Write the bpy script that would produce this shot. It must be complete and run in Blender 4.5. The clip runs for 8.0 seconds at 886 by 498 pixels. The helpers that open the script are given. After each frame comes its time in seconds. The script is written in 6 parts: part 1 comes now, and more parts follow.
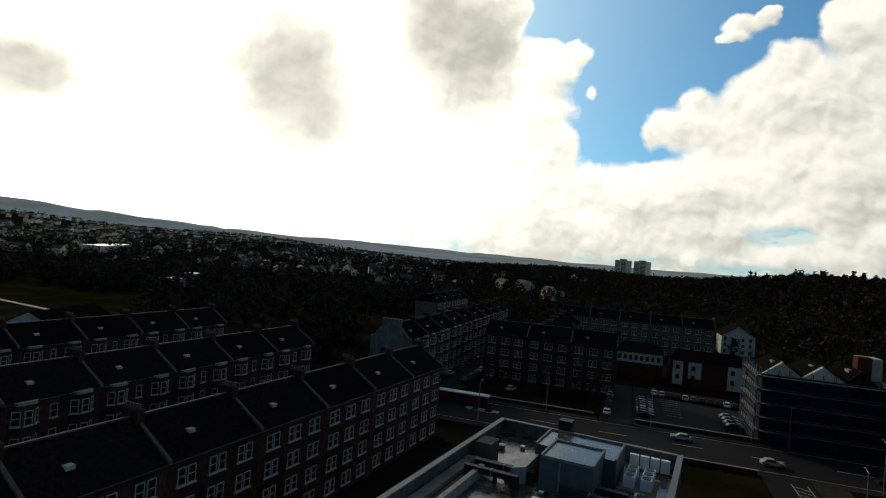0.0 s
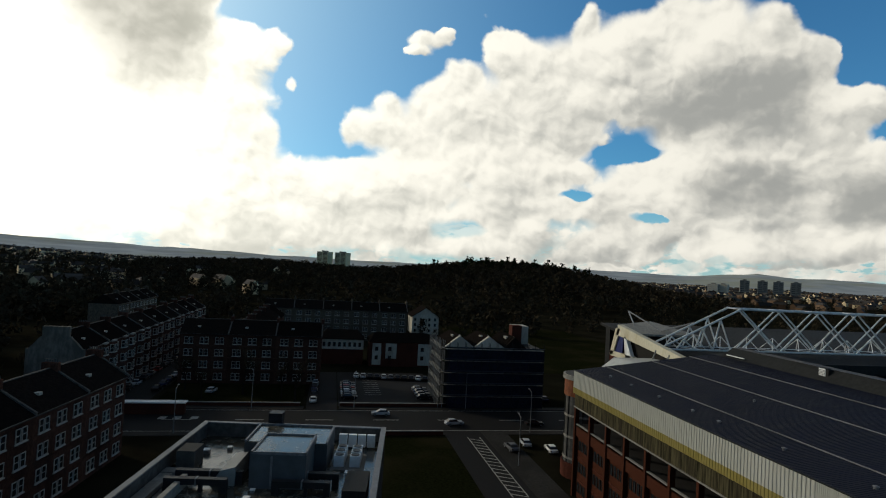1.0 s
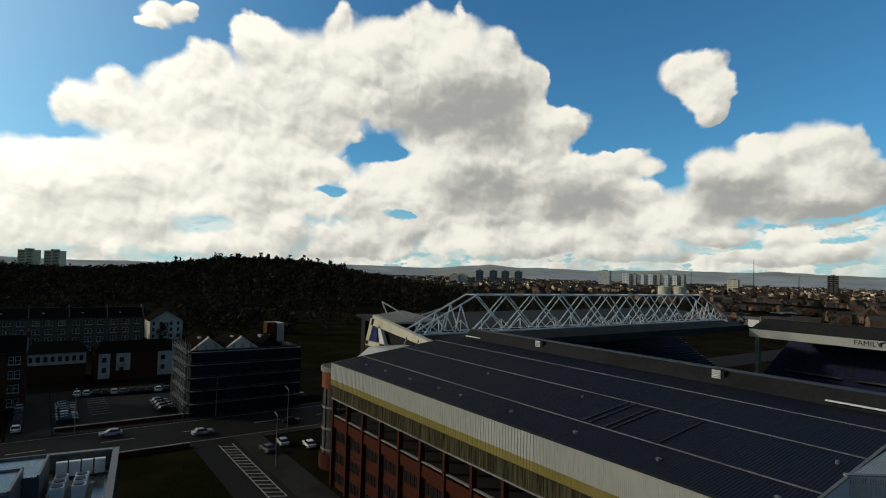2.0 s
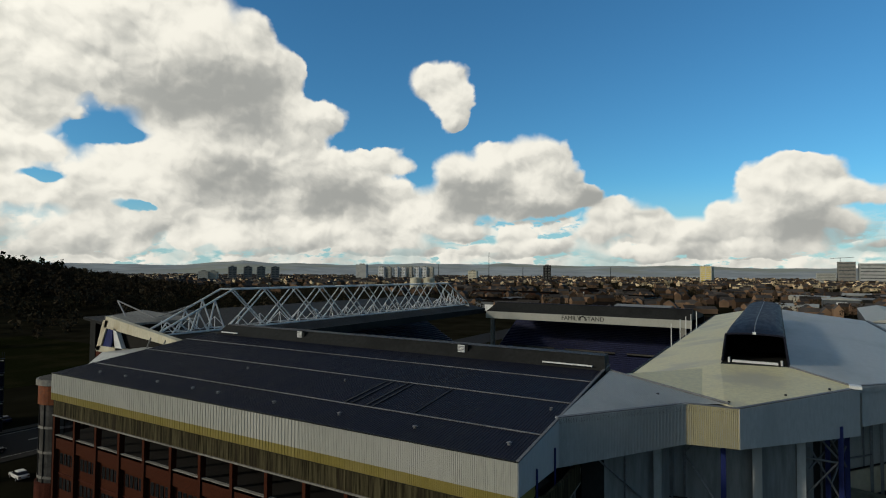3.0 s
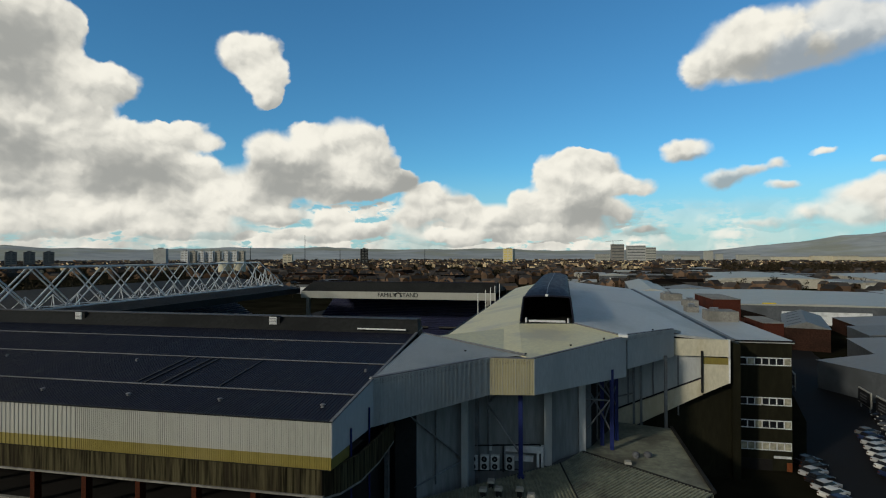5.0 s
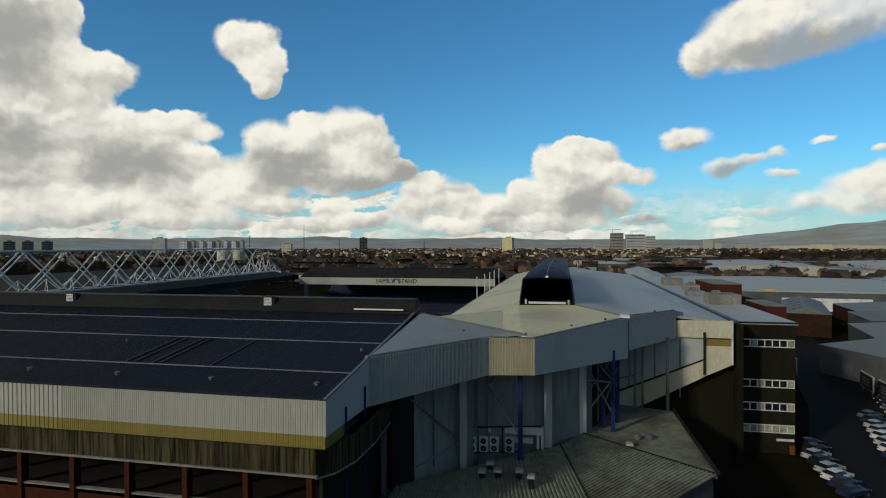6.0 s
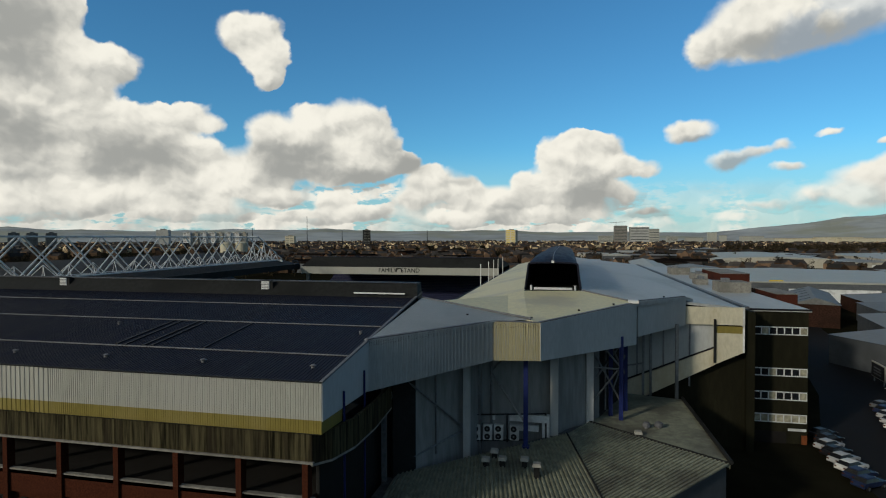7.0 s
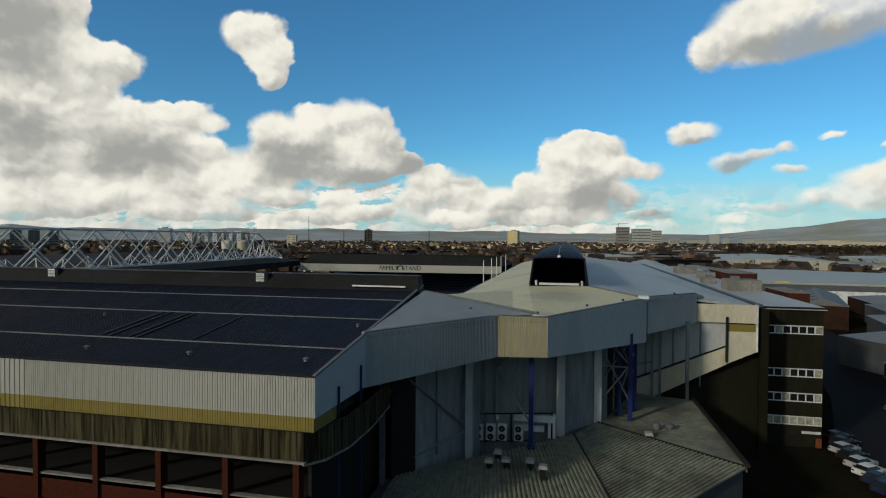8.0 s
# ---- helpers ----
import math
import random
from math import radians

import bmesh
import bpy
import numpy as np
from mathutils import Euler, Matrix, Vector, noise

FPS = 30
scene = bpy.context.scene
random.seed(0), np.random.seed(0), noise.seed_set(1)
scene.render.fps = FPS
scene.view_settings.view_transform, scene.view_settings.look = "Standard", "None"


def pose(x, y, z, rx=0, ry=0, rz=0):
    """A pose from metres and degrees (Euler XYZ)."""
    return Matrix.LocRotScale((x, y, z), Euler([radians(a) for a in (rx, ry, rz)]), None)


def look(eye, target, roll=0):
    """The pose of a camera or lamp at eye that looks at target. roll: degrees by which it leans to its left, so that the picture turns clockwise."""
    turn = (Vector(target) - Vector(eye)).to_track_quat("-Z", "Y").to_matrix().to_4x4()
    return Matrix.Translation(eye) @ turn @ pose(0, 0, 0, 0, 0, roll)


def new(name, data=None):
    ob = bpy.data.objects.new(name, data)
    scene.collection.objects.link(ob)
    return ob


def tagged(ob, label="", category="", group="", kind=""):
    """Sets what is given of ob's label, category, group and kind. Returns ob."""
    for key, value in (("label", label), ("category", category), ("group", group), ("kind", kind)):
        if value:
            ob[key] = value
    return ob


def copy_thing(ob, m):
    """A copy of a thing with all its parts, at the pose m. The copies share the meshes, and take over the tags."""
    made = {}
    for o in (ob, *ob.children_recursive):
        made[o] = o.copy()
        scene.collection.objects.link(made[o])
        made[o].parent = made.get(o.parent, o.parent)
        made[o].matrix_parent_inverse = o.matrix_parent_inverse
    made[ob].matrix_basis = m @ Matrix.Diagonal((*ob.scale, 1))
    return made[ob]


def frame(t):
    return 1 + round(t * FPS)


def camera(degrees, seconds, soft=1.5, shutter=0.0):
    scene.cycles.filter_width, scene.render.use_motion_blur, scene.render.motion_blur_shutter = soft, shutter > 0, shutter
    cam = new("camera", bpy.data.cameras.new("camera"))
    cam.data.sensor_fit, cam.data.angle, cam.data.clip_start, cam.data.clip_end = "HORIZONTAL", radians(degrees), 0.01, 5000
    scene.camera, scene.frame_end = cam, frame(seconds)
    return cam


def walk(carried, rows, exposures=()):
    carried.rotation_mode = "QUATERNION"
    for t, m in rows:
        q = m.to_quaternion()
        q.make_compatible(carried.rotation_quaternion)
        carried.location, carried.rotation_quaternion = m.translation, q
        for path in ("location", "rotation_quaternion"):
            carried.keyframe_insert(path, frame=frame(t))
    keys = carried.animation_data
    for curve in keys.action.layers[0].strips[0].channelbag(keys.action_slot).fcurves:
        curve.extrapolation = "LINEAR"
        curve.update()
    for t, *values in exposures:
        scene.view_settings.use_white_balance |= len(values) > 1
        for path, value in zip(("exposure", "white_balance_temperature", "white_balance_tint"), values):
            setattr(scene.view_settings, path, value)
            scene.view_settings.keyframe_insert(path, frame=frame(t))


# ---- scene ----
cam = camera(76.2, 8.0, soft=1.1)
PATH = [
    (0, (-0.256, -0.369, 36.183), (-2.151, -1.01, 36.202), 4.5),
    (0.5, (-0.176, -0.62, 36.033), (-2.171, -0.751, 36.075), 3.7),
    (1, (-0.159, -0.874, 35.914), (-2.123, -0.498, 35.975), 3.1),
    (1.5, (-0.024, -0.911, 35.809), (-1.862, -0.124, 35.876), 2.8),
    (1.7, (-0.038, -0.873, 35.803), (-1.804, 0.063, 35.879), 2.2),
    (2.8, (0.204, -2.021, 34.929), (-0.944, -0.386, 35.001), 0.9),
    (3, (0.317, -2.185, 34.841), (-0.698, -0.464, 34.917), 0.4),
    (3.5, (0.394, -2.231, 34.444), (-0.335, -0.369, 34.513), 0.2),
    (4, (0.392, -2.25, 34.011), (-0.133, -0.32, 34.044), -0.0),
    (4.5, (0.356, -1.99, 33.438), (-0.071, -0.036, 33.473), -0.1),
    (6, (0.145, 0.122, 31.528), (-0.274, 2.078, 31.511), -0.2),
    (6.5, (-0.101, 1.168, 30.898), (-0.529, 3.122, 30.881), -0.4),
    (7, (-0.301, 2.307, 30.28), (-0.731, 4.26, 30.237), -0.1),
    (7.5, (-0.71, 3.725, 29.742), (-1.129, 5.68, 29.704), 0.2),
    (8, (-0.964, 4.98, 29.211), (-1.4, 6.932, 29.17), 0.3),
]
walk(cam, [(t, look(eye, target, roll)) for t, eye, target, roll in PATH])

# ---- sky, sun and light ----
SUN_AZ, SUN_EL = radians(142), radians(21)      # azimuth counted from +y towards -x
SUN_DIR = Vector((-math.sin(SUN_AZ) * math.cos(SUN_EL), math.cos(SUN_AZ) * math.cos(SUN_EL), math.sin(SUN_EL)))
lamp = bpy.data.lights.new("sun", "SUN")
lamp.energy, lamp.angle, lamp.color = 1.7, radians(4.0), (1.0, 0.90, 0.72)
sun = new("sun", lamp)
sun.matrix_basis = look(SUN_DIR * 200, (0, 0, 0))

world = bpy.data.worlds.new("world")
scene.world = world
world.use_nodes = True
world.cycles.sampling_method, world.cycles.sample_map_resolution = "MANUAL", 512     # quick to draw

# cumulus banks: azimuth, elevation and half sizes in degrees
BANK_SUNWARD = [(145.7, 14.9, 8.4, 5.9), (145.1, 6.6, 9.7, 7.2), (134.5, 17.7, 9.7, 6.9), (132.8, 8.1, 12.3, 8.6), (119.7, 20.3, 9.3, 6.9),
                (117.7, 10.0, 13.7, 9.2), (108.2, 20.0, 6.8, 7.1), (103.7, 24.2, 2.3, 2.4), (102.6, 7.3, 9.5, 6.7), (104.9, 14.4, 6.2, 4.8),
                (99.3, 18.8, 3.3, 2.8), (96.6, 20.1, 1.5, 1.3), (99.8, 14.6, 3.4, 3.2), (95.1, 16.6, 0.6, 0.9), (97.8, 11.5, 1.7, 2.2),
                (113.8, 3.6, 16.5, 3.4), (139.2, 2.7, 14.0, 2.9)]
BANK_SUNWARD_LOW = [(93.7, 6.7, 6.9, 3.0), (87.0, 7.3, 5.9, 3.1), (81.8, 8.2, 5.0, 3.0)]
BANK_SOUTH = [(89.1, 13.1, 1.3, 2.1), (87.3, 13.6, 2.5, 1.9), (85.6, 15.7, 1.4, 1.2), (83.9, 13.3, 4.2, 3.1), (81.1, 16.5, 3.0, 2.3),
              (78.5, 18.8, 2.5, 1.8), (76.9, 15.3, 5.6, 4.2), (73.8, 21.1, 2.7, 2.3), (70.3, 19.6, 4.6, 3.4), (71.2, 14.7, 7.4, 4.1),
              (65.8, 23.1, 1.3, 2.2), (64.0, 20.9, 5.2, 3.3), (60.9, 22.7, 2.6, 2.0), (57.5, 23.4, 3.1, 2.2), (53.3, 21.8, 4.4, 3.5),
              (49.0, 22.1, 1.6, 1.9), (57.5, 17.8, 9.5, 5.2)]
BANK_SOUTH_LOW = [(48.8, 18.1, 4.4, 3.8), (46.0, 18.5, 1.5, 1.7), (50.2, 14.1, 9.0, 3.2), (42.9, 14.7, 2.5, 1.4), (54.4, 9.5, 7.1, 4.1),
                  (59.7, 10.2, 3.1, 1.6), (61.6, 8.2, 3.4, 2.0), (68.2, 13.0, 5.2, 1.8), (75.6, 11.6, 6.7, 2.7), (72.6, 9.6, 3.4, 2.1),
                  (83.1, 8.3, 5.8, 3.8), (89.2, 7.1, 6.4, 3.2), (66.9, 9.8, 2.6, 1.0), (45.9, 9.8, 5.5, 3.3), (49.9, 6.3, 4.7, 2.2),
                  (57.0, 6.4, 3.3, 1.5), (81.7, 22.0, 2.6, 1.0), (82.7, 20.7, 1.6, 0.7), (79.9, 22.8, 0.9, 0.6)]
BANK_FOOT = [(92.8, 3.1, 12.0, 2.6), (82.8, 3.9, 4.2, 1.9), (76.3, 5.3, 5.0, 1.3), (71.7, 3.7, 4.5, 1.9), (63.1, 3.0, 5.4, 1.7),
             (54.9, 2.6, 1.9, 1.5), (77.3, 2.0, 8.8, 1.4), (101.5, 5.2, 6.2, 3.7),
             (70.9, 9.7, 8.0, 2.8), (64.4, 6.1, 6.3, 1.9), (71.9, 6.9, 6.8, 1.9), (56.9, 4.7, 5.0, 1.5), (51.4, 3.5, 4.8, 1.3), (44.3, 3.7, 5.9, 1.3), (37.3, 4.1, 4.8, 1.5), (32.0, 5.6, 3.9, 1.7)]
BANK_WEST = [(36.8, 11.3, 2.2, 1.3), (38.9, 10.0, 3.2, 2.1), (34.4, 10.5, 1.8, 0.9), (41.0, 7.8, 5.6, 3.3), (36.2, 7.4, 3.2, 2.2),
             (47.3, 6.4, 5.6, 2.9), (52.6, 7.0, 4.6, 2.4), (45.3, 14.7, 3.9, 2.2), (42.4, 15.2, 1.9, 1.2), (31.4, 18.9, 2.5, 1.8),
             (32.3, 20.0, 0.9, 0.7), (29.5, 19.6, 1.7, 1.2), (29.7, 16.4, 1.9, 1.9), (29.1, 14.6, 1.1, 0.9)]
BANK_MIDDLE = [(29.6, 9.9, 2.0, 2.4), (25.4, 10.8, 3.2, 2.2), (21.6, 11.7, 3.6, 2.0), (19.6, 9.7, 3.3, 2.7), (26.2, 8.3, 4.8, 2.6),
               (30.7, 6.2, 4.5, 2.7), (22.2, 6.9, 4.9, 2.0), (16.5, 7.5, 1.9, 1.2), (34.0, 5.0, 3.3, 1.9), (39.4, 4.9, 4.2, 1.8),
               (29.0, 4.0, 3.1, 1.0), (23.6, 3.7, 2.1, 1.0), (13.1, 5.4, 3.7, 2.0), (10.0, 4.3, 3.3, 1.6), (15.3, 3.5, 2.8, 1.3),
               (44.9, 3.9, 3.9, 1.6)]
BANK_NORTH = [(1.7, 8.4, 1.7, 1.7), (-0.6, 9.1, 2.0, 1.4), (-3.0, 9.0, 2.5, 1.3), (-0.0, 7.0, 3.1, 2.1), (-3.4, 6.9, 3.3, 2.0), (3.3, 5.0, 2.6, 1.8),
              (-0.8, 4.3, 4.7, 2.0), (-6.0, 6.5, 2.4, 1.1), (-5.3, 4.2, 1.8, 1.0), (7.0, 3.4, 3.2, 1.3), (-7.3, 5.9, 1.2, 0.6),
              (-11.2, 10.1, 2.4, 1.0), (-10.2, 9.2, 1.4, 0.6), (-14.9, 7.1, 2.3, 1.0)]
BANK_NORTH_LOW = [(58.5, 3.3, 1.6, 1.4), (54.8, 2.9, 1.9, 1.2), (59.2, 1.9, 1.8, 0.9), (-7.3, 2.4, 2.0, 0.5),
                  (31.7, 18.9, 2.9, 2.3), (29.7, 17.2, 2.5, 2.4), (29.2, 15.1, 1.6, 1.4), (10.3, 2.0, 6.6, 0.8), (22.8, 2.3, 7.4, 0.9), (36.2, 2.7, 6.4, 1.1), (49.5, 2.5, 5.4, 1.0), (1.3, 2.2, 4.5, 0.8), (57.4, 6.6, 4.1, 2.3), (-15.1, 17.7, 3.6, 2.8), (-19.5, 18.3, 4.6, 3.1), (-23.5, 18.4, 3.8, 3.0), (-24.8, 3.5, 2.9, 1.5), (-11.3, 9.8, 2.4, 1.0)]
BANK_EAST = [(-12.1, 16.5, 1.6, 1.9), (-14.0, 17.4, 2.3, 2.2), (-16.5, 18.2, 2.9, 2.7), (-19.5, 17.7, 3.7, 2.3),
             (-22.7, 17.9, 3.1, 2.4), (-25.7, 17.9, 2.5, 2.1), (-18.2, 16.3, 3.8, 1.1), (-14.0, 6.9, 1.9, 1.0), (-16.6, 7.4, 1.8, 0.6),
             (-18.5, 8.0, 1.1, 0.8), (-19.0, 6.0, 1.4, 0.5), (-22.0, 8.8, 1.3, 0.4), (-25.6, 7.5, 0.7, 0.4), (-23.7, 5.0, 2.3, 1.4),
             (-25.5, 5.1, 1.8, 1.5), (-21.0, 3.8, 2.8, 1.1), (-17.2, 2.9, 2.6, 0.6), (-24.4, 3.3, 2.6, 1.1)]
THICK = [(125.0, 15.6, 5.4, 6.2), (122.5, 13.0, 3.6, 3.4), (107.6, 20.5, 5.2, 6.4), (111.0, 22.0, 4.0, 5.0), (146.5, 12.4, 5.0, 2.4), (52.2, 8.7, 3.8, 2.2), (52.5, 16.2, 6.5, 3.7),
         (41.0, 7.0, 4.3, 2.1), (26.8, 7.4, 3.7, 2.0), (50.5, 8.7, 4.0, 2.0), (-3.2, 4.0, 3.3, 1.4), (-7.3, 2.4, 2.2, 0.7), (15.9, 7.2, 2.3, 1.4),
         (20.5, 6.0, 3.4, 1.1), (-19.5, 16.5, 4.6, 1.2), (-14.6, 6.5, 1.8, 0.7), (-11.8, 9.0, 1.9, 0.5)]
GAPS = [(61.5, 11.7, 2.7, 0.9), (66.2, 7.8, 2.0, 0.5), (58.9, 5.3, 1.9, 0.6)]


class Nodes:
    """Short ways to add nodes to one tree."""
    def __init__(self, tree):
        self.tree, self.new, self.link = tree, tree.nodes.new, tree.links.new

    def put(self, socket, value):
        if isinstance(value, bpy.types.NodeSocket):
            self.link(value, socket)
        else:
            socket.default_value = value

    def math(self, op, *values, clamp=False):
        n = self.new("ShaderNodeMath")
        n.operation, n.use_clamp = op, clamp
        for s, v in zip(n.inputs, values):
            self.put(s, v)
        return n.outputs[0]

    def vec(self, op, *values):
        n = self.new("ShaderNodeVectorMath")
        n.operation = op
        for s, v in zip(n.inputs, values):
            self.put(s, v)
        return n.outputs["Value"] if op in ("LENGTH", "DISTANCE", "DOT_PRODUCT") else n.outputs[0]

    def scaled(self, vector, by):
        n = self.new("ShaderNodeVectorMath")
        n.operation = "SCALE"
        self.put(n.inputs["Vector"], vector)
        self.put(n.inputs["Scale"], by)
        return n.outputs[0]

    def ramp(self, value, a, b, lo=0.0, hi=1.0, smooth=True):
        n = self.new("ShaderNodeMapRange")
        n.interpolation_type = "SMOOTHSTEP" if smooth else "LINEAR"
        for s, v in zip(n.inputs, (value, a, b, lo, hi)):
            self.put(s, v)
        return n.outputs[0]

    def mix(self, fac, a, b, blend="MIX"):
        n = self.new("ShaderNodeMix")
        n.data_type, n.blend_type = "RGBA", blend
        self.put(n.inputs[0], fac)
        self.put(n.inputs[6], a)
        self.put(n.inputs[7], b)
        return n.outputs[2]

    def noise(self, vector, scale, detail=4.0, rough=0.55, color=False):
        n = self.new("ShaderNodeTexNoise")
        if vector is not None:
            self.put(n.inputs["Vector"], vector)
        n.inputs["Scale"].default_value, n.inputs["Detail"].default_value, n.inputs["Roughness"].default_value = scale, detail, rough
        return n.outputs[1 if color else 0]


def ellipses(q, at, banks, soft):
    """The distance of a place in the sky to the nearest of some ellipses, 1 on their rims."""
    near = None
    for az, el, w, h in banks:
        away = q.vec("LENGTH", q.vec("MULTIPLY_ADD", at, (1 / radians(w), 1 / radians(h), 0),
                                     (-az / w, -el / h, 0)))
        near = away if near is None else q.math("SMOOTH_MIN", near, away, soft)
    return near


def puffs(q, at, banks):
    """How deep in the puffs a place lies, 0 on their rims, and which way the rounded side of the nearest ones faces, across and up."""
    total = (0.0, 0.0, 0.004)
    for az, el, w, h in banks:
        off = q.vec("MULTIPLY_ADD", at, (1 / radians(w), 1 / radians(h), 0), (-az / w, -el / h, 1.0))
        pull = q.math("MAXIMUM", q.math("SUBTRACT", 1.64, q.vec("LENGTH", off)), 0.0)
        total = q.vec("ADD", total, q.scaled(off, q.math("MULTIPLY", pull, pull)))
    x = q.new("ShaderNodeSeparateXYZ")
    q.link(total, x.inputs[0])
    depth = q.math("MULTIPLY_ADD", q.math("SQRT", x.outputs[2]), 2.4, -0.54)
    return q.math("MINIMUM", depth, 1.1), q.scaled(total, q.math("DIVIDE", 1.0, x.outputs[2]))


def billow(q, at):
    """How far the cauliflower heads of a cloud stand out, at two sizes, and its finest fray."""
    big = q.new("ShaderNodeTexVoronoi")
    big.feature = "SMOOTH_F1"
    q.link(q.vec("MULTIPLY", at, (1.0, 1.2, 1.0)), big.inputs["Vector"])
    for key, value in (("Scale", 15.0), ("Detail", 2.5), ("Roughness", 0.5), ("Lacunarity", 2.3), ("Smoothness", 0.55)):
        big.inputs[key].default_value = value
    return q.math("MULTIPLY_ADD", q.noise(at, 30.0, 5.0, 0.6), 0.45, q.math("SUBTRACT", 0.5, big.outputs["Distance"]))


def build_sky():
    tree = world.node_tree
    tree.nodes.clear()
    q = Nodes(tree)
    way = q.vec("NORMALIZE", q.new("ShaderNodeTexCoord").outputs["Generated"])
    x = q.new("ShaderNodeSeparateXYZ")
    q.link(way, x.inputs[0])
    az, up = q.math("ARCTAN2", q.math("MULTIPLY", x.outputs[0], -1.0), x.outputs[1]), x.outputs[2]
    place = q.new("ShaderNodeCombineXYZ")
    q.link(az, place.inputs[0])
    q.link(q.math("ARCSINE", up), place.inputs[1])
    at = place.outputs[0]
    warp = q.vec("SUBTRACT", q.noise(at, 14.0, 4.0, 0.55, color=True), (0.5, 0.5, 0.5))
    moved = q.vec("MULTIPLY_ADD", warp, (0.05, 0.04, 0.0), at)
    banks = (BANK_SUNWARD + BANK_SUNWARD_LOW + BANK_SOUTH + BANK_SOUTH_LOW + BANK_FOOT + BANK_WEST + BANK_MIDDLE
             + BANK_NORTH + BANK_NORTH_LOW + BANK_EAST)
    mass, side = puffs(q, moved, banks)
    here, sunward = billow(q, moved), billow(q, q.vec("ADD", moved, (0.007, 0.011, 0.0)))
    # overhead and behind: unseen cloud cover, added to cut the light on the ground
    beyond = q.math("MAXIMUM", q.ramp(up, 0.44, 0.58), q.ramp(q.math("ABSOLUTE", q.math("SUBTRACT", az, 1.03)), 1.62, 1.9))
    rest = q.math("MULTIPLY_ADD", q.noise(at, 3.2, 3.0), 3.0, -0.9)
    mass = q.math("ADD", q.math("MULTIPLY", mass, q.math("SUBTRACT", 1.0, beyond)), q.math("MULTIPLY", rest, beyond))
    mass = q.math("ADD", mass, 0.22)
    mass = q.math("SUBTRACT", mass, q.ramp(ellipses(q, moved, GAPS, 0.1), 1.3, 0.3, 0.0, 1.25))
    # rows of small flat clouds above the horizon
    rows = q.noise(q.vec("MULTIPLY", at, (1.0, 2.6, 1.0)), 21.0, 5.0, 0.55)
    low = q.math("MULTIPLY", q.ramp(up, 0.15, 0.07), q.ramp(rows, 0.24, 0.52, -0.2, 0.7))
    low = q.math("SUBTRACT", low, q.ramp(up, 0.07, 0.16, 0.0, 1.5))
    mass = q.math("SMOOTH_MAX", mass, low, 0.15)
    body = q.math("MULTIPLY_ADD", q.math("SUBTRACT", q.math("MAXIMUM", here, -0.1), 0.27), 0.9, mass)
    soft = q.math("ADD", q.ramp(q.noise(at, 6.0, 2.0), 0.38, 0.62, 0.2, 0.75), q.ramp(az, -0.08, -0.24, 0.0, 0.6))
    cover = q.ramp(body, -0.03, soft)
    # sides turned to the sun are bright, undersides and thick parts grey
    relief = q.math("SUBTRACT", here, sunward)
    round_side = q.vec("DOT_PRODUCT", side, (0.30, 0.55, 0.0))
    lit = q.math("ADD", q.math("MULTIPLY_ADD", relief, 0.85, round_side), q.ramp(q.noise(at, 9.0, 3.0, 0.5), 0.3, 0.7, 0.25, 0.75))
    lit = q.math("ADD", lit, q.ramp(body, 0.0, 0.35, 0.28, 0.0))
    thick = q.ramp(ellipses(q, moved, THICK, 0.2), 1.6, 0.3)
    lit = q.math("MULTIPLY_ADD", thick, -0.75, lit)
    toward = q.math("MAXIMUM", q.vec("DOT_PRODUCT", way, tuple(SUN_DIR)), 0.0)
    glow = q.math("POWER", toward, 2.6)
    lit = q.ramp(q.math("ADD", lit, q.ramp(glow, 0.35, 0.75, 0.0, 0.55)), -0.45, 1.0)
    shade = q.mix(1.0, (0.40, 0.405, 0.38, 1), q.mix(glow, (1, 1, 1, 1), (2.9, 2.8, 2.5, 1)), "MULTIPLY")
    bright = q.mix(1.0, (0.92, 0.89, 0.79, 1), q.mix(glow, (1, 1, 1, 1), (1.9, 1.9, 1.85, 1)), "MULTIPLY")
    air = q.new("ShaderNodeTexSky")
    air.sky_type, air.sun_disc, air.sun_elevation, air.sun_rotation = "NISHITA", False, SUN_EL, -SUN_AZ
    air.altitude, air.air_density, air.dust_density, air.ozone_density = 60, 1.0, 0.0, 3.0
    clear = q.mix(1.0, air.outputs[0], (0.044, 0.095, 0.114, 1), "MULTIPLY")
    clear = q.mix(q.ramp(up, 0.16, 0.0, 0.0, 0.75), clear, (0.36, 0.54, 0.58, 1))
    clear = q.mix(q.math("POWER", toward, 3.5), clear, (0.62, 1.0, 1.12, 1))
    clear = q.mix(q.math("POWER", toward, 9.0), clear, (1.4, 1.35, 1.25, 1))
    lit = q.math("MULTIPLY", lit, q.math("SUBTRACT", 1.0, q.math("MULTIPLY", beyond, 0.9)))
    shade = q.mix(beyond, shade, (0.052, 0.050, 0.045, 1))       # dark undersides, made up out of view to dim the ambient light
    dense = q.math("MULTIPLY_ADD", q.math("MULTIPLY", thick, q.ramp(glow, 0.3, 0.75, 0.1, 0.5)), -1.0, 1.0)     # thick cloud holds back the sun's glow
    both = q.mix(cover, clear, q.scaled(q.mix(lit, shade, bright), dense))
    back = q.new("ShaderNodeBackground")
    q.link(both, back.inputs[0])
    back.inputs[1].default_value = 1.0
    q.link(back.outputs[0], q.new("ShaderNodeOutputWorld").inputs[0])


build_sky()

# ---- materials ----


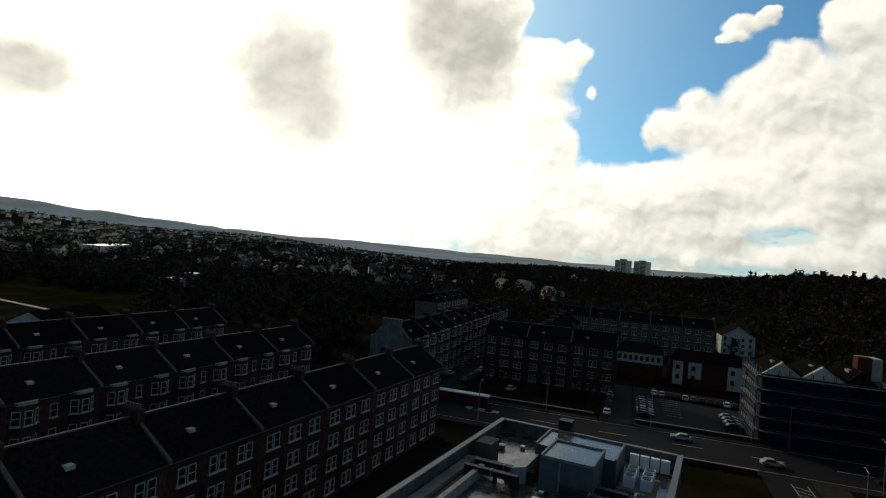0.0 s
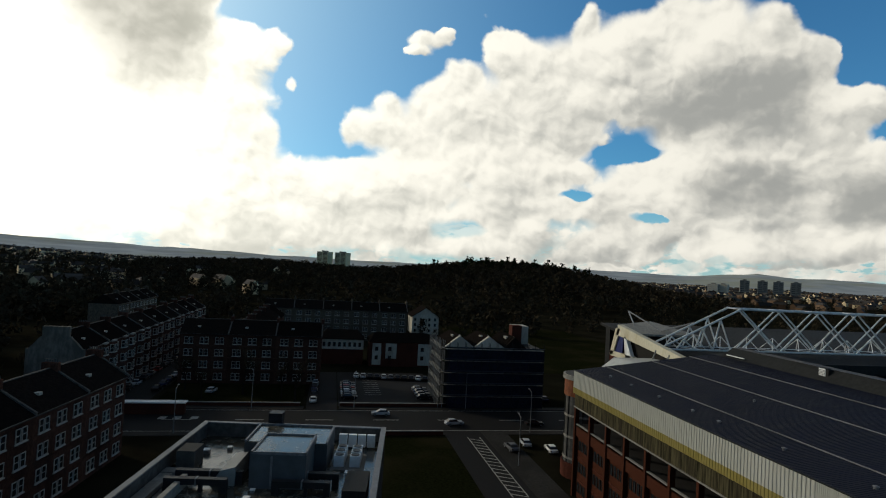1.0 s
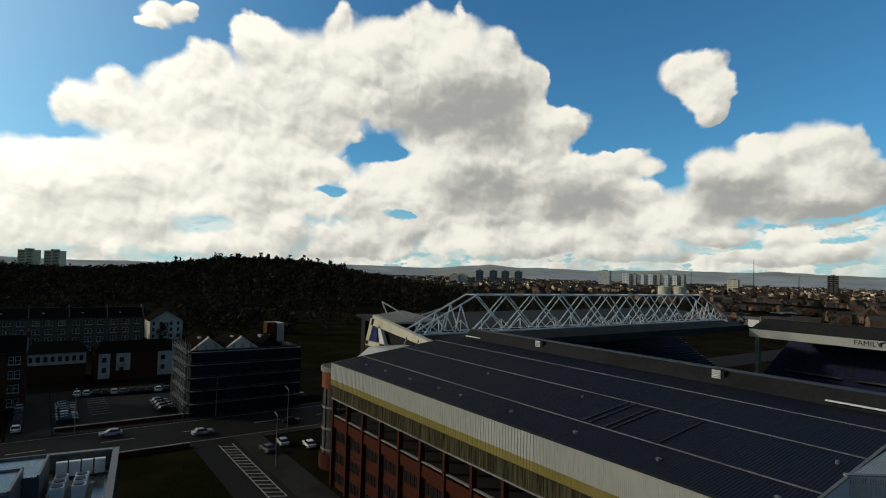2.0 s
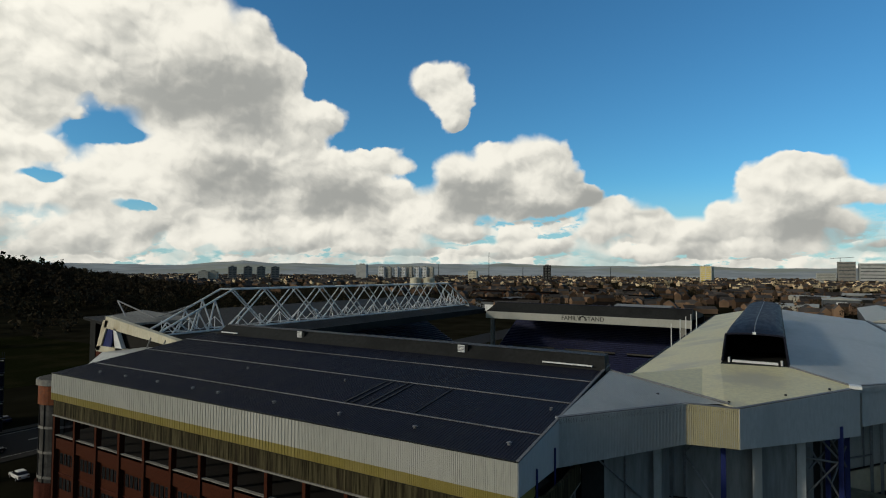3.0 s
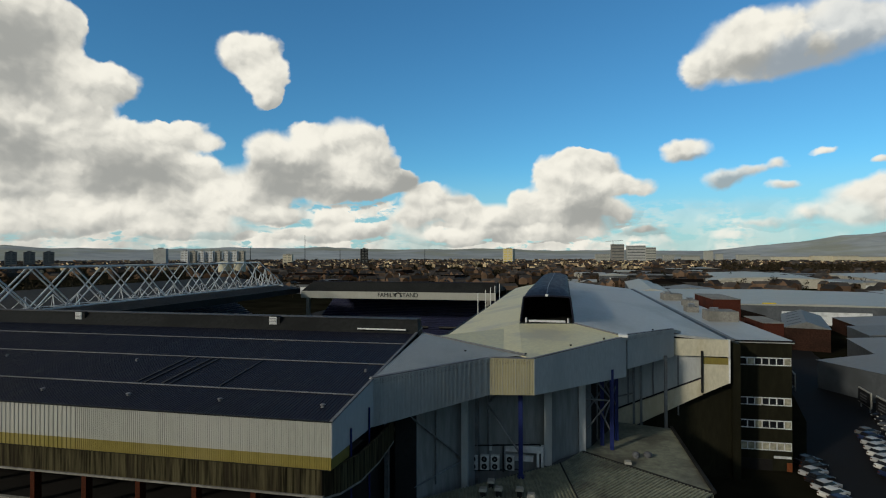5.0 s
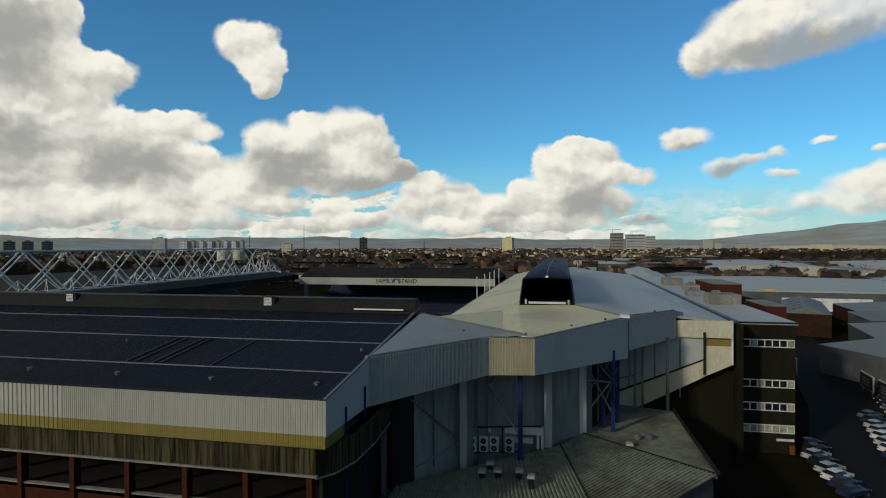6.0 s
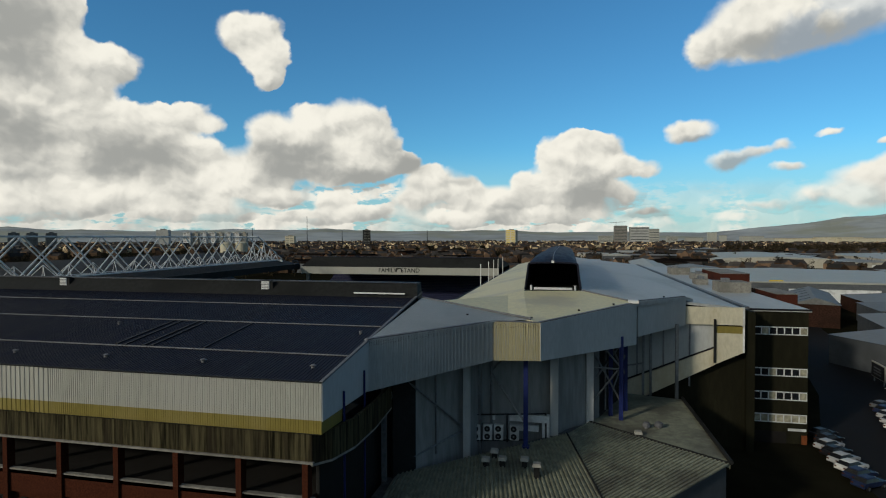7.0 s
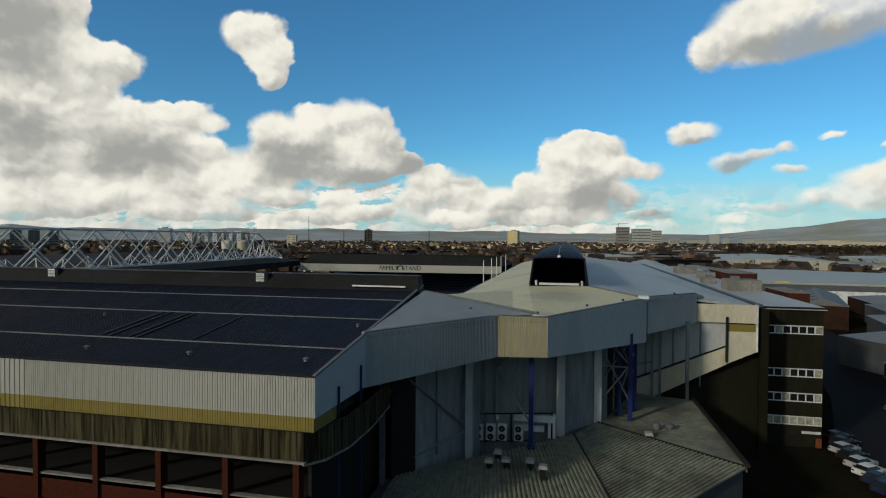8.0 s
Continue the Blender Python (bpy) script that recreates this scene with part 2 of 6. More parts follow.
def material(name, color, rough=0.75, metal=0.0, var=0.35, grain=3.0, stain=0.12, bump=0.15, stretch=(1, 1, 1), tint=None, scatter=0.0, island=False, spec=0.22):
    """A surface with grain and stains at two scales. tint: the colour that the stains lead to. scatter: how much whole objects (or islands) differ."""
    m = bpy.data.materials.new(name)
    m.use_nodes = True
    q = Nodes(m.node_tree)
    shader = m.node_tree.nodes["Principled BSDF"]
    place = q.new("ShaderNodeTexCoord").outputs["Object"]
    at = q.vec("MULTIPLY", place, stretch)
    small, large = q.noise(at, grain, 6.0, 0.62), q.noise(at, stain, 5.0, 0.6)
    dark = tuple(c * (1 - var) for c in color) + (1,)
    light = tuple(min(c * (1 + var), 1) for c in color) + (1,)
    out = q.mix(q.ramp(small, 0.3, 0.7), dark, light)
    worn = tuple(tint or [c * 0.6 for c in color]) + (1,)
    out = q.mix(q.math("MULTIPLY", q.ramp(large, 0.46, 0.66), 0.75), out, worn)
    if scatter:
        source = q.new("ShaderNodeNewGeometry").outputs["Random Per Island"] if island else q.new("ShaderNodeObjectInfo").outputs["Random"]
        gain = q.ramp(source, 0.0, 1.0, 1 - scatter, 1 + scatter, smooth=False)
        grey = q.new("ShaderNodeCombineXYZ")
        for s in grey.inputs:
            q.link(gain, s)
        out = q.mix(1.0, out, grey.outputs[0], "MULTIPLY")
    q.link(out, shader.inputs["Base Color"])
    q.link(q.ramp(small, 0.2, 0.8, max(rough - 0.12, 0.02), min(rough + 0.12, 1)), shader.inputs["Roughness"])
    shader.inputs["Metallic"].default_value = metal
    shader.inputs["Specular IOR Level"].default_value = spec
    if bump:
        b = q.new("ShaderNodeBump")
        b.inputs["Strength"].default_value, b.inputs["Distance"].default_value = bump, 0.05
        q.link(small, b.inputs["Height"])
        q.link(b.outputs[0], shader.inputs["Normal"])
    return m


M = {
    "roof_dark": material("dark_blue_roof_sheet", (0.0135, 0.0150, 0.0255), 0.55, 0.0, 0.3, 1.2, 0.09, 0.08, (1, 0.25, 1), (0.016, 0.017, 0.023), spec=0.08),
    "strip": material("weathered_flashing", (0.125, 0.13, 0.14), 0.5, 0.0, 0.3),
    "white_sheet": material("off_white_ribbed_cladding", (0.325, 0.33, 0.295), 0.5, 0.0, 0.08, 4, 0.2, 0.05, (1, 1, 0.2), (0.36, 0.36, 0.33)),
    "grey_sheet": material("pale_grey_cladding", (0.40, 0.42, 0.42), 0.5, 0.0, 0.08, 3, 0.15, 0.05, (1, 1, 0.3), (0.33, 0.35, 0.35)),
    "cream_roof": material("cream_roof_sheet", (0.54, 0.51, 0.33), 0.55, 0.0, 0.12, 2, 0.10, 0.06, (1, 1, 1), (0.36, 0.35, 0.29)),
    "pale_roof": material("pale_grey_roof_sheet", (0.36, 0.37, 0.36), 0.5, 0.0, 0.14, 1.5, 0.08, 0.06, (1, 0.3, 1), (0.26, 0.27, 0.26)),
    "cream": material("cream_painted_concrete", (0.50, 0.47, 0.36), 0.7, 0.0, 0.1, 3, 0.3, 0.1, (1, 1, 0.4), (0.38, 0.33, 0.22)),
    "yellow": material("mustard_yellow_cladding", (0.19, 0.155, 0.036), 0.55, 0.0, 0.12, 3, 0.2, 0.05, (1, 1, 0.3), (0.22, 0.18, 0.06)),
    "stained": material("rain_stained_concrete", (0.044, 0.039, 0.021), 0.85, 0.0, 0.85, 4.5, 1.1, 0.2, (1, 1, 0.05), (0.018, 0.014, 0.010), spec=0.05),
    # Shade of the recess under the overhang is put into this dark brick.
    "brick_orange": material("shade_darkened_orange_brick", (0.050, 0.0155, 0.0080), 0.85, 0.0, 0.35, 6, 0.3, 0.3, (1, 1, 1), (0.05, 0.016, 0.009), spec=0.05),
    "brick_red": material("dark_red_brick", (0.065, 0.021, 0.014), 0.85, 0.0, 0.35, 6, 0.2, 0.3, (1, 1, 1), (0.04, 0.014, 0.01), spec=0.05),
    "black": material("black_painted_steel", (0.012, 0.012, 0.014), 0.55, 0.0, 0.3),
    "dark_grey": material("charcoal_cladding", (0.020, 0.021, 0.021), 0.6, 0.0, 0.25, 2, 0.1, spec=0.05),
    "grime": material("grimy_ribbed_roof", (0.19, 0.20, 0.15), 0.6, 0.0, 0.3, 1.4, 0.22, 0.1, (1, 1, 1), (0.075, 0.072, 0.06)),
    # Shade under the corner roof is put into this darker grey.
    "under_wall": material("undercroft_panel_with_shade", (0.21, 0.22, 0.22), 0.6, 0.0, 0.2, 1.5, 0.25, 0.08, (1, 1, 0.15), (0.12, 0.125, 0.125)),
    # Pale render dimmed: the shade of the gable's sunless side is in it.
    "gable": material("shade_dimmed_render", (0.12, 0.115, 0.10), 0.9, 0.0, 0.3, 1.5, 0.2, 0.1, (1, 1, 0.4), spec=0.05),
    "olive": material("dark_olive_cladding", (0.016, 0.0155, 0.009), 0.7, 0.0, 0.25, 2, 0.15, 0.1, (1, 1, 0.3), spec=0.05),
    "white_paint": material("white_painted_steel", (0.62, 0.64, 0.64), 0.45, 0.0, 0.1, 3, 0.4),
    "white_frame": material("white_window_frame", (0.33, 0.325, 0.29), 0.5, 0.0, 0.12),
    "blue_steel": material("royal_blue_steel", (0.014, 0.024, 0.115), 0.45, 0.0, 0.2),
    "blue_seat": material("royal_blue_plastic_seats", (0.008, 0.012, 0.045), 0.5, 0.0, 0.3, 8),
    "dull_steel": material("galvanised_steel", (0.20, 0.21, 0.22), 0.5, 0.6, 0.25),
    "concrete": material("grey_concrete", (0.21, 0.205, 0.185), 0.9, 0.0, 0.25, 2, 0.15, 0.2),
    "dark_concrete": material("damp_dark_concrete", (0.075, 0.074, 0.07), 0.9, 0.0, 0.35, 1.5, 0.12, 0.2, spec=0.05),
    "glass": material("dark_window_glass", (0.012, 0.014, 0.017), 0.12, 0.0, 0.2, 1, 0.3, 0.0, spec=0.5),
    "glass_pale": material("window_with_pale_blinds", (0.30, 0.29, 0.22), 0.25, 0.0, 0.35, 1.4, 0.5, 0.0),
    # Near-black base: the shade inside openings is put into this colour.
    "void": material("painted_interior_shade", (0.011, 0.010, 0.009), 0.9, 0.0, 0.4),
    # Backlit shade of tenement fronts and roofs is put into these dark colours.
    "slate": material("shade_toned_slate", (0.0105, 0.0085, 0.0075), 0.85, 0.0, 0.4, 2.5, 0.15, 0.2, (1, 1, 1), (0.007, 0.007, 0.007), 0.25, spec=0.0),
    "sandstone_red": material("shade_toned_red_sandstone", (0.060, 0.030, 0.022), 0.9, 0.0, 0.35, 3, 0.2, 0.25, (1, 1, 0.5), (0.022, 0.013, 0.011), 0.25, spec=0.0),
    "sandstone_blond": material("shade_toned_blond_sandstone", (0.085, 0.072, 0.055), 0.9, 0.0, 0.35, 3, 0.2, 0.25, (1, 1, 0.5), (0.06, 0.05, 0.04), 0.25, spec=0.0),
    "render_pale": material("pale_rendered_wall", (0.38, 0.36, 0.30), 0.85, 0.0, 0.15, 2, 0.2, 0.1, (1, 1, 0.4)),
    # Asphalt is darker than its own tone: cloud shadow is put into it.
    "asphalt": material("cloud_shaded_worn_asphalt", (0.0145, 0.0140, 0.0140), 0.85, 0.0, 0.3, 3, 0.06, 0.15, (1, 1, 1), (0.015, 0.015, 0.016), spec=0.05),
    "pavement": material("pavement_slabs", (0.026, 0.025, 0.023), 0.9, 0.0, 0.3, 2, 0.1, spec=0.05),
    "marking": material("worn_road_paint", (0.28, 0.28, 0.26), 0.8, 0.0, 0.4, 4, 0.8),
    # Grass colour is lowered to carry the cloud shadow over the lawns.
    "grass": material("cloud_shaded_winter_grass", (0.0080, 0.0095, 0.0035), 0.95, 0.0, 0.4, 2, 0.06, 0.3, (1, 1, 1), (0.018, 0.016, 0.008), spec=0.0),
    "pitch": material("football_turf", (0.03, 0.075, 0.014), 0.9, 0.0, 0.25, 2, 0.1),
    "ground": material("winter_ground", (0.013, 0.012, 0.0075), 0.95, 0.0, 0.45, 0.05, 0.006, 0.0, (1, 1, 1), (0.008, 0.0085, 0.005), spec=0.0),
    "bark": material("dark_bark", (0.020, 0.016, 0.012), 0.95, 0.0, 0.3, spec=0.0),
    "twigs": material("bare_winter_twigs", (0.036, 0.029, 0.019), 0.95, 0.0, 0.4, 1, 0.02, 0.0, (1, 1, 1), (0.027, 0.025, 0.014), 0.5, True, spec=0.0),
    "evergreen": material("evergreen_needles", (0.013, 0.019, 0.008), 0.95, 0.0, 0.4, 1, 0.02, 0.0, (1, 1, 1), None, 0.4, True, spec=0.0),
    # Yellow sunlight on the far city is put into this wall colour.
    "far_wall": material("sun_tinted_distant_walls", (0.56, 0.45, 0.28), 0.9, 0.0, 0.3, 0.05, 0.01, 0.0, (1, 1, 1), (0.22, 0.12, 0.07), 0.7, True, spec=0.05),
    "far_roof": material("distant_slate_roofs", (0.05, 0.045, 0.042), 0.8, 0.0, 0.3, 0.1, 0.02, 0.0, (1, 1, 1), None, 0.5, True, spec=0.05),
    # Distance haze is put into the hills' pale blue-grey colour.
    "hill": material("haze_tinted_moorland", (0.34, 0.37, 0.385), 1.0, 0.0, 0.2, 0.004, 0.0015, 0.0, (1, 1, 3), (0.30, 0.31, 0.24), spec=0.0),
    "shed_roof": material("weathered_shed_roof", (0.17, 0.175, 0.172), 0.6, 0.0, 0.2, 0.8, 0.06, 0.1, (1, 1, 1), (0.17, 0.17, 0.165), 0.3),
    "shed_wall": material("blue_grey_shed_cladding", (0.070, 0.078, 0.086), 0.6, 0.0, 0.2, 0.8, 0.1, 0.1, (1, 1, 1), None, 0.3),
    "roof_felt": material("wet_patchy_roof_felt", (0.055, 0.052, 0.040), 0.22, 0.0, 0.6, 1.1, 0.4, 0.25, (1, 1, 1), (0.012, 0.012, 0.011), spec=0.55),
    "far_brick": material("distant_brick_walls", (0.13, 0.085, 0.055), 0.9, 0.0, 0.3, 0.05, 0.01, 0.0, (1, 1, 1), (0.06, 0.04, 0.03), 0.7, True, spec=0.0),
    # Cladding of the sun-facing fascia: warm sunlight is put into its cream.
    "cream_sheet": material("sun_tinted_ribbed_cladding", (0.43, 0.39, 0.24), 0.5, 0.0, 0.08, 4, 0.2, 0.05, (1, 1, 0.2), (0.34, 0.31, 0.20)),
    "works_brick": material("dark_works_brick", (0.036, 0.019, 0.014), 0.9, 0.0, 0.35, 2, 0.1, 0.1, (1, 1, 1), (0.020, 0.013, 0.010), spec=0.0),
    "net": material("blue_black_debris_netting", (0.012, 0.014, 0.026), 0.85, 0.0, 0.4, 1.5, 0.2, 0.2, (1, 1, 1.6), spec=0.05),
    "tyre": material("black_rubber", (0.012, 0.012, 0.012), 0.9, 0.0, 0.2),
    "yellow_sign": material("yellow_sign_panel", (0.60, 0.45, 0.03), 0.5, 0.0, 0.1),
    "orange_band": material("terracotta_cladding", (0.17, 0.050, 0.016), 0.7, 0.0, 0.2, 3, 0.4),
}
PAINTS = [material(n, c, 0.4, 0.0, 0.05, 2, 0.5, 0.0, spec=0.1) for n, c in (("silver_car_paint", (0.36, 0.37, 0.38)), ("white_car_paint", (0.60, 0.60, 0.58)),
          ("black_car_paint", (0.012, 0.012, 0.014)), ("dark_blue_car_paint", (0.015, 0.024, 0.06)), ("red_car_paint", (0.20, 0.018, 0.012)), ("grey_car_paint", (0.10, 0.105, 0.11)))]

# ---- building blocks ----


BASES = {}


def thing(name, label, category, group="", at=(0, 0, 0), kind=""):
    """A top-level thing whose parts are given in world places, round its base; with no base its parts are local."""
    ob = new(name)
    BASES[ob.name] = Vector(at)
    ob.location = at
    return tagged(ob, label, category, group, kind)


def part(name, bm, mat, parent=None, label="", kind=""):
    """Links a bmesh, or mesh data to share, as one mesh object under a thing or a part."""
    data = bm
    if isinstance(bm, bmesh.types.BMesh):
        data = bpy.data.meshes.new(name)
        bm.to_mesh(data)
        bm.free()
        for m in mat if isinstance(mat, (list, tuple)) else [mat]:
            data.materials.append(M[m] if isinstance(m, str) else m)
    ob = new(name, data)
    if parent:
        ob.parent = parent
        if parent.data is None:
            ob.matrix_parent_inverse = Matrix.Translation(-BASES[parent.name])
    return tagged(ob, label, kind=kind)


def structure(name, bm, mat, label, category):
    return tagged(part(name, bm, mat), label, category, kind="structure")


def hexa(bm, low, high):
    """A solid between two rings of points, the low one counter-clockwise from outside above."""
    a, b = [bm.verts.new(p) for p in low], [bm.verts.new(p) for p in high]
    n = len(a)
    bm.faces.new(a[::-1])
    bm.faces.new(b)
    for i in range(n):
        bm.faces.new((a[i], a[(i + 1) % n], b[(i + 1) % n], b[i]))
    return bm


def box(bm, x0, y0, z0, x1, y1, z1):
    return hexa(bm, [(x0, y0, z0), (x1, y0, z0), (x1, y1, z0), (x0, y1, z0)], [(x0, y0, z1), (x1, y0, z1), (x1, y1, z1), (x0, y1, z1)])


def boxes(*rows):
    bm = bmesh.new()
    for r in rows:
        box(bm, *r)
    return bm


def slab(bm, pts, thick):
    """A plate under a polygon that is counter-clockwise from above."""
    return hexa(bm, [(x, y, z - thick) for x, y, z in pts], pts)


def panel(bm, a, b, z0, z1, thick=0.3, inward=1):
    """An upright plate from a to b (plan points); its thickness goes to the left of the way from a to b."""
    (ax, ay), (bx, by) = a, b
    l = math.hypot(bx - ax, by - ay)
    nx, ny = -(by - ay) / l * thick * inward, (bx - ax) / l * thick * inward
    za, zb = z0 if isinstance(z0, tuple) else (z0, z0)
    ta, tb = z1 if isinstance(z1, tuple) else (z1, z1)
    hexa(bm, [(ax, ay, za), (bx, by, zb), (bx + nx, by + ny, zb), (ax + nx, ay + ny, za)],
         [(ax, ay, ta), (bx, by, tb), (bx + nx, by + ny, tb), (ax + nx, ay + ny, ta)])
    return bm


def strut(bm, a, b, r, n=6):
    """A round bar from a to b."""
    a, b = Vector(a), Vector(b)
    t = (b - a).to_track_quat("Z", "Y")
    ring = [t @ Vector((math.cos(i * math.tau / n) * r, math.sin(i * math.tau / n) * r, 0)) for i in range(n)]
    return hexa(bm, [a + v for v in ring], [b + v for v in ring])


def ribbed(bm, a, b, d, c, n, depth):
    """Trapezoidal sheet: ribs run from the edge a-b to the edge d-c and stand up to the side of (b-a) x (d-a)."""
    a, b, c, d = (Vector(p) for p in (a, b, c, d))
    up = (b - a).cross(d - a).normalized() * depth
    low, high = [], []
    for i in range(n):
        for f, k in ((0.0, 0), (0.42, 0), (0.52, 1), (0.9, 1)):
            s = (i + f) / n
            low.append(bm.verts.new(a.lerp(b, s) + up * k))
            high.append(bm.verts.new(d.lerp(c, s) + up * k))
    low.append(bm.verts.new(b)), high.append(bm.verts.new(c))
    for i in range(len(low) - 1):
        bm.faces.new((low[i], low[i + 1], high[i + 1], high[i]))
    return bm


def tube(bm, x, y, z0, z1, r, n=24, r1=None):
    r1 = r if r1 is None else r1
    ring = lambda q, z: [(x + math.cos(i * math.tau / n) * q, y + math.sin(i * math.tau / n) * q, z) for i in range(n)]
    return hexa(bm, ring(r, z0), ring(r1, z1))

# ---- ground ----
bm = bmesh.new()
box(bm, -4700, -4700, -2.0, 4700, 4700, 0.0)
structure("ground", bm, "ground", "dark winter ground reaching to the horizon", "ground")

# ---- the near stand: brick flank, white fascia, dark ribbed roof ----
NX0, NX1, NY0, NY1 = -87.2, -17.0, 38.7, 66.5
SLOPE = 0.127


def roof_z(y):
    return 20.1 + SLOPE * (y - NY0)


stand = thing("near_stand", "brick football stand with white fascia and dark ribbed roof", "stand", at=(-52, 52, 0))
body = boxes((NX0 + 0.3, 39.6, 0, NX1 - 1.2, 50.5, 11.4), (NX0 + 0.3, 46.0, 11.4, NX1 - 1.2, 50.5, 16.0))
part("wall", body, "brick_orange", stand, "orange brick outer wall")
bm = bmesh.new()
slab(bm, [(NX0, NY0 + 0.15, roof_z(NY0)), (NX1, NY0 + 0.15, roof_z(NY0)), (NX1, NY1 - 1, roof_z(NY1 - 1)), (NX0, NY1 - 1, roof_z(NY1 - 1))], 0.5)
part("roof_deck", bm, "dark_grey", stand)
bm = bmesh.new()
ribbed(bm, (NX0, NY0 + 0.1, roof_z(NY0) + 0.03), (NX1, NY0 + 0.1, roof_z(NY0) + 0.03), (NX0, 64.2, roof_z(64.2) + 0.03), (NX1, 64.2, roof_z(64.2) + 0.03), 234, 0.03)
roof = part("roof_sheet", bm, "roof_dark", stand, "dark blue ribbed metal roof")
for y in (44.2, 52.4, 59.6):
    bm = bmesh.new()
    slab(bm, [(NX0, y - 0.06, roof_z(y) + 0.12), (NX1, y - 0.06, roof_z(y) + 0.12), (NX1, y + 0.06, roof_z(y) + 0.13), (NX0, y + 0.06, roof_z(y) + 0.13)], 0.09)
    part("flashing_strip", bm, "strip", roof, "pale flashing strip across the roof")
for x in (-80, -74, -67, -60, -55.4, -46.3, -37.2, -28.2, -18.9):
    bm = bmesh.new()
    tube(bm, x, 41.4, roof_z(41.4), roof_z(41.4) + 0.22, 0.16, 10)
    tube(bm, x, 41.4, roof_z(41.4) + 0.22, roof_z(41.4) + 0.3, 0.26, 10, 0.14)
    part("roof_vent", bm, "strip", roof, "small pale roof cowl")
for x, y in ((-18.4, 50.1), (-44, 50.3), (-60.5, 50.0)):
    bm = bmesh.new()
    tube(bm, x, y, roof_z(y), roof_z(y) + 0.3, 0.14, 10)
    part("roof_vent", bm, "strip", roof)
# four patched ladders of darker sheet
for x in (-39.2, -38.3, -36.4, -35.6):
    bm = bmesh.new()
    slab(bm, [(x, 44.5, roof_z(44.5) + 0.14), (x + 0.28, 44.5, roof_z(44.5) + 0.14), (x + 0.28, 52.1, roof_z(52.1) + 0.14), (x, 52.1, roof_z(52.1) + 0.14)], 0.08)
    part("roof_walkway", bm, "black", roof, "dark walkway strip on the roof")
bm = bmesh.new()
slab(bm, [(-30.4, 44.5, roof_z(44.5) + 0.13), (-30.25, 44.5, roof_z(44.5) + 0.13), (-30.25, 52.1, roof_z(52.1) + 0.13), (-30.4, 52.1, roof_z(52.1) + 0.13)], 0.08)
part("roof_walkway", bm, "black", roof)
# gutter behind the fascia
part("gutter", boxes((NX0, NY0 + 0.05, 19.95, NX1, NY0 + 0.45, 20.16)), "black", stand)
# fascia and the yellow band below it, round the corner
bm = bmesh.new()
ribbed(bm, (-40, NY0, 17.45), (NX1, NY0, 17.45), (-40, NY0, 20.1), (NX1, NY0, 20.1), 118, 0.026)
ribbed(bm, (NX0, NY0, 17.45), (-40, NY0, 17.45), (NX0, NY0, 20.1), (-40, NY0, 20.1), 105, 0.05)
part("fascia", bm, "white_sheet", stand, "off-white ribbed metal fascia")
part("fascia_frame", boxes((NX0, NY0 + 0.02, 16.5, NX1 - 0.02, NY0 + 0.1, 20.05)), "dark_grey", stand)
part("coping", boxes((NX0 - 0.05, NY0 - 0.1, 20.1, NX1 + 0.05, NY0 + 0.12, 20.18)), "dark_grey", stand)
bm = bmesh.new()
ribbed(bm, (-40, NY0, 16.5), (NX1, NY0, 16.5), (-40, NY0, 17.45), (NX1, NY0, 17.45), 118, 0.022)
ribbed(bm, (NX0, NY0, 16.5), (-40, NY0, 16.5), (NX0, NY0, 17.45), (-40, NY0, 17.45), 105, 0.042)
part("yellow_band", bm, "yellow", stand, "mustard yellow ribbed band")
bm = bmesh.new()
hexa(bm, [(NX1 + 0.01, NY0, 17.4), (NX1 + 0.06, NY0, 17.4), (NX1 + 0.06, 48.2, 17.1), (NX1 + 0.01, 48.2, 17.1)],
     [(NX1 + 0.01, NY0, 20.1), (NX1 + 0.06, NY0, 20.1), (NX1 + 0.06, 48.2, 21.31), (NX1 + 0.01, 48.2, 21.31)])
part("end_fascia", bm, "grey_sheet", stand, "pale grey sloping end fascia")
bm = bmesh.new()
hexa(bm, [(NX1 - 0.1, NY0, 16.5), (NX1 - 0.01, NY0, 16.5), (NX1 - 0.01, 42.4, 16.3), (NX1 - 0.1, 42.4, 16.3)],
     [(NX1 - 0.1, NY0, 17.4), (NX1 - 0.01, NY0, 17.4), (NX1 - 0.01, 42.4, 17.3), (NX1 - 0.1, 42.4, 17.3)])
part("end_band", bm, "yellow", stand)
bm = bmesh.new()
slab(bm, [(NX1 - 0.15, NY0, 20.24), (NX1 + 0.1, NY0, 20.24), (NX1 + 0.1, NY1, roof_z(NY1) + 0.24), (NX1 - 0.15, NY1, roof_z(NY1) + 0.24)], 0.14)
part("end_flashing", bm, "strip", stand)
# stained concrete upper wall, in panels
xs = np.linspace(NX0, NX1 - 0.9, 14)
for x0, x1 in zip(xs[:-1], xs[1:]):
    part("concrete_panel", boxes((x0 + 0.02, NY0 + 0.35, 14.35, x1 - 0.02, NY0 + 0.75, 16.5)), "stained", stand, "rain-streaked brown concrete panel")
part("soffit", boxes((NX0, NY0 + 0.05, 16.42, NX1 - 0.1, 46.0, 16.5)), "dark_grey", stand)
part("ledge", boxes((NX0, NY0 + 0.2, 14.2, NX1 - 0.8, NY0 + 0.8, 14.35)), "concrete", stand, "pale concrete ledge")
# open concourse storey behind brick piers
# Back and floor are coloured near black in place of real shade.
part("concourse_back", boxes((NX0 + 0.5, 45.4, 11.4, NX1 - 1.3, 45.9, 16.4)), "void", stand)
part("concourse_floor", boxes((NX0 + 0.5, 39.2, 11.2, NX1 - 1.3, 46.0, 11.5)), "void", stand)
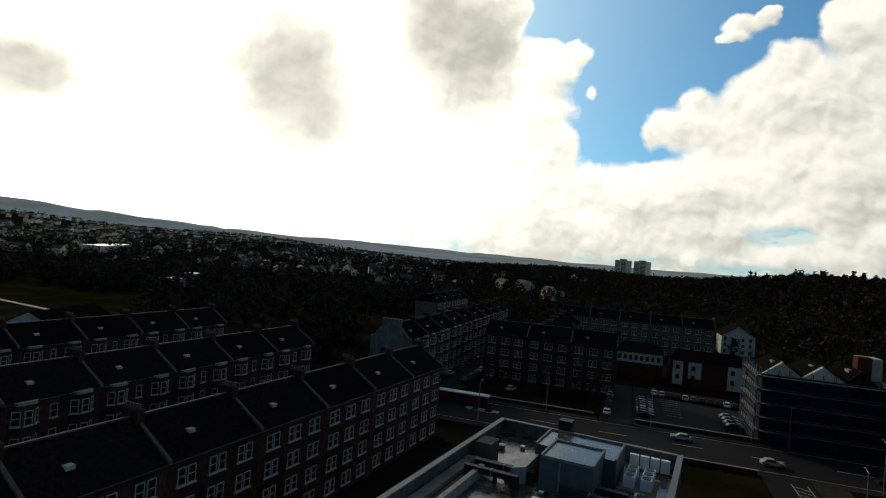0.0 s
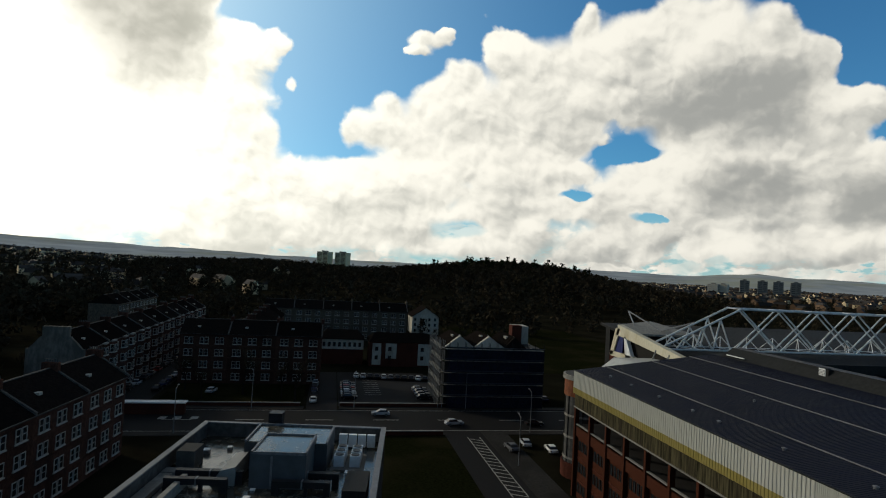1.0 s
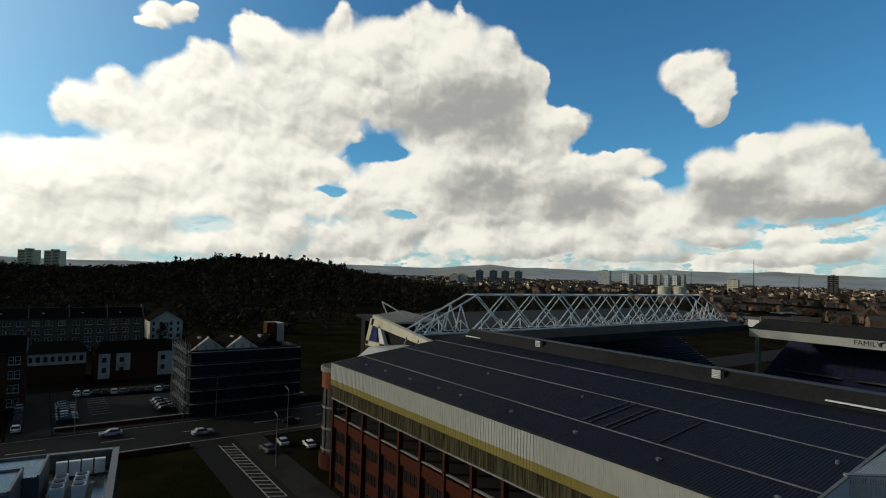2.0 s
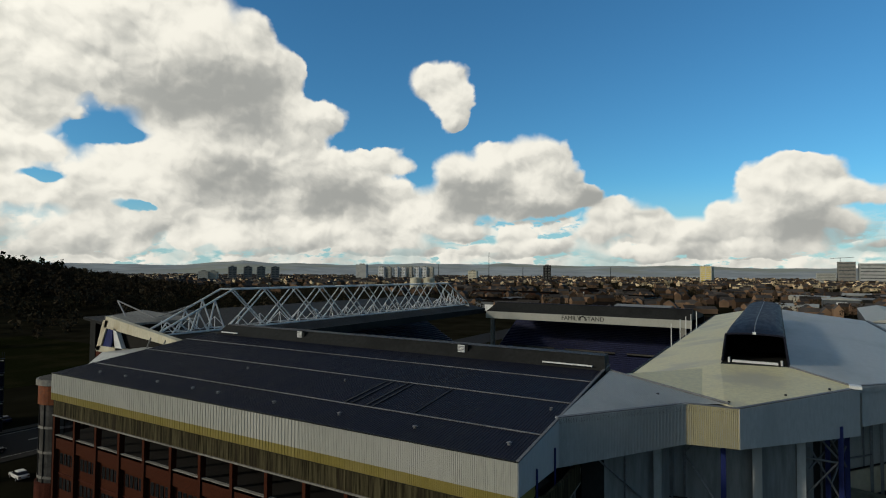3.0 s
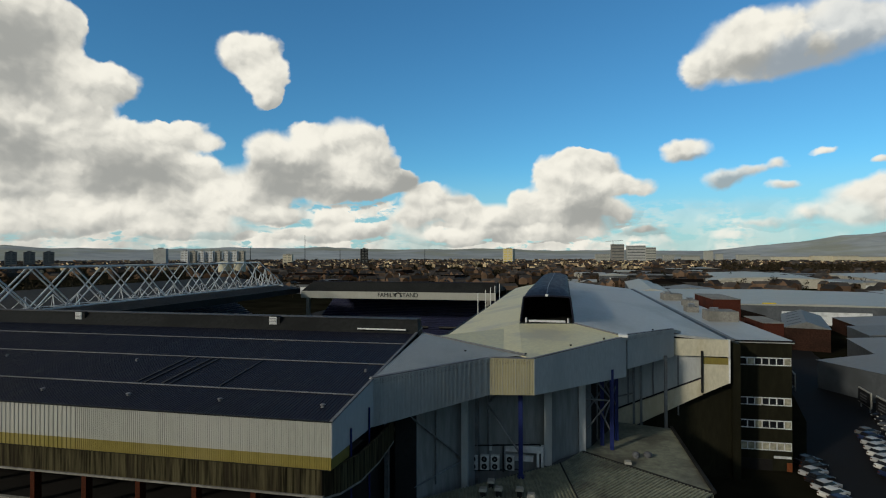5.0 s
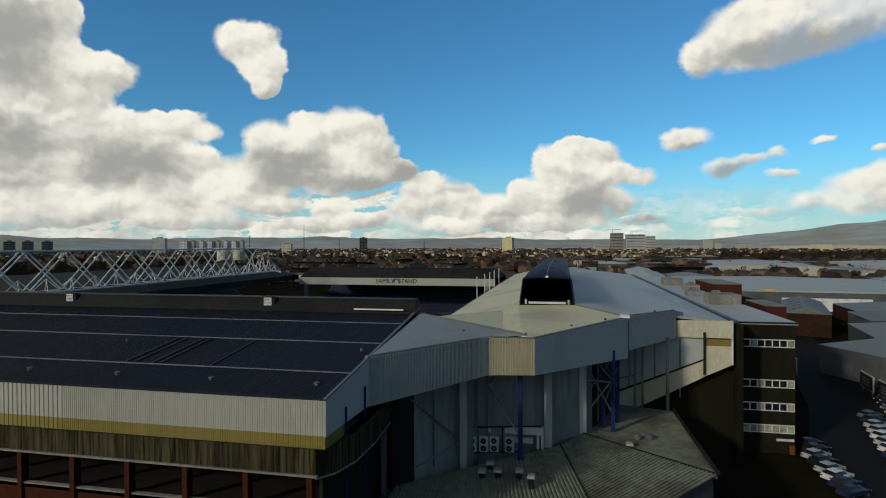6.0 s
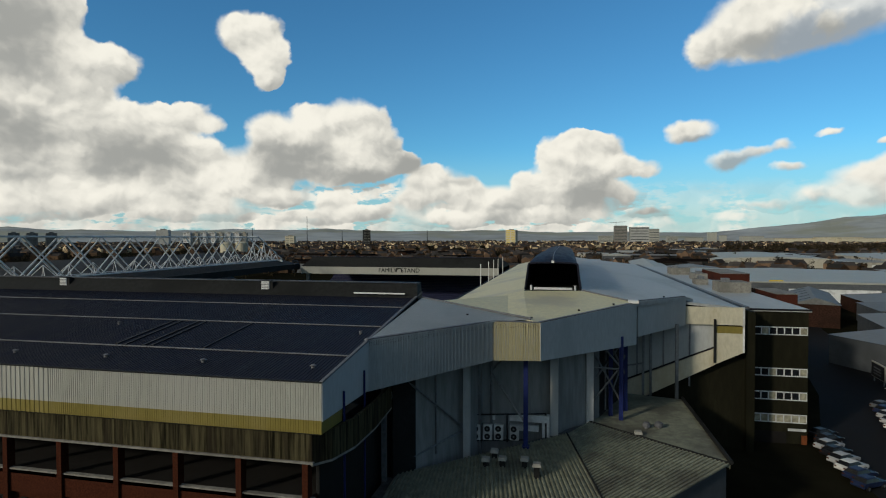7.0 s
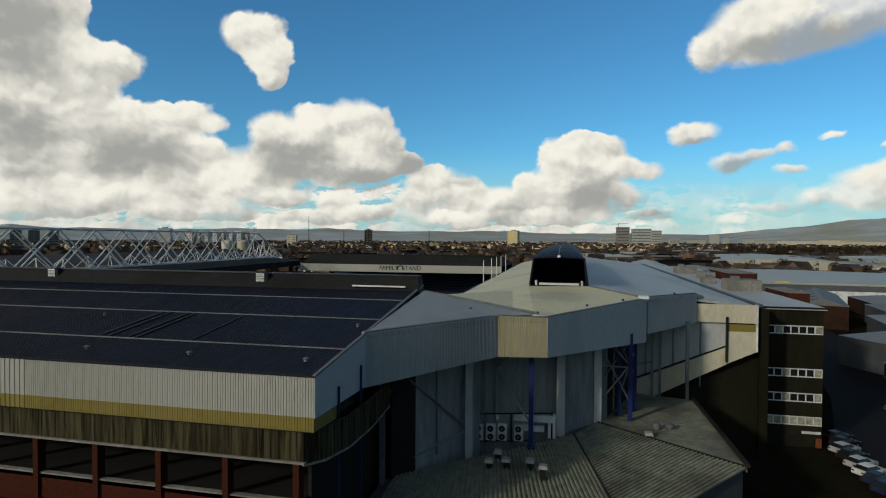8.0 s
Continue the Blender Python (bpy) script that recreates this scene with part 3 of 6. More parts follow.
part("parapet_coping", boxes((NX0, NY0 + 0.45, 11.5, NX1 - 0.9, NY0 + 0.85, 11.62)), "concrete", stand, "pale coping on the brick parapet")
part("parapet", boxes((NX0, NY0 + 0.5, 9.7, NX1 - 0.9, NY0 + 0.9, 11.5)), "brick_orange", stand, "orange brick parapet")
for i in range(14):
    x = NX0 + 0.35 + i * (NX1 - NX0 - 1.8) / 13
    part("pier", boxes((x - 0.22, NY0 + 0.3, 0, x + 0.22, NY0 + 1.0, 14.2)), "brick_orange", stand, "slim orange brick pier")
bay = (NX1 - NX0 - 1.8) / 13
win_bm = boxes((-0.3, 0, 0, 0.3, 0.1, 0.08), (-0.3, 0, 1.45, 0.3, 0.1, 1.52), (-0.3, 0, 0, -0.22, 0.1, 1.5), (0.22, 0, 0, 0.3, 0.1, 1.5))
slit = bpy.data.meshes.new("window")
win_bm.to_mesh(slit)
slit.materials.append(M["dark_grey"])
pane_bm = boxes((-0.22, 0.03, 0.08, 0.22, 0.07, 1.45))
slit_pane = bpy.data.meshes.new("pane")
pane_bm.to_mesh(slit_pane)
slit_pane.materials.append(M["glass"])
for i in range(13):
    for z in (7.6, 4.2, 1.0):
        for k in range(4):
            w = part("window", slit, None, stand)
            w.location = (NX0 + 0.35 + (i + 0.5) * bay + (k - 1.5) * 0.95, 39.5, z)
            part("pane", slit_pane, None, w)
for z in (9.55, 6.2, 2.8):
    part("string_course", boxes((NX0 + 0.3, 39.5, z, NX1 - 1.2, 39.62, z + 0.16)), "brick_red", stand)
# dark rear fascia along the pitch edge of the roof
bm = bmesh.new()
hexa(bm, [(-85.0, 63.9, roof_z(63.9)), (NX1 + 0.2, 63.9, roof_z(63.9)), (NX1 + 0.2, 67.2, 20.6), (-85.0, 67.2, 20.6)],
     [(-84.2, 65.4, 24.85), (NX1 - 0.3, 65.4, 24.85), (NX1 - 0.3, 67.2, 24.75), (-84.2, 67.2, 24.75)])
edge = part("roof_edge_girder", bm, "dark_grey", stand, "black clad box girder along the roof edge")
part("ridge_cap", boxes((-84.2, 65.3, 24.84, NX1 - 0.3, 67.2, 24.92)), "black", edge)
for x in (-36.1, -65.6):
    bm = boxes((x - 0.55, 64.6, 23.3, x + 0.55, 65.5, 25.0))
    box(bm, x + 0.6, 64.6, 23.3, x + 0.95, 65.6, 24.9)
    h = part("vent_box", bm, "dark_grey", edge)
    bm = boxes((x - 0.52, 64.52, 23.45, x + 0.52, 64.6, 24.92))
    lv = part("louvre", bm, "white_paint", h, "white louvred vent")
    slats = bmesh.new()
    for k in range(7):
        box(slats, x - 0.46, 64.46, 23.55 + k * 0.19, x + 0.46, 64.52, 23.62 + k * 0.19)
    part("slats", slats, "strip", h)
for x0, x1 in ((-24.4, -18.3), (-83.5, -79.5)):
    part("cable_tray", boxes((x0, 63.75, 23.75, x1, 63.95, 23.9)), "white_paint", edge, "pale cable tray")
# lower part behind the end: grey wall under the roof
bm = boxes((NX1 - 1.3, 40.5, 0, NX1 - 1.0, 64.0, 16.4))
part("end_wall", bm, "dark_grey", stand)
ring = [(-17.9, 39.06), (-16.9, 40.3), (-16.2, 43.0), (-16.1, 47.5), (-16.5, 53.2)]
for a, b in zip(ring[:-1], ring[1:]):
    bm = bmesh.new()
    panel(bm, a, b, 14.2, 16.35, 0.3)
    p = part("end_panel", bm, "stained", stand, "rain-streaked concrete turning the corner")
    bm = bmesh.new()
    panel(bm, a, b, 14.02, 14.2, 0.5)
    part("ledge", bm, "concrete", p)
# terraces under the roof, facing the pitch
for i in range(22):
    part("terrace_step", boxes((NX0 + 1, 52.0 + i * 0.85, 2.0, NX1 - 1.5, 52.85 + i * 0.85, 14.8 - i * 0.55)), "blue_seat", stand)

# stair tower at the end of the stand
tower = thing("stair_tower", "round brick and concrete stair tower beside the stand", "tower", at=(-95.6, 44.6, 0))
bm = bmesh.new()
tube(bm, -95.6, 44.6, 0, 14.2, 3.2, 28)
shaft = part("shaft", bm, "dark_concrete", tower, "grey glass-block shaft")
for z in (3.2, 6.9, 10.6):
    bm = bmesh.new()
    tube(bm, -95.6, 44.6, z, z + 0.35, 3.32, 28)
    part("ring_beam", bm, "concrete", tower)
for i in range(14):
    a = i * math.tau / 14
    bm = bmesh.new()
    strut(bm, (-95.6 + math.cos(a) * 3.24, 44.6 + math.sin(a) * 3.24, 0), (-95.6 + math.cos(a) * 3.24, 44.6 + math.sin(a) * 3.24, 14.2), 0.1, 5)
    part("mullion", bm, "dark_grey", tower)
bm = bmesh.new()
tube(bm, -95.6, 44.6, 14.2, 17.1, 3.45, 28)
part("brick_band", bm, "orange_band", tower, "orange brick crown")
bm = bmesh.new()
tube(bm, -95.6, 44.6, 17.1, 17.9, 3.75, 28)
part("rim", bm, "concrete", tower, "pale concrete rim")
bm = bmesh.new()
tube(bm, -95.6, 44.6, 17.9, 18.0, 3.4, 28)
part("cap", bm, "dark_concrete", tower)
bm = bmesh.new()
tube(bm, -95.6, 44.6, 0, 2.6, 3.6, 28)
part("plinth", bm, "brick_red", tower)
link_block = thing("tower_link", "low white-roofed link between two stands", "building", at=(-95, 52, 0))
part("wall", boxes((-100.5, 48.5, 0, -87.4, 60, 16.2)), "brick_red", link_block)
bm = bmesh.new()
hexa(bm, [(-101.5, 48, 16.2), (-87.3, 48, 16.2), (-87.3, 61, 16.2), (-101.5, 61, 16.2)], [(-101, 53, 20.2), (-87.3, 53, 20.9), (-87.3, 61, 20.9), (-101, 61, 20.2)])
part("roof", bm, "pale_roof", link_block, "pale grey hipped roof")

# ---- the corner between the two stands ----
corner = thing("corner_block", "pale metal-clad corner of a football stadium", "building", at=(0, 66, 0))
P0, A, B, C, E = (-17.0, 48.0), (-7.7, 59.7), (-3.0, 60.9), (8.1, 76.1), (15.95, 87.2)
C2 = (8.4, 77.2)


def clad(name, a, b, z0, z1, n, mat, label):
    """A ribbed upright panel with its frame behind it."""
    za, zb = z0
    ta, tb = z1
    bm = bmesh.new()
    if n:
        ribbed(bm, (*a, za), (*b, zb), (*a, ta), (*b, tb), n, 0.028)
    else:
        panel(bm, a, b, z0, z1, 0.06, -1)
    p = part(name, bm, mat, corner, label)
    bm = bmesh.new()
    panel(bm, a, b, z0, (ta - 0.02, tb - 0.02), 0.5)
    part("backing", bm, "grey_sheet", p)
    bm = bmesh.new()
    panel(bm, a, b, z1, (ta + 0.1, tb + 0.1), 0.45)
    part("coping", bm, "strip", p)


clad("fascia", P0, A, (17.0, 17.6), (21.45, 21.6), 84, "grey_sheet", "grey ribbed fascia")
clad("fascia", A, B, (17.6, 17.5), (21.6, 21.4), 28, "cream_sheet", "ribbed fascia with the sun's warmth in its cream colour")
clad("fascia", B, C, (17.5, 16.8), (21.4, 22.0), 0, "grey_sheet", "grey smooth fascia")
clad("fascia", C2, E, (17.6, 17.8), (22.1, 21.8), 0, "grey_sheet", "grey smooth fascia")
T, TL, TR = (-16.6, 65.2, 23.3), (-6.3, 82.0, 22.7), (1.7, 83.0, 22.75)
bm = bmesh.new()
ribbed(bm, (P0[0], P0[1], 21.42), (A[0], A[1], 21.55), T, (B[0] - 1.2, B[1] + 1.0, 21.6), 60, 0.05)
part("hip_roof", bm, "grey_sheet", corner, "grey ribbed hip roof")
bm = bmesh.new()
hexa(bm, [(P0[0], P0[1], 20.9), (A[0], A[1], 20.9), (B[0], B[1], 20.9), (B[0] - 4, B[1] + 4, 21.2), (T[0], T[1], 22.6)],
     [(P0[0], P0[1], 21.36), (A[0], A[1], 21.5), (B[0], B[1], 21.33), (B[0] - 4, B[1] + 4, 21.7), (T[0], T[1], 23.2)])
part("roof_deck", bm, "dark_grey", corner)
bm = bmesh.new()
slab(bm, [T, (B[0] - 1.3, B[1] + 0.9, 21.62), (B[0], B[1], 21.44), (C[0], C[1], 22.0), TR, TL, (-17.2, 74.0, 21.0)], 0.5)
part("flat_roof", bm, "cream_roof", corner, "cream sheet roof")
bm = bmesh.new()
slab(bm, [(C[0], C[1] + 0.1, 22.0), (E[0], E[1], 21.78), (17.5, 90.0, 21.2), TR], 0.5)
part("flat_roof", bm, "pale_roof", corner, "pale grey sheet roof")
bm = bmesh.new()
strut(bm, T, (B[0] - 1.0, B[1] + 0.8, 21.72), 0.14)
part("hip_flashing", bm, "strip", corner)
bm = bmesh.new()
strut(bm, (C[0], C[1], 22.1), (TR[0], TR[1], 22.8), 0.12)
part("hip_flashing", bm, "strip", corner)
for x, y, z in ((-4.0, 62.6, 21.55), (5.2, 73.6, 21.95), (-10.5, 60.5, 22.0), (12.6, 84.0, 21.9), (1.0, 68.5, 21.75)):
    part("roof_vent", boxes((x - 0.12, y - 0.12, z, x + 0.12, y + 0.12, z + 0.22)), "black", corner)
part("coping_box", boxes((7.2, 75.3, 22.02, 8.3, 76.6, 22.35)), "white_paint", corner)
# wall under the roof, in tall panels with ribs
wall_line = [(-16.6, 53.9), (-15.0, 56.3), (-11.0, 62.0), (-9.6, 65.0), (-1.6, 68.0), (2.2, 72.3), (3.6, 74.2), (7.6, 86.0)]
# Undercroft shade is in the grey; charcoal panels stand for the dark gaps.
for i, (a, b) in enumerate(zip(wall_line[:-1], wall_line[1:])):
    bm = bmesh.new()
    panel(bm, a, b, 5.5, 21.0, 0.3)
    part("wall_panel", bm, "dark_grey" if i in (0, 6) else "under_wall", corner, "tall grey wall panel with undercroft shade in its colour")
for (x, y), mat, r, name in (((-17.3, 53.3), "dull_steel", 0.22, "column"), ((-16.2, 55.3), "dull_steel", 0.22, "column"), ((-10.7, 61.2), "grey_sheet", 0.35, "column"),
                             ((-9.9, 64.4), "dull_steel", 0.25, "column"), ((-1.7, 67.4), "grey_sheet", 0.45, "column"), ((2.4, 72.2), "grey_sheet", 0.42, "column"),
                             ((14.4, 84.5), "dull_steel", 0.2, "column"), ((10.2, 86.0), "dull_steel", 0.16, "column"), ((11.3, 86.6), "dull_steel", 0.16, "column")):
    part(name, boxes((x - r, y - r, 5.5, x + r, y + r, 18.3)), mat, corner, "grey steel column")
for x, y in ((-4.6, 62.9), (6.1, 73.4), (5.0, 75.0), (7.0, 77.4)):
    bm = bmesh.new()
    box(bm, x - 0.24, y - 0.24, 5.5, x + 0.24, y + 0.24, 18.2)
    box(bm, x - 0.4, y - 0.4, 7.6, x + 0.4, y + 0.4, 7.9)
    part("blue_column", bm, "blue_steel", corner, "royal blue steel column")
braces = [((-16, 55.2, 8.2), (-11, 61.4, 9.6)), ((-15.6, 55.6, 16), (-11, 61.2, 10.0)), ((-13.4, 58.4, 8), (-13.4, 58.4, 17.5)), ((-16, 55.4, 17), (-14.5, 57.2, 13)),
          ((-8.6, 65.2, 15), (-4.8, 63.0, 10.5)), ((-8.6, 65.2, 8), (-8.6, 65.2, 18)), ((-8.4, 65.2, 15.4), (-6.6, 64.2, 17.5)),
          ((3.2, 73.4, 15.6), (6.1, 73.4, 10.2)), ((3.2, 73.6, 13.0), (6.8, 77.2, 17.2)), ((5, 75, 10.5), (7.0, 77.4, 15.5)), ((7.2, 77.6, 13.8), (10.2, 86, 12.4)),
          ((-17, 53.4, 16.8), (-16.4, 55.0, 12.0)), ((2.9, 73.0, 10.4), (6.1, 73.4, 14.6)), ((2.9, 73.0, 14.4), (6.1, 73.4, 14.2)),
          ((3.3, 73.8, 17.6), (6.1, 73.4, 14.4)), ((5.0, 75.0, 16.8), (7.0, 77.4, 12.6)), ((4.4, 75.4, 8.6), (4.4, 75.4, 17.6))]
for a, b in braces:
    bm = bmesh.new()
    strut(bm, a, b, 0.12, 6)
    part("brace", bm, "dull_steel", corner)
# downpipes at the end of the near stand
for y in (42.4, 46.8):
    bm = bmesh.new()
    strut(bm, (NX1 + 0.15, y, 4), (NX1 + 0.15, y, roof_z(y) - 2.0), 0.09)
    part("downpipe", bm, "blue_steel", corner)
bm = boxes((-17.4, 44.3, 0, -16.4, 54.2, 7.0))
part("low_wall", bm, "dark_concrete", corner)

# air conditioners and ducts on the low roof beside the wall
for i, x in enumerate((-10.2, -8.9, -7.7, -6.0)):
    ac = thing("air_conditioner", "white twin-fan air conditioner standing on a steel rack", "air conditioner", "air conditioners by the wall", at=(x, 64.0 + i * 0.22, 7.9))
    y = 64.0 + i * 0.22
    part("casing", boxes((x - 0.5, y, 7.7, x + 0.5, y + 0.45, 9.4)), "white_paint", ac)
    for z in (8.1, 8.95):
        bm = bmesh.new()
        strut(bm, (x - 0.05, y + 0.02, z), (x - 0.05, y - 0.03, z), 0.33, 16)
        fan = part("fan_grille", bm, "black", ac, "round black fan grille")
        bm = bmesh.new()
        strut(bm, (x - 0.05, y - 0.02, z), (x - 0.05, y - 0.05, z), 0.1, 10)
        part("hub", bm, "dull_steel", fan)
rack = thing("steel_rack", "dark steel frame carrying pipes and ducts", "rack", at=(-6, 65, 7.5))
for a, b in (((-10.9, 63.9, 7.4), (-10.9, 63.9, 10.6)), ((-2.6, 66.3, 7.4), (-2.6, 66.3, 10.4)), ((-10.9, 63.9, 10.5), (-2.6, 66.3, 10.4)), ((-10.9, 63.9, 7.6), (-4.6, 65.2, 7.7)), ((-6.8, 64.9, 7.4), (-6.8, 64.9, 10.4))):
    bm = bmesh.new()
    strut(bm, a, b, 0.09, 4)
    part("bar", bm, "black", rack)
duct = thing("duct", "white insulated duct along the wall", "duct", at=(-5, 66.4, 8))
part("run", boxes((-9.4, 65.4, 9.6, -8.2, 66.2, 10.3), (-7.4, 66.1, 9.4, -2.2, 66.9, 10.2)), "white_paint", duct)
part("drop", boxes((-3.0, 66.3, 7.6, -2.2, 66.95, 9.4)), "white_paint", duct)
part("low_run", boxes((-6.2, 66.0, 8.4, -3.4, 66.6, 9.0)), "white_paint", duct)

# low roof fanning out below the corner
low = thing("low_annex", "low building with a grey ribbed fan-shaped roof", "building", at=(2, 66, 0))
O1, O2 = (-0.3, 67.2, 8.0), (2.2, 72.0, 8.0)
V1, V2, V3, V4, V5 = (15.1, 61.0, 8.3), (15.0, 84.3, 8.0), (9.0, 53.0, 6.6), (3.8, 50.0, 6.4), (-16.5, 44.5, 6.6)
bm = bmesh.new()
slab(bm, [O2, V1, V2, (7.8, 86.0, 8.0), (3.6, 74.2, 8.0)], 0.4)
part("roof_flat", bm, "grime", low, "smooth stained grey roof")
bm = bmesh.new()
ribbed(bm, O1, V4, O2, V1, 40, 0.13)
part("roof_fan", bm, "grime", low, "grey ribbed roof facet")
bm = bmesh.new()
ribbed(bm, V5, V4, (-16.5, 54.4, 7.2), O1, 48, 0.13)
part("roof_fan", bm, "grime", low, "grey ribbed roof facet")
bm = bmesh.new()
hexa(bm, [(-16.5, 44.8, 0), (3.6, 50.4, 0), (14.8, 61.2, 0), (14.7, 84, 0), (7.4, 85.6, 0), (-1, 68, 0), (-16.4, 54, 0)],
     [(-16.5, 44.8, 6.4), (3.6, 50.4, 6.1), (14.8, 61.2, 8.0), (14.7, 84, 7.5), (7.4, 85.6, 7.5), (-1, 68, 7.8), (-16.4, 54, 7.0)])
part("wall", bm, "shed_wall", low, "blue-grey cladding")
for a, b in ((O1, V4), (O2, V1)):
    bm = bmesh.new()
    strut(bm, (a[0], a[1], a[2] + 0.08), (b[0], b[1], b[2] + 0.08), 0.13, 5)
    part("valley_flashing", bm, "dark_grey", low)
bm = bmesh.new()
strut(bm, (V1[0] + 0.1, V1[1], V1[2] + 0.2), (V2[0] + 0.1, V2[1], V2[2] + 0.2), 0.22, 8)
part("gutter_pipe", bm, "dark_grey", low, "dark gutter along the roof edge")
for i, (x, y, s) in enumerate(((8.7, 70.8, 1.0), (10.1, 71.1, 1.1))):
    cw = thing("roof_cowl", "rounded galvanised roof ventilator on the low roof", "ventilator", "roof ventilators", at=(x, y, 8))
    bm = bmesh.new()
    tube(bm, x, y, 7.9, 8.4, 0.32, 14)
    part("stem", bm, "dull_steel", cw)
    bm = bmesh.new()
    tube(bm, x, y, 8.35, 8.7, 0.46 * s, 16, 0.42 * s)
    tube(bm, x, y, 8.7, 8.85, 0.42 * s, 16, 0.2)
    part("hood", bm, "strip", cw)
for x, y, tall in ((-7.6, 60.0, 0.5), (-8.2, 57.9, 0.4), (-6.6, 58.3, 0.45), (-4.4, 58.5, 0.5), (-3.1, 56.7, 0.75), (7.5, 68.1, 0.3)):
    z = 7.55 if x < 0 else 8.0
    cw = thing("roof_vent_box", "small square galvanised vent on the ribbed roof", "ventilator", "square roof vents", at=(x, y, z))
    part("stem", boxes((x - 0.26, y - 0.26, z - 1.0, x + 0.26, y + 0.26, z + tall)), "dark_grey", cw)
    bm = bmesh.new()
    hexa(bm, [(x - 0.42, y - 0.42, z + tall), (x + 0.42, y - 0.42, z + tall), (x + 0.42, y + 0.42, z + tall), (x - 0.42, y + 0.42, z + tall)],
         [(x - 0.34, y - 0.34, z + tall + 0.3), (x + 0.34, y - 0.34, z + tall + 0.3), (x + 0.34, y + 0.34, z + tall + 0.3), (x - 0.34, y + 0.34, z + tall + 0.3)])
    part("cap", bm, "white_frame", cw, "pale galvanised cap")

# ---- the long side stand with its black roof monitor ----
gov = thing("side_stand", "long football stand with pale gabled roof and black roof monitor", "stand", at=(3, 150, 0))
GY0, GY1 = 82.5, 216.0
bm = bmesh.new()
slab(bm, [(-18.0, 68.0, 20.0), (-6.3, 82.2, 22.65), (-6.3, GY1, 22.65), (-18.0, GY1, 20.0)], 0.35)
part("roof_slope", bm, "cream_roof", gov, "cream pitch-side roof slope")
bm = bmesh.new()
slab(bm, [(1.7, GY0, 22.75), (16.2, 87.6, 21.0), (24.3, 89.6, 20.1), (24.3, GY1, 20.1), (1.7, GY1, 22.75)], 0.35)
part("roof_slope", bm, "pale_roof", gov, "pale grey outer roof slope")
part("roof_flat", boxes((-6.4, GY0, 22.2, 1.8, GY1, 22.6)), "dark_grey", gov)
bm = bmesh.new()
slab(bm, [(24.35, 89.5, 20.3), (24.9, 89.5, 20.3), (24.9, GY1, 20.3), (24.35, GY1, 20.3)], 0.35)
part("eave_flashing", bm, "strip", gov, "pale eaves flashing")
part("gutter", boxes((23.7, 89.6, 20.0, 24.3, GY1, 20.2)), "black", gov)
part("edge_beam", boxes((-18.4, 68.5, 18.6, -18.0, GY1, 20.05)), "dark_grey", gov)
# monitor: a dark barrel-roofed tunnel along the ridge, its front rim low and nearly straight
MY0, MY1 = 85.5, 160.0


def monitor_ring(y, crown, k=1.0, drop=0.0):
    """The monitor's outline at y: leaning sides, then a barrel that rises to its crown."""
    ring = [(-6.35, 22.6)] + [(-2.35 - math.cos(math.pi * i / 12) * 3.5, 26.3 + math.sin(math.pi * i / 12) ** 0.8 * (crown - 26.3)) for i in range(13)] + [(1.65, 22.6)]
    return [(-2.35 + (x + 2.35) * k, y, z - drop) for x, z in ring]


bm = bmesh.new()
outer = [(MY0, 26.55), (88, 27.0), (91, 27.35), (95, 27.6), (100, 27.7), (MY1, 27.7)]
rings = [monitor_ring(y, c) for y, c in outer] + [monitor_ring(y, c, 0.96, 0.16) for y, c in outer[::-1]]
rings = [[bm.verts.new(p) for p in ring] for ring in rings]
for ring, after in zip(rings, rings[1:] + rings[:1]):
    for i in range(len(ring) - 1):
        bm.faces.new((ring[i], ring[i + 1], after[i + 1], after[i]))
for i in (0, -1):
    bm.faces.new([ring[i] for ring in rings])
bmesh.ops.recalc_face_normals(bm, faces=bm.faces)
mon = part("roof_monitor", bm, "roof_dark", gov, "dark blue-grey barrel-roofed monitor")
# Near-black sheet stands in for the shade inside the monitor.
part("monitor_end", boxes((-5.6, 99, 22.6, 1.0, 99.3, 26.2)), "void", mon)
part("rear_wall", boxes((-5.9, MY1 - 0.5, 22.6, 1.2, MY1 - 0.2, 26.3)), "dark_grey", mon)
bm = bmesh.new()
for (y0, z0), (y1, z1) in zip(outer[:-1], outer[1:]):
    strut(bm, (-2.35, y0, z0 + 0.03), (-2.35, y1, z1 + 0.03), 0.08, 5)
part("seam", bm, "strip", mon, "pale ridge seam")
rim = monitor_ring(MY0 - 0.05, 26.55)
for a, b in zip(rim[:-1], rim[1:]):
    bm = bmesh.new()
    strut(bm, a, b, 0.12, 5)
    part("rim", bm, "roof_dark", mon)
part("ridge_cap", boxes((-2.55, 85.2, 26.5, -2.15, 85.6, 26.8)), "white_paint", mon)
for x in (-5.4, 0.8):
    bm = bmesh.new()
    strut(bm, (x, 84.8, 22.6), (x, 84.8, 23.3), 0.15)
    part("post", bm, "white_paint", mon)
part("cable_tray", boxes((-5.0, 84.4, 22.7, 0.4, 84.8, 23.0)), "white_paint", mon)
# end wall: cream upper band, grey openings, slanting cream underside of the tier
part("end_band", boxes((16.1, 87.5, 17.9, 23.7, 88.1, 20.35)), "cream", gov, "cream upper end wall")
part("end_yellow", boxes((19.9, 87.55, 16.75, 23.6, 88.1, 17.7)), "yellow", gov, "mustard yellow strip")
part("end_frame", boxes((23.5, 87.45, 14.1, 23.75, 88.2, 20.4)), "white_paint", gov)
bm = bmesh.new()
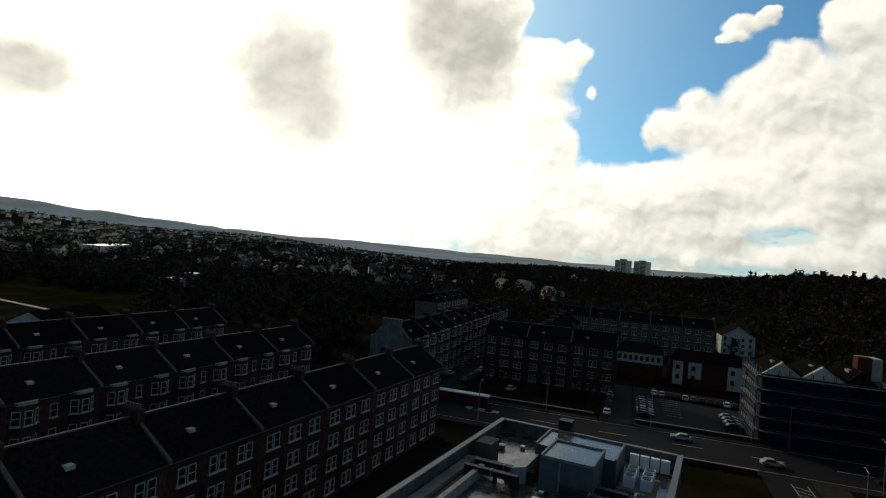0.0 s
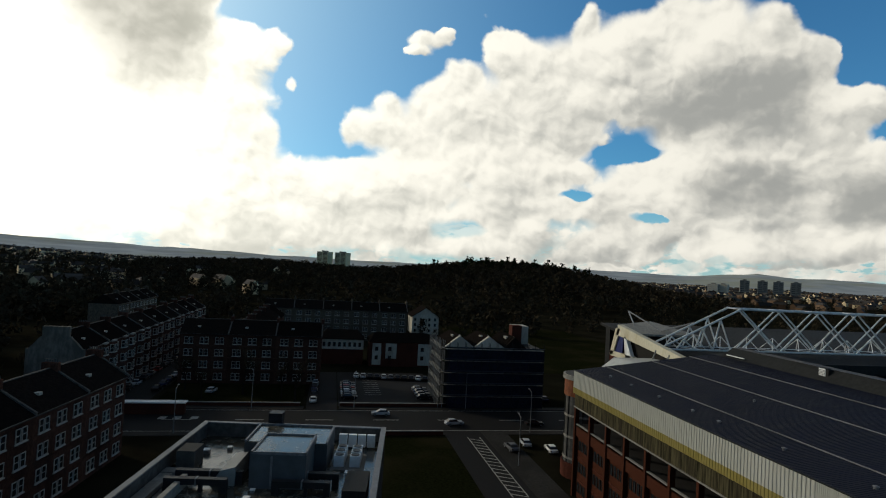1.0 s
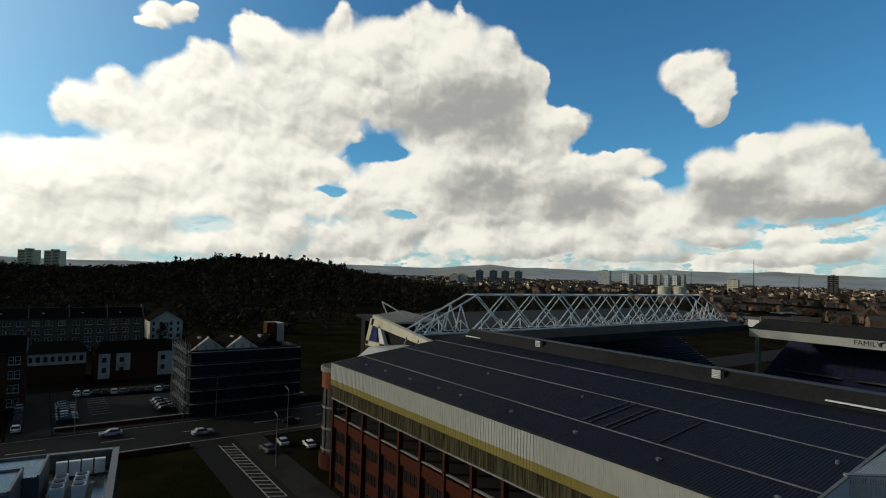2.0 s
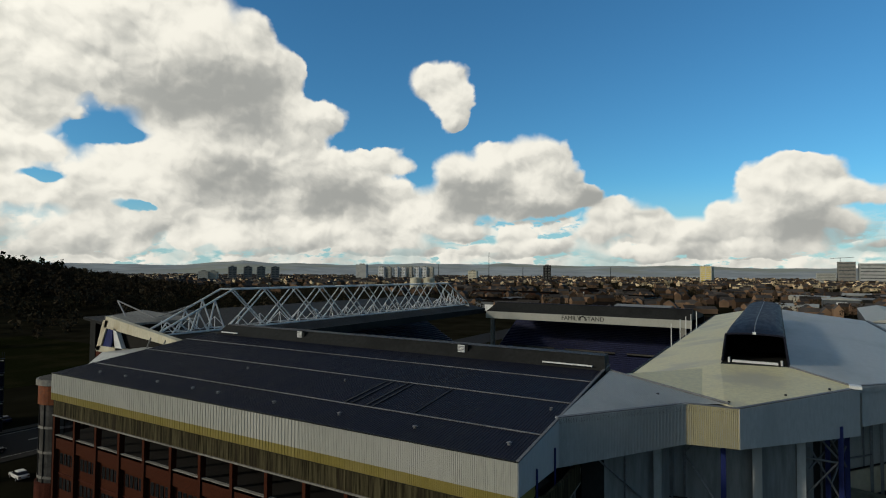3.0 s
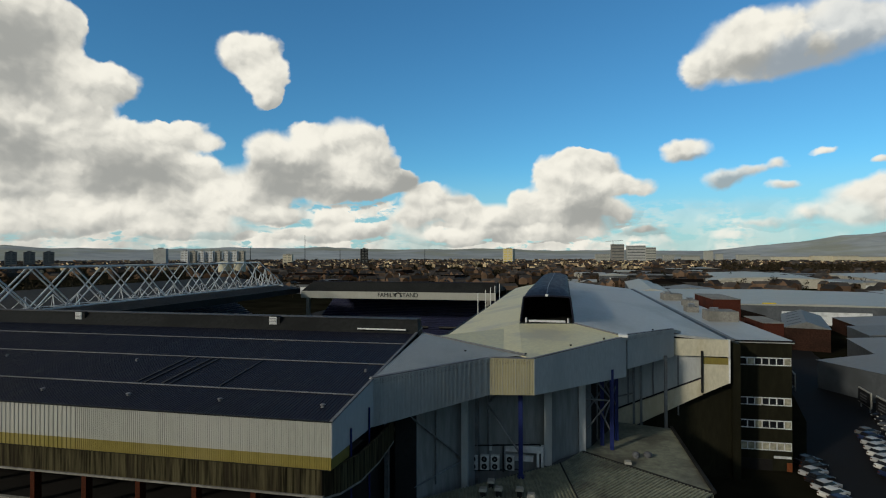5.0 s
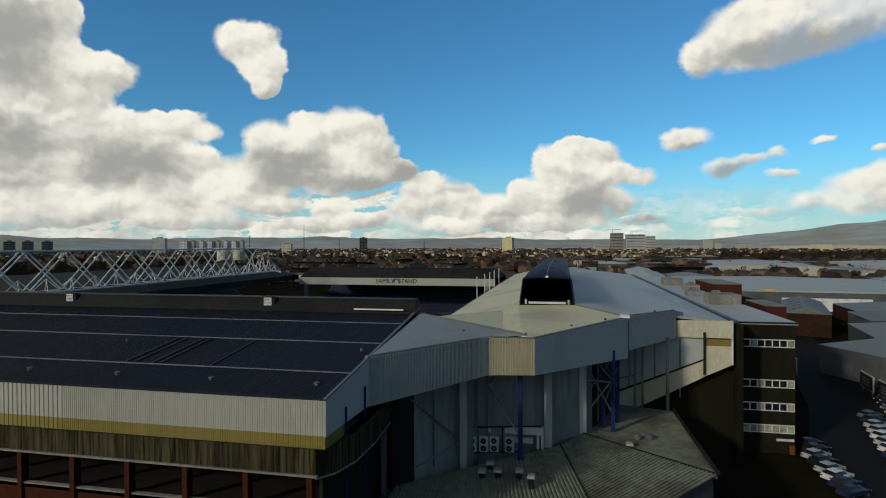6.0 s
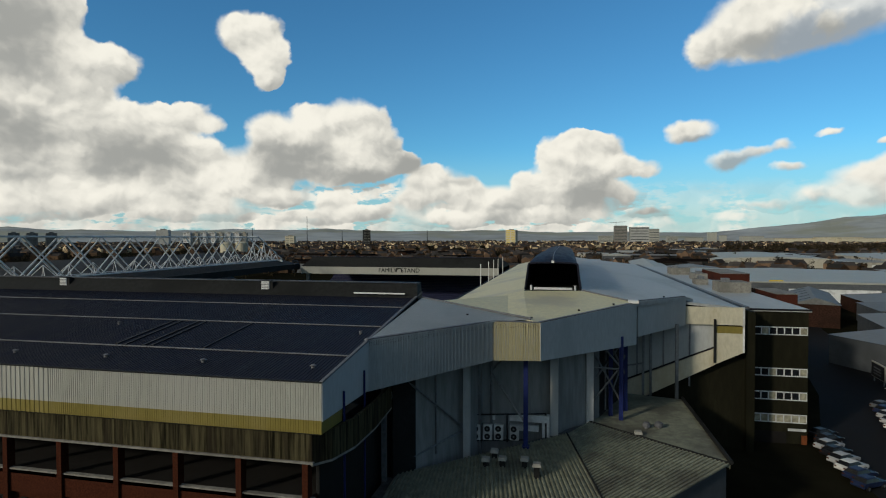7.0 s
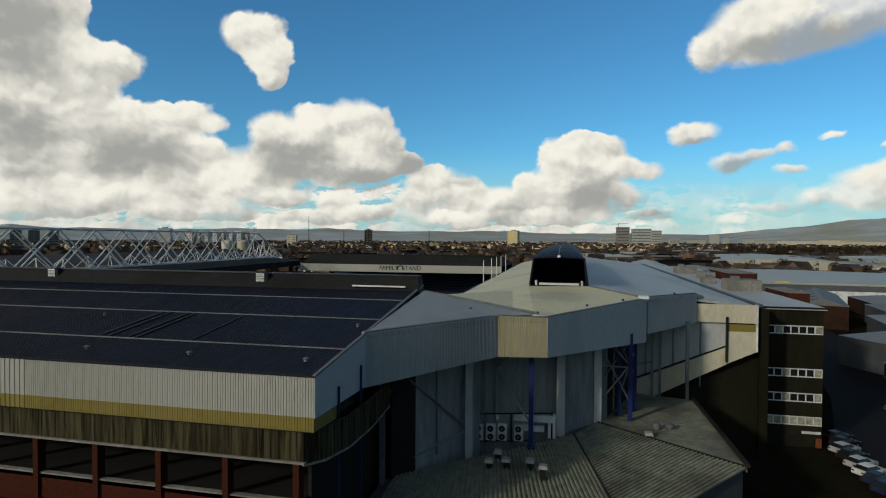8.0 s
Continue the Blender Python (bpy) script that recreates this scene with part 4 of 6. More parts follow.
hexa(bm, [(19.9, 87.5, 12.3), (23.6, 87.5, 14.1), (23.6, 88.2, 14.1), (19.9, 88.2, 12.3)], [(19.9, 87.5, 16.75), (23.6, 87.5, 16.75), (23.6, 88.2, 16.75), (19.9, 88.2, 16.75)])
part("end_panel", bm, "cream", gov, "weathered cream panel")
bm = bmesh.new()
hexa(bm, [(7.5, 87.5, 5.6), (20.0, 87.5, 12.3), (20.0, 88.2, 12.3), (7.5, 88.2, 5.6)], [(7.5, 87.5, 9.2), (20.0, 87.5, 14.6), (20.0, 88.2, 14.6), (7.5, 88.2, 9.2)])
part("raker", bm, "cream", gov, "cream sloping underside of the tier")
bm = bmesh.new()
hexa(bm, [(7.5, 88.0, 9.2), (20.0, 88.0, 14.6), (20.0, 88.4, 14.6), (7.5, 88.4, 9.2)], [(7.5, 88.0, 18.0), (20.0, 88.0, 18.0), (20.0, 88.4, 18.0), (7.5, 88.4, 18.0)])
part("glazed_wall", bm, "grey_sheet", gov, "grey infill panels")
for x in (9.6, 13.2, 16.7):
    part("mullion", boxes((x - 0.1, 87.85, 9.0, x + 0.1, 88.0, 18.0)), "dull_steel", gov)
bm = bmesh.new()
strut(bm, (7.5, 87.8, 9.3), (20.0, 87.8, 14.7), 0.14, 4)
part("rail", bm, "black", gov)
part("post", boxes((19.75, 87.3, 12.6, 20.05, 87.5, 18.7)), "dark_grey", gov)
part("lower_wall", boxes((12.0, 89.0, 0, 25.2, 93.1, 13.0)), "olive", gov, "dark olive cladding")
bm = bmesh.new()
hexa(bm, [(24.2, 88.2, 0), (25.3, 88.2, 0), (25.3, 93.1, 0), (24.2, 93.1, 0)], [(24.2, 88.2, 19.9), (25.3, 88.2, 19.7), (25.3, 93.1, 19.7), (24.2, 93.1, 19.9)])
part("return_wall", bm, "olive", gov)
for i in range(26):
    part("terrace_step", boxes((-15.0 + i * 1.05, 90, 1.0, -13.95 + i * 1.05, GY1 - 3, 3.0 + i * 0.5)), "blue_seat", gov)
for y in (118, 130, 139, 148, 159):
    mast = thing("flag_pole", "thin white pole standing on the stand's roof edge", "pole", "poles on the roof edge", at=(-17.8, y, 20))
    bm = bmesh.new()
    strut(bm, (-17.8, y, 19.8), (-17.8, y, 24.6), 0.09)
    part("shaft", bm, "white_paint", mast)

office = thing("office_block", "dark olive office block with strips of white-framed windows", "building", at=(29.5, 150, 0))
part("wall", boxes((25.3, 93.2, 0, 33.8, 213, 19.3)), "olive", office, "dark olive metal cladding")
part("roof", boxes((25.0, 92.9, 19.3, 34.1, 213.2, 19.65)), "pale_roof", office, "pale flat roof")
part("roof_edge", boxes((24.95, 92.85, 19.45, 34.15, 92.9, 19.72)), "black", office)
for z0, z1, mat in ((15.95, 17.0, "glass"), (9.9, 10.95, "glass"), (6.4, 7.5, "glass"), (3.1, 4.2, "glass_pale")):
    band = part("window_band", boxes((25.5, 93.12, z0 - 0.08, 33.7, 93.2, z0), (25.5, 93.12, z1, 33.7, 93.2, z1 + 0.08)), "white_paint", office)
    for k in range(8):
        x = 25.55 + k * 1.02
        pale = mat == "glass_pale" or k in ((2, 7) if z0 > 12 else (3, 7))
        fr = part("window", boxes((x, 93.1, z0, x + 0.07, 93.2, z1), (x + 0.93, 93.1, z0, x + 1.0, 93.2, z1), (x, 93.1, z0, x + 1.0, 93.2, z0 + 0.06), (x, 93.1, z1 - 0.06, x + 1.0, 93.2, z1)), "white_paint", band)
        part("pane", boxes((x + 0.07, 93.14, z0 + 0.06, x + 0.93, 93.2, z1 - 0.06)), "glass_pale" if pale else "glass", office)
part("door_sign", boxes((31.2, 93.0, 1.9, 33.6, 93.12, 2.25)), "white_paint", office, "white sign board")
# Entrance opening: a near-black plate carries its shade.
part("entrance", boxes((26.0, 93.05, 0, 31.0, 93.15, 1.7)), "void", office)
part("entrance_jamb", boxes((33.0, 93.0, 0, 33.7, 93.15, 1.3)), "orange_band", office)
for (x0, y0, x1, y1, z) in ((28, 118, 33.4, 124, 21.6), (27.5, 136, 30, 140, 20.8), (30, 150, 33, 156, 21.2), (28, 170, 33, 176, 21.5)):
    pl = thing("roof_plant", "jumble of grey plant boxes on a flat roof", "plant", "plant on the office roof", at=(x0, y0, 19.65))
    part("casing", boxes((x0, y0, 19.65, x1, y1, z)), "concrete", pl)
    part("hood", boxes((x0 + 0.5, y0 + 0.5, z, x0 + 1.8, y0 + 1.9, z + 0.7)), "dull_steel", pl)
for x0, y0, x1, y1, z1 in ((38.0, 119, 41.6, 131, 19.4), (43.4, 180, 51.0, 204, 19.4)):
    bx = thing("brick_stair_block", "dark red brick block beside the stadium's flank", "building", at=(x0, y0, 0))
    part("wall", boxes((x0, y0, 0, x1, y1, z1)), "brick_red", bx)
    part("coping", boxes((x0 - 0.1, y0 - 0.1, z1, x1 + 0.1, y1 + 0.1, z1 + 0.15)), "concrete", bx)

# ---- the far stand ----
fam = thing("far_stand", "football stand with white lettered fascia under a dark roof", "stand", at=(-58, 200, 0))
part("fascia", boxes((-93.1, 188.0, 17.35, -22.4, 188.4, 19.85)), "white_sheet", fam, "white fascia with dark lettering")
bm = bmesh.new()
hexa(bm, [(-93.1, 188.2, 19.8), (-22.4, 188.2, 19.8), (-22.4, 222, 19.0), (-93.1, 222, 19.0)], [(-90.0, 191.5, 23.1), (-22.4, 191.5, 23.1), (-22.4, 220, 20.0), (-90.0, 220, 20.0)])
part("roof", bm, "dark_grey", fam, "charcoal sheet roof")
part("roof_ridge", boxes((-90.0, 191.3, 23.1, -22.4, 192.2, 23.3)), "roof_dark", fam)
part("rear_wall", boxes((-93, 219, 0, -22, 220, 19.5)), "dark_grey", fam)
for x in (-90.8, -25.0):
    part("column", boxes((x - 0.6, 188.6, 0, x + 0.6, 189.8, 17.4)), "concrete", fam, "pale concrete column")
for i in range(30):
    part("terrace_step", boxes((-92, 188 + i * 1.0, 0.5, -23, 189 + i * 1.0, 2.0 + i * 0.5)), "blue_seat", fam)
for x0, x1 in ((-86, -70), (-66, -48), (-44, -28)):
    part("gangway_wall", boxes((x0, 197, 5, x1, 197.4, 7.0)), "dark_concrete", fam)


def lettering(text, x, y, z, size, name, mat, parent=None, rz=0.0, label=""):
    """Words in the built-in font, as a flat mesh that faces -y."""
    curve = bpy.data.curves.new(name, "FONT")
    curve.body, curve.size, curve.extrude, curve.align_x, curve.align_y = text, size, 0.03, "CENTER", "CENTER"
    tmp = bpy.data.objects.new(name, curve)
    scene.collection.objects.link(tmp)
    bpy.context.view_layer.update()
    mesh = bpy.data.meshes.new_from_object(tmp.evaluated_get(bpy.context.evaluated_depsgraph_get()))
    bpy.data.objects.remove(tmp)
    mesh.materials.clear()
    mesh.materials.append(M[mat])
    mesh.transform(Matrix.Translation((x, y, z)) @ Euler((radians(90), 0, rz)).to_matrix().to_4x4())
    return part(name, mesh, None, parent, label)


lettering("FAMILY", -60.7, 187.93, 18.75, 2.05, "lettering", "dark_grey", fam, label="dark raised capital letters")
lettering("STAND", -52.6, 187.93, 18.75, 2.05, "lettering", "dark_grey", fam, label="dark raised capital letters")
bm = bmesh.new()
for i in range(12):
    a, b = math.pi * (i / 12 * 1.3 - 0.15), math.pi * ((i + 1) / 12 * 1.3 - 0.15)
    strut(bm, (-56.6 + math.cos(a) * 0.95, 187.95, 18.6 + math.sin(a) * 0.95), (-56.6 + math.cos(b) * 0.95, 187.95, 18.6 + math.sin(b) * 0.95), 0.2, 5)
part("emblem", bm, "dark_grey", fam, "round dark emblem")

# ---- the old main stand with its white roof truss ----
main = thing("main_stand", "old football stand carried by a white lattice roof truss", "stand", at=(-115, 125, 0))
bm = bmesh.new()
slab(bm, [(-95.2, 62, 20.6), (-95.2, 191, 20.6), (-104.0, 191, 22.3), (-104.0, 62, 22.3)], 0.5)
part("roof_front", bm, "dark_grey", main, "dark front roof slope")
bm = bmesh.new()
slab(bm, [(-104.0, 62, 22.3), (-104.0, 191, 22.3), (-125, 191, 24.6), (-125, 62, 24.6)], 0.5)
part("roof", bm, "dark_grey", main, "weathered dark grey roof")
part("front_edge", boxes((-95.4, 62, 18.9, -94.9, 191, 20.7)), "dark_grey", main, "dark roof edge")
part("rear_wall", boxes((-126, 64, 0, -124, 189, 23.5)), "dark_grey", main, "dark rear wall")
for i in range(26):
    part("terrace_step", boxes((-97 - i * 1.0, 66, 0.5, -96 - i * 1.0, 187, 2.0 + i * 0.6)), "blue_seat", main)
truss = part("roof_truss", boxes((-104.2, 62.5, 21.6, -99.8, 63.2, 22.3), (-104.2, 186.8, 21.2, -99.8, 187.5, 22.0)), "white_paint", main, "white tubular lattice girder")
TY0, TY1, TZ0, TZ1 = 63.0, 187.0, 22.2, 30.5
for x, shift in ((-100.0, 0.0), (-104.0, 0.5)):
    bm = bmesh.new()
    strut(bm, (x, 79.5, TZ1), (x, 171.5, TZ1 - 0.2), 0.2)
    strut(bm, (x, TY0, TZ0 + 0.6), (x, 79.5, TZ1), 0.2)
    strut(bm, (x, TY1, TZ0 + 0.3), (x, 171.5, TZ1 - 0.2), 0.2)
    strut(bm, (x, TY0, TZ0), (x, TY1, TZ0), 0.2)
    part("chord", bm, "white_paint", truss)
    for k, y in enumerate(np.linspace(79.5, 171.5, 11) + shift * 4.6):
        up = (k + int(shift * 2)) % 2 == 0
        y2 = y + 9.2
        a, b = ((x, y, TZ1), (x, y2, TZ0)) if up else ((x, y, TZ0), (x, y2, TZ1))
        if k < 10 - int(shift * 2):
            for p, q in ((a, b), ((x, a[1], b[2]), (x, b[1], a[2]))):
                bm = bmesh.new()
                strut(bm, p, q, 0.155, 6)
                part("diagonal", bm, "white_paint", truss)
    for y, z in ((71, 26.3), (179, 26.2), (67, 24.2), (183, 24.0), (75, 28.3), (175, 28.2)):
        s = 1 if y < 100 else -1
        for dy in (4.0, 0.0):
            bm = bmesh.new()
            strut(bm, (x, y, z), (x, y + s * dy - s * 1.5, TZ0), 0.17, 5)
            part("diagonal", bm, "white_paint", truss)
for k, y in enumerate(np.linspace(63.5, 186.5, 28)):
    bm = bmesh.new()
    strut(bm, (-100, y, TZ0), (-104, y + (4.4 if k % 2 else -4.4) * (0 < k < 27), TZ0), 0.1, 5)
    part("lacing", bm, "white_paint", truss)
for k, y in enumerate(np.linspace(79.5, 171.5, 11)):
    bm = bmesh.new()
    strut(bm, (-100, y, TZ1), (-104, y, TZ1), 0.1, 5)
    part("lacing", bm, "white_paint", truss)
for k, y in enumerate(np.linspace(66, 184, 40)):
    bm = bmesh.new()
    strut(bm, (-100, y, TZ0), (-100 - 2.0, y + (1.5 if k % 2 else -1.5), TZ0 + 2.6), 0.07, 4)
    strut(bm, (-102, y + (1.5 if k % 2 else -1.5), TZ0 + 2.6), (-104, y, TZ0), 0.07, 4)
    part("lacing", bm, "white_paint", truss)
part("end_post", boxes((-100.4, 63.4, 19.0, -99.6, 64.4, 22.4)), "white_paint", main, "white end post")
# cream end gable
bm = bmesh.new()
hexa(bm, [(-113.6, 60, 23.2), (-89.5, 60, 20.8), (-89.5, 61.2, 20.8), (-113.6, 61.2, 23.2)], [(-112.8, 60, 25.4), (-88.9, 60, 22.0), (-88.9, 61.2, 22.0), (-112.8, 61.2, 25.4)])
gable = part("end_gable", bm, "cream", main, "cream sloping end fascia")
bm = bmesh.new()
hexa(bm, [(-116.2, 60, 18.6), (-114.9, 60, 18.6), (-114.9, 61.2, 18.6), (-116.2, 61.2, 18.6)], [(-113.9, 60, 24.6), (-112.0, 60, 24.6), (-112.0, 61.2, 24.6), (-113.9, 61.2, 24.6)])
part("gable_leg", bm, "cream", gable)
bm = bmesh.new()
hexa(bm, [(-109.4, 60, 18.6), (-106.6, 60, 18.6), (-106.6, 60.8, 18.6), (-109.4, 60.8, 18.6)], [(-110.3, 60, 23.2), (-109.5, 60, 23.2), (-109.5, 60.8, 23.2), (-110.3, 60.8, 23.2)])
part("gable_leg", bm, "white_paint", gable)
part("gable_sill", boxes((-116.0, 60.0, 18.4, -106.6, 61.0, 19.5)), "cream", gable)
bm = bmesh.new()
hexa(bm, [(-114.6, 60.3, 19.5), (-111.3, 60.3, 19.5), (-111.3, 60.5, 19.5), (-114.6, 60.5, 19.5)], [(-113.2, 60.3, 23.6), (-110.9, 60.3, 23.6), (-110.9, 60.5, 23.6), (-113.2, 60.5, 23.6)])
part("gable_window", bm, "blue_steel", gable, "blue glazed panel")
# Near-black sheet added behind the gable carries the shade under the roof.
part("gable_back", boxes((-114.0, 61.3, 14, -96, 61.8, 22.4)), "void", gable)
bm = bmesh.new()
slab(bm, [(-113.6, 60.2, 25.35), (-106, 60.2, 24.3), (-106, 75, 24.3), (-125, 75, 25.35)], 0.4)
part("end_roof", bm, "concrete", main)
for a, b in (((-100.5, 60, 18), (-98.0, 60, 22.2)), ((-96.5, 60, 18), (-93.6, 60, 22.0)), ((-112, 68, 24), (-104, 72, 27.2)), ((-112, 64, 24), (-116, 64, 28.2)), ((-116, 64, 28.2), (-106, 66, 25))):
    bm = bmesh.new()
    strut(bm, a, b, 0.16, 5)
    part("strut", bm, "dull_steel", main)
part("base", boxes((-117, 60.5, 0, -96, 66, 18.5)), "brick_red", main)

# ---- pitch ----
structure("pitch", boxes((-93, 70, 0.0, -20, 187, 0.15)), "pitch", "green football pitch in the stadium's shade", "pitch")

# ---- roads and open ground south of the stadium ----


def sheet(name, x0, y0, x1, y1, z, mat, label, category):
    return structure(name, boxes((x0, y0, -0.3, x1, y1, z)), mat, label, category)


sheet("road", -139.5, -420, -121.5, 420, 0.03, "asphalt", "wide asphalt road in front of the stadium, cloud shadow in its colour", "road")
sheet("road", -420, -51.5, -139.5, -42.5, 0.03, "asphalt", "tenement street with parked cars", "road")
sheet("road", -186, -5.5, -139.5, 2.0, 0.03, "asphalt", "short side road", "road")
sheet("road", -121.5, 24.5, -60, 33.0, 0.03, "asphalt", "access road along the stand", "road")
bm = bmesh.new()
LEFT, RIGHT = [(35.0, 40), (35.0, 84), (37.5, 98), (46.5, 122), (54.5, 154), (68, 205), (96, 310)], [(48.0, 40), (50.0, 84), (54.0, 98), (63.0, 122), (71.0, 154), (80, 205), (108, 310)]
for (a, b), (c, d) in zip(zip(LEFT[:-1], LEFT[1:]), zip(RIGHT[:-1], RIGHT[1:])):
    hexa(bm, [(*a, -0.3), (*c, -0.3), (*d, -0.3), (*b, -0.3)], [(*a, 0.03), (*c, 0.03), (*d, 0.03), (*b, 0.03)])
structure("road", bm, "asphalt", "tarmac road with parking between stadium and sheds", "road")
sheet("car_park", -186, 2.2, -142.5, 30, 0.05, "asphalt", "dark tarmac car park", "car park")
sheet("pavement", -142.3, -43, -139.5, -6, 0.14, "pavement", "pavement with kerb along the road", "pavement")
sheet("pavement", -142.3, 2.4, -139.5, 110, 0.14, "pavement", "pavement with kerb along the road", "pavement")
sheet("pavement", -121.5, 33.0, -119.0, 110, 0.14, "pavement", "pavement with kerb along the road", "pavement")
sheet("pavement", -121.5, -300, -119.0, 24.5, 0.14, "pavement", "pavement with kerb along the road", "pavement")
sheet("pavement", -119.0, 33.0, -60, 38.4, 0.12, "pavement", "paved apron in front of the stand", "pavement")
sheet("lawn", -119.0, 5.0, -62, 24.5, 0.06, "grass", "winter lawn with cloud shadow in its dark colour", "lawn")
sheet("lawn", -166, -41, -142.3, -6.5, 0.08, "grass", "winter lawn before the tenements, cloud shadow in its dark colour", "lawn")
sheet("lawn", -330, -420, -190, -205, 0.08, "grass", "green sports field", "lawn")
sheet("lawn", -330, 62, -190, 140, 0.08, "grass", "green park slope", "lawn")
bm = bmesh.new()
slab(bm, [(-186, -300, 0.12), (-183.4, -300, 0.12), (-162.4, -175, 0.12), (-165, -175, 0.12)], 0.1)
structure("path", bm, "concrete", "pale concrete path by the field", "path")
for i in range(16):
    structure("road_marking", boxes((-130.7, -140 + i * 15, 0.03, -130.4, -134 + i * 15, 0.045)), "marking", "worn white lane dash", "road marking")
for x in (-122.3, -138.8):
    structure("road_marking", boxes((x, -150, 0.03, x + 0.15, 110, 0.045)), "marking", "worn white edge line", "road marking")
# hatched island beside the lawn
for x, y, l in ((-117.5, 29.0, 31.0), (-117.5, 31.6, 31.0)):
    structure("road_marking", boxes((x, y, 0.03, x + l, y + 0.2, 0.045)), "marking", "worn white line", "road marking")
for i in range(16):
    bm = bmesh.new()
    x = -116.5 + i * 1.9
    hexa(bm, [(x, 29.2, 0.031), (x + 0.3, 29.2, 0.031), (x + 1.6, 31.6, 0.031), (x + 1.3, 31.6, 0.031)], [(x, 29.2, 0.046), (x + 0.3, 29.2, 0.046), (x + 1.6, 31.6, 0.046), (x + 1.3, 31.6, 0.046)])
    structure("road_marking", bm, "marking", "worn white hatching", "road marking")
for y in (-36, -33, -29.5):
    structure("road_marking", boxes((-133, y, 0.03, -131, y + 1.6, 0.045)), "marking", "worn white block", "road marking")
for i in range(9):
    structure("road_marking", boxes((-176 + i * 2.6, 9.5, 0.05, -175.85 + i * 2.6, 14.0, 0.062)), "marking", "parking bay line", "road marking")
bw = thing("boundary_wall", "low pale-topped wall at the street corner", "wall", at=(-135, -38, 0))
part("wall", boxes((-136.2, -44.5, 0, -134.6, -31.5, 2.5)), "brick_red", bw)
part("coping", boxes((-136.5, -44.8, 2.5, -134.3, -31.2, 2.75)), "white_paint", bw, "pale flat coping")
for x0, y0, x1, y1 in ((-142.6, 2.6, -142.2, 29.5), (-119.2, 5.2, -118.8, 24), (-142.6, -41, -142.2, -7)):
    w = thing("railing_wall", "low dark wall along the pavement", "wall", "low walls", at=((x0 + x1) / 2, (y0 + y1) / 2, 0))
    part("wall", boxes((x0, y0, 0, x1, y1, 0.9)), "brick_red", w)
    part("coping", boxes((x0 - 0.08, y0 - 0.08, 0.9, x1 + 0.08, y1 + 0.08, 1.02)), "concrete", w)

# ---- tenements ----


def shared(name, bm, mat):
    data = bpy.data.meshes.new(name)
    bm.to_mesh(data)
    bm.free()
    data.materials.append(M[mat])
    return data


SASH = shared("window", boxes((-0.5, -0.05, 0, -0.41, 0.09, 1.85), (0.41, -0.05, 0, 0.5, 0.09, 1.85), (-0.41, -0.05, 0, 0.41, 0.09, 0.1), (-0.41, -0.05, 1.75, 0.41, 0.09, 1.85),
                              (-0.41, -0.05, 0.9, 0.41, 0.07, 0.98), (-0.62, -0.05, -0.14, 0.62, 0.2, 0.0)), "white_frame")
PANE = shared("pane", boxes((-0.41, -0.03, 0.1, 0.41, 0.02, 0.9), (-0.41, -0.03, 0.98, 0.41, 0.02, 1.75)), "glass")


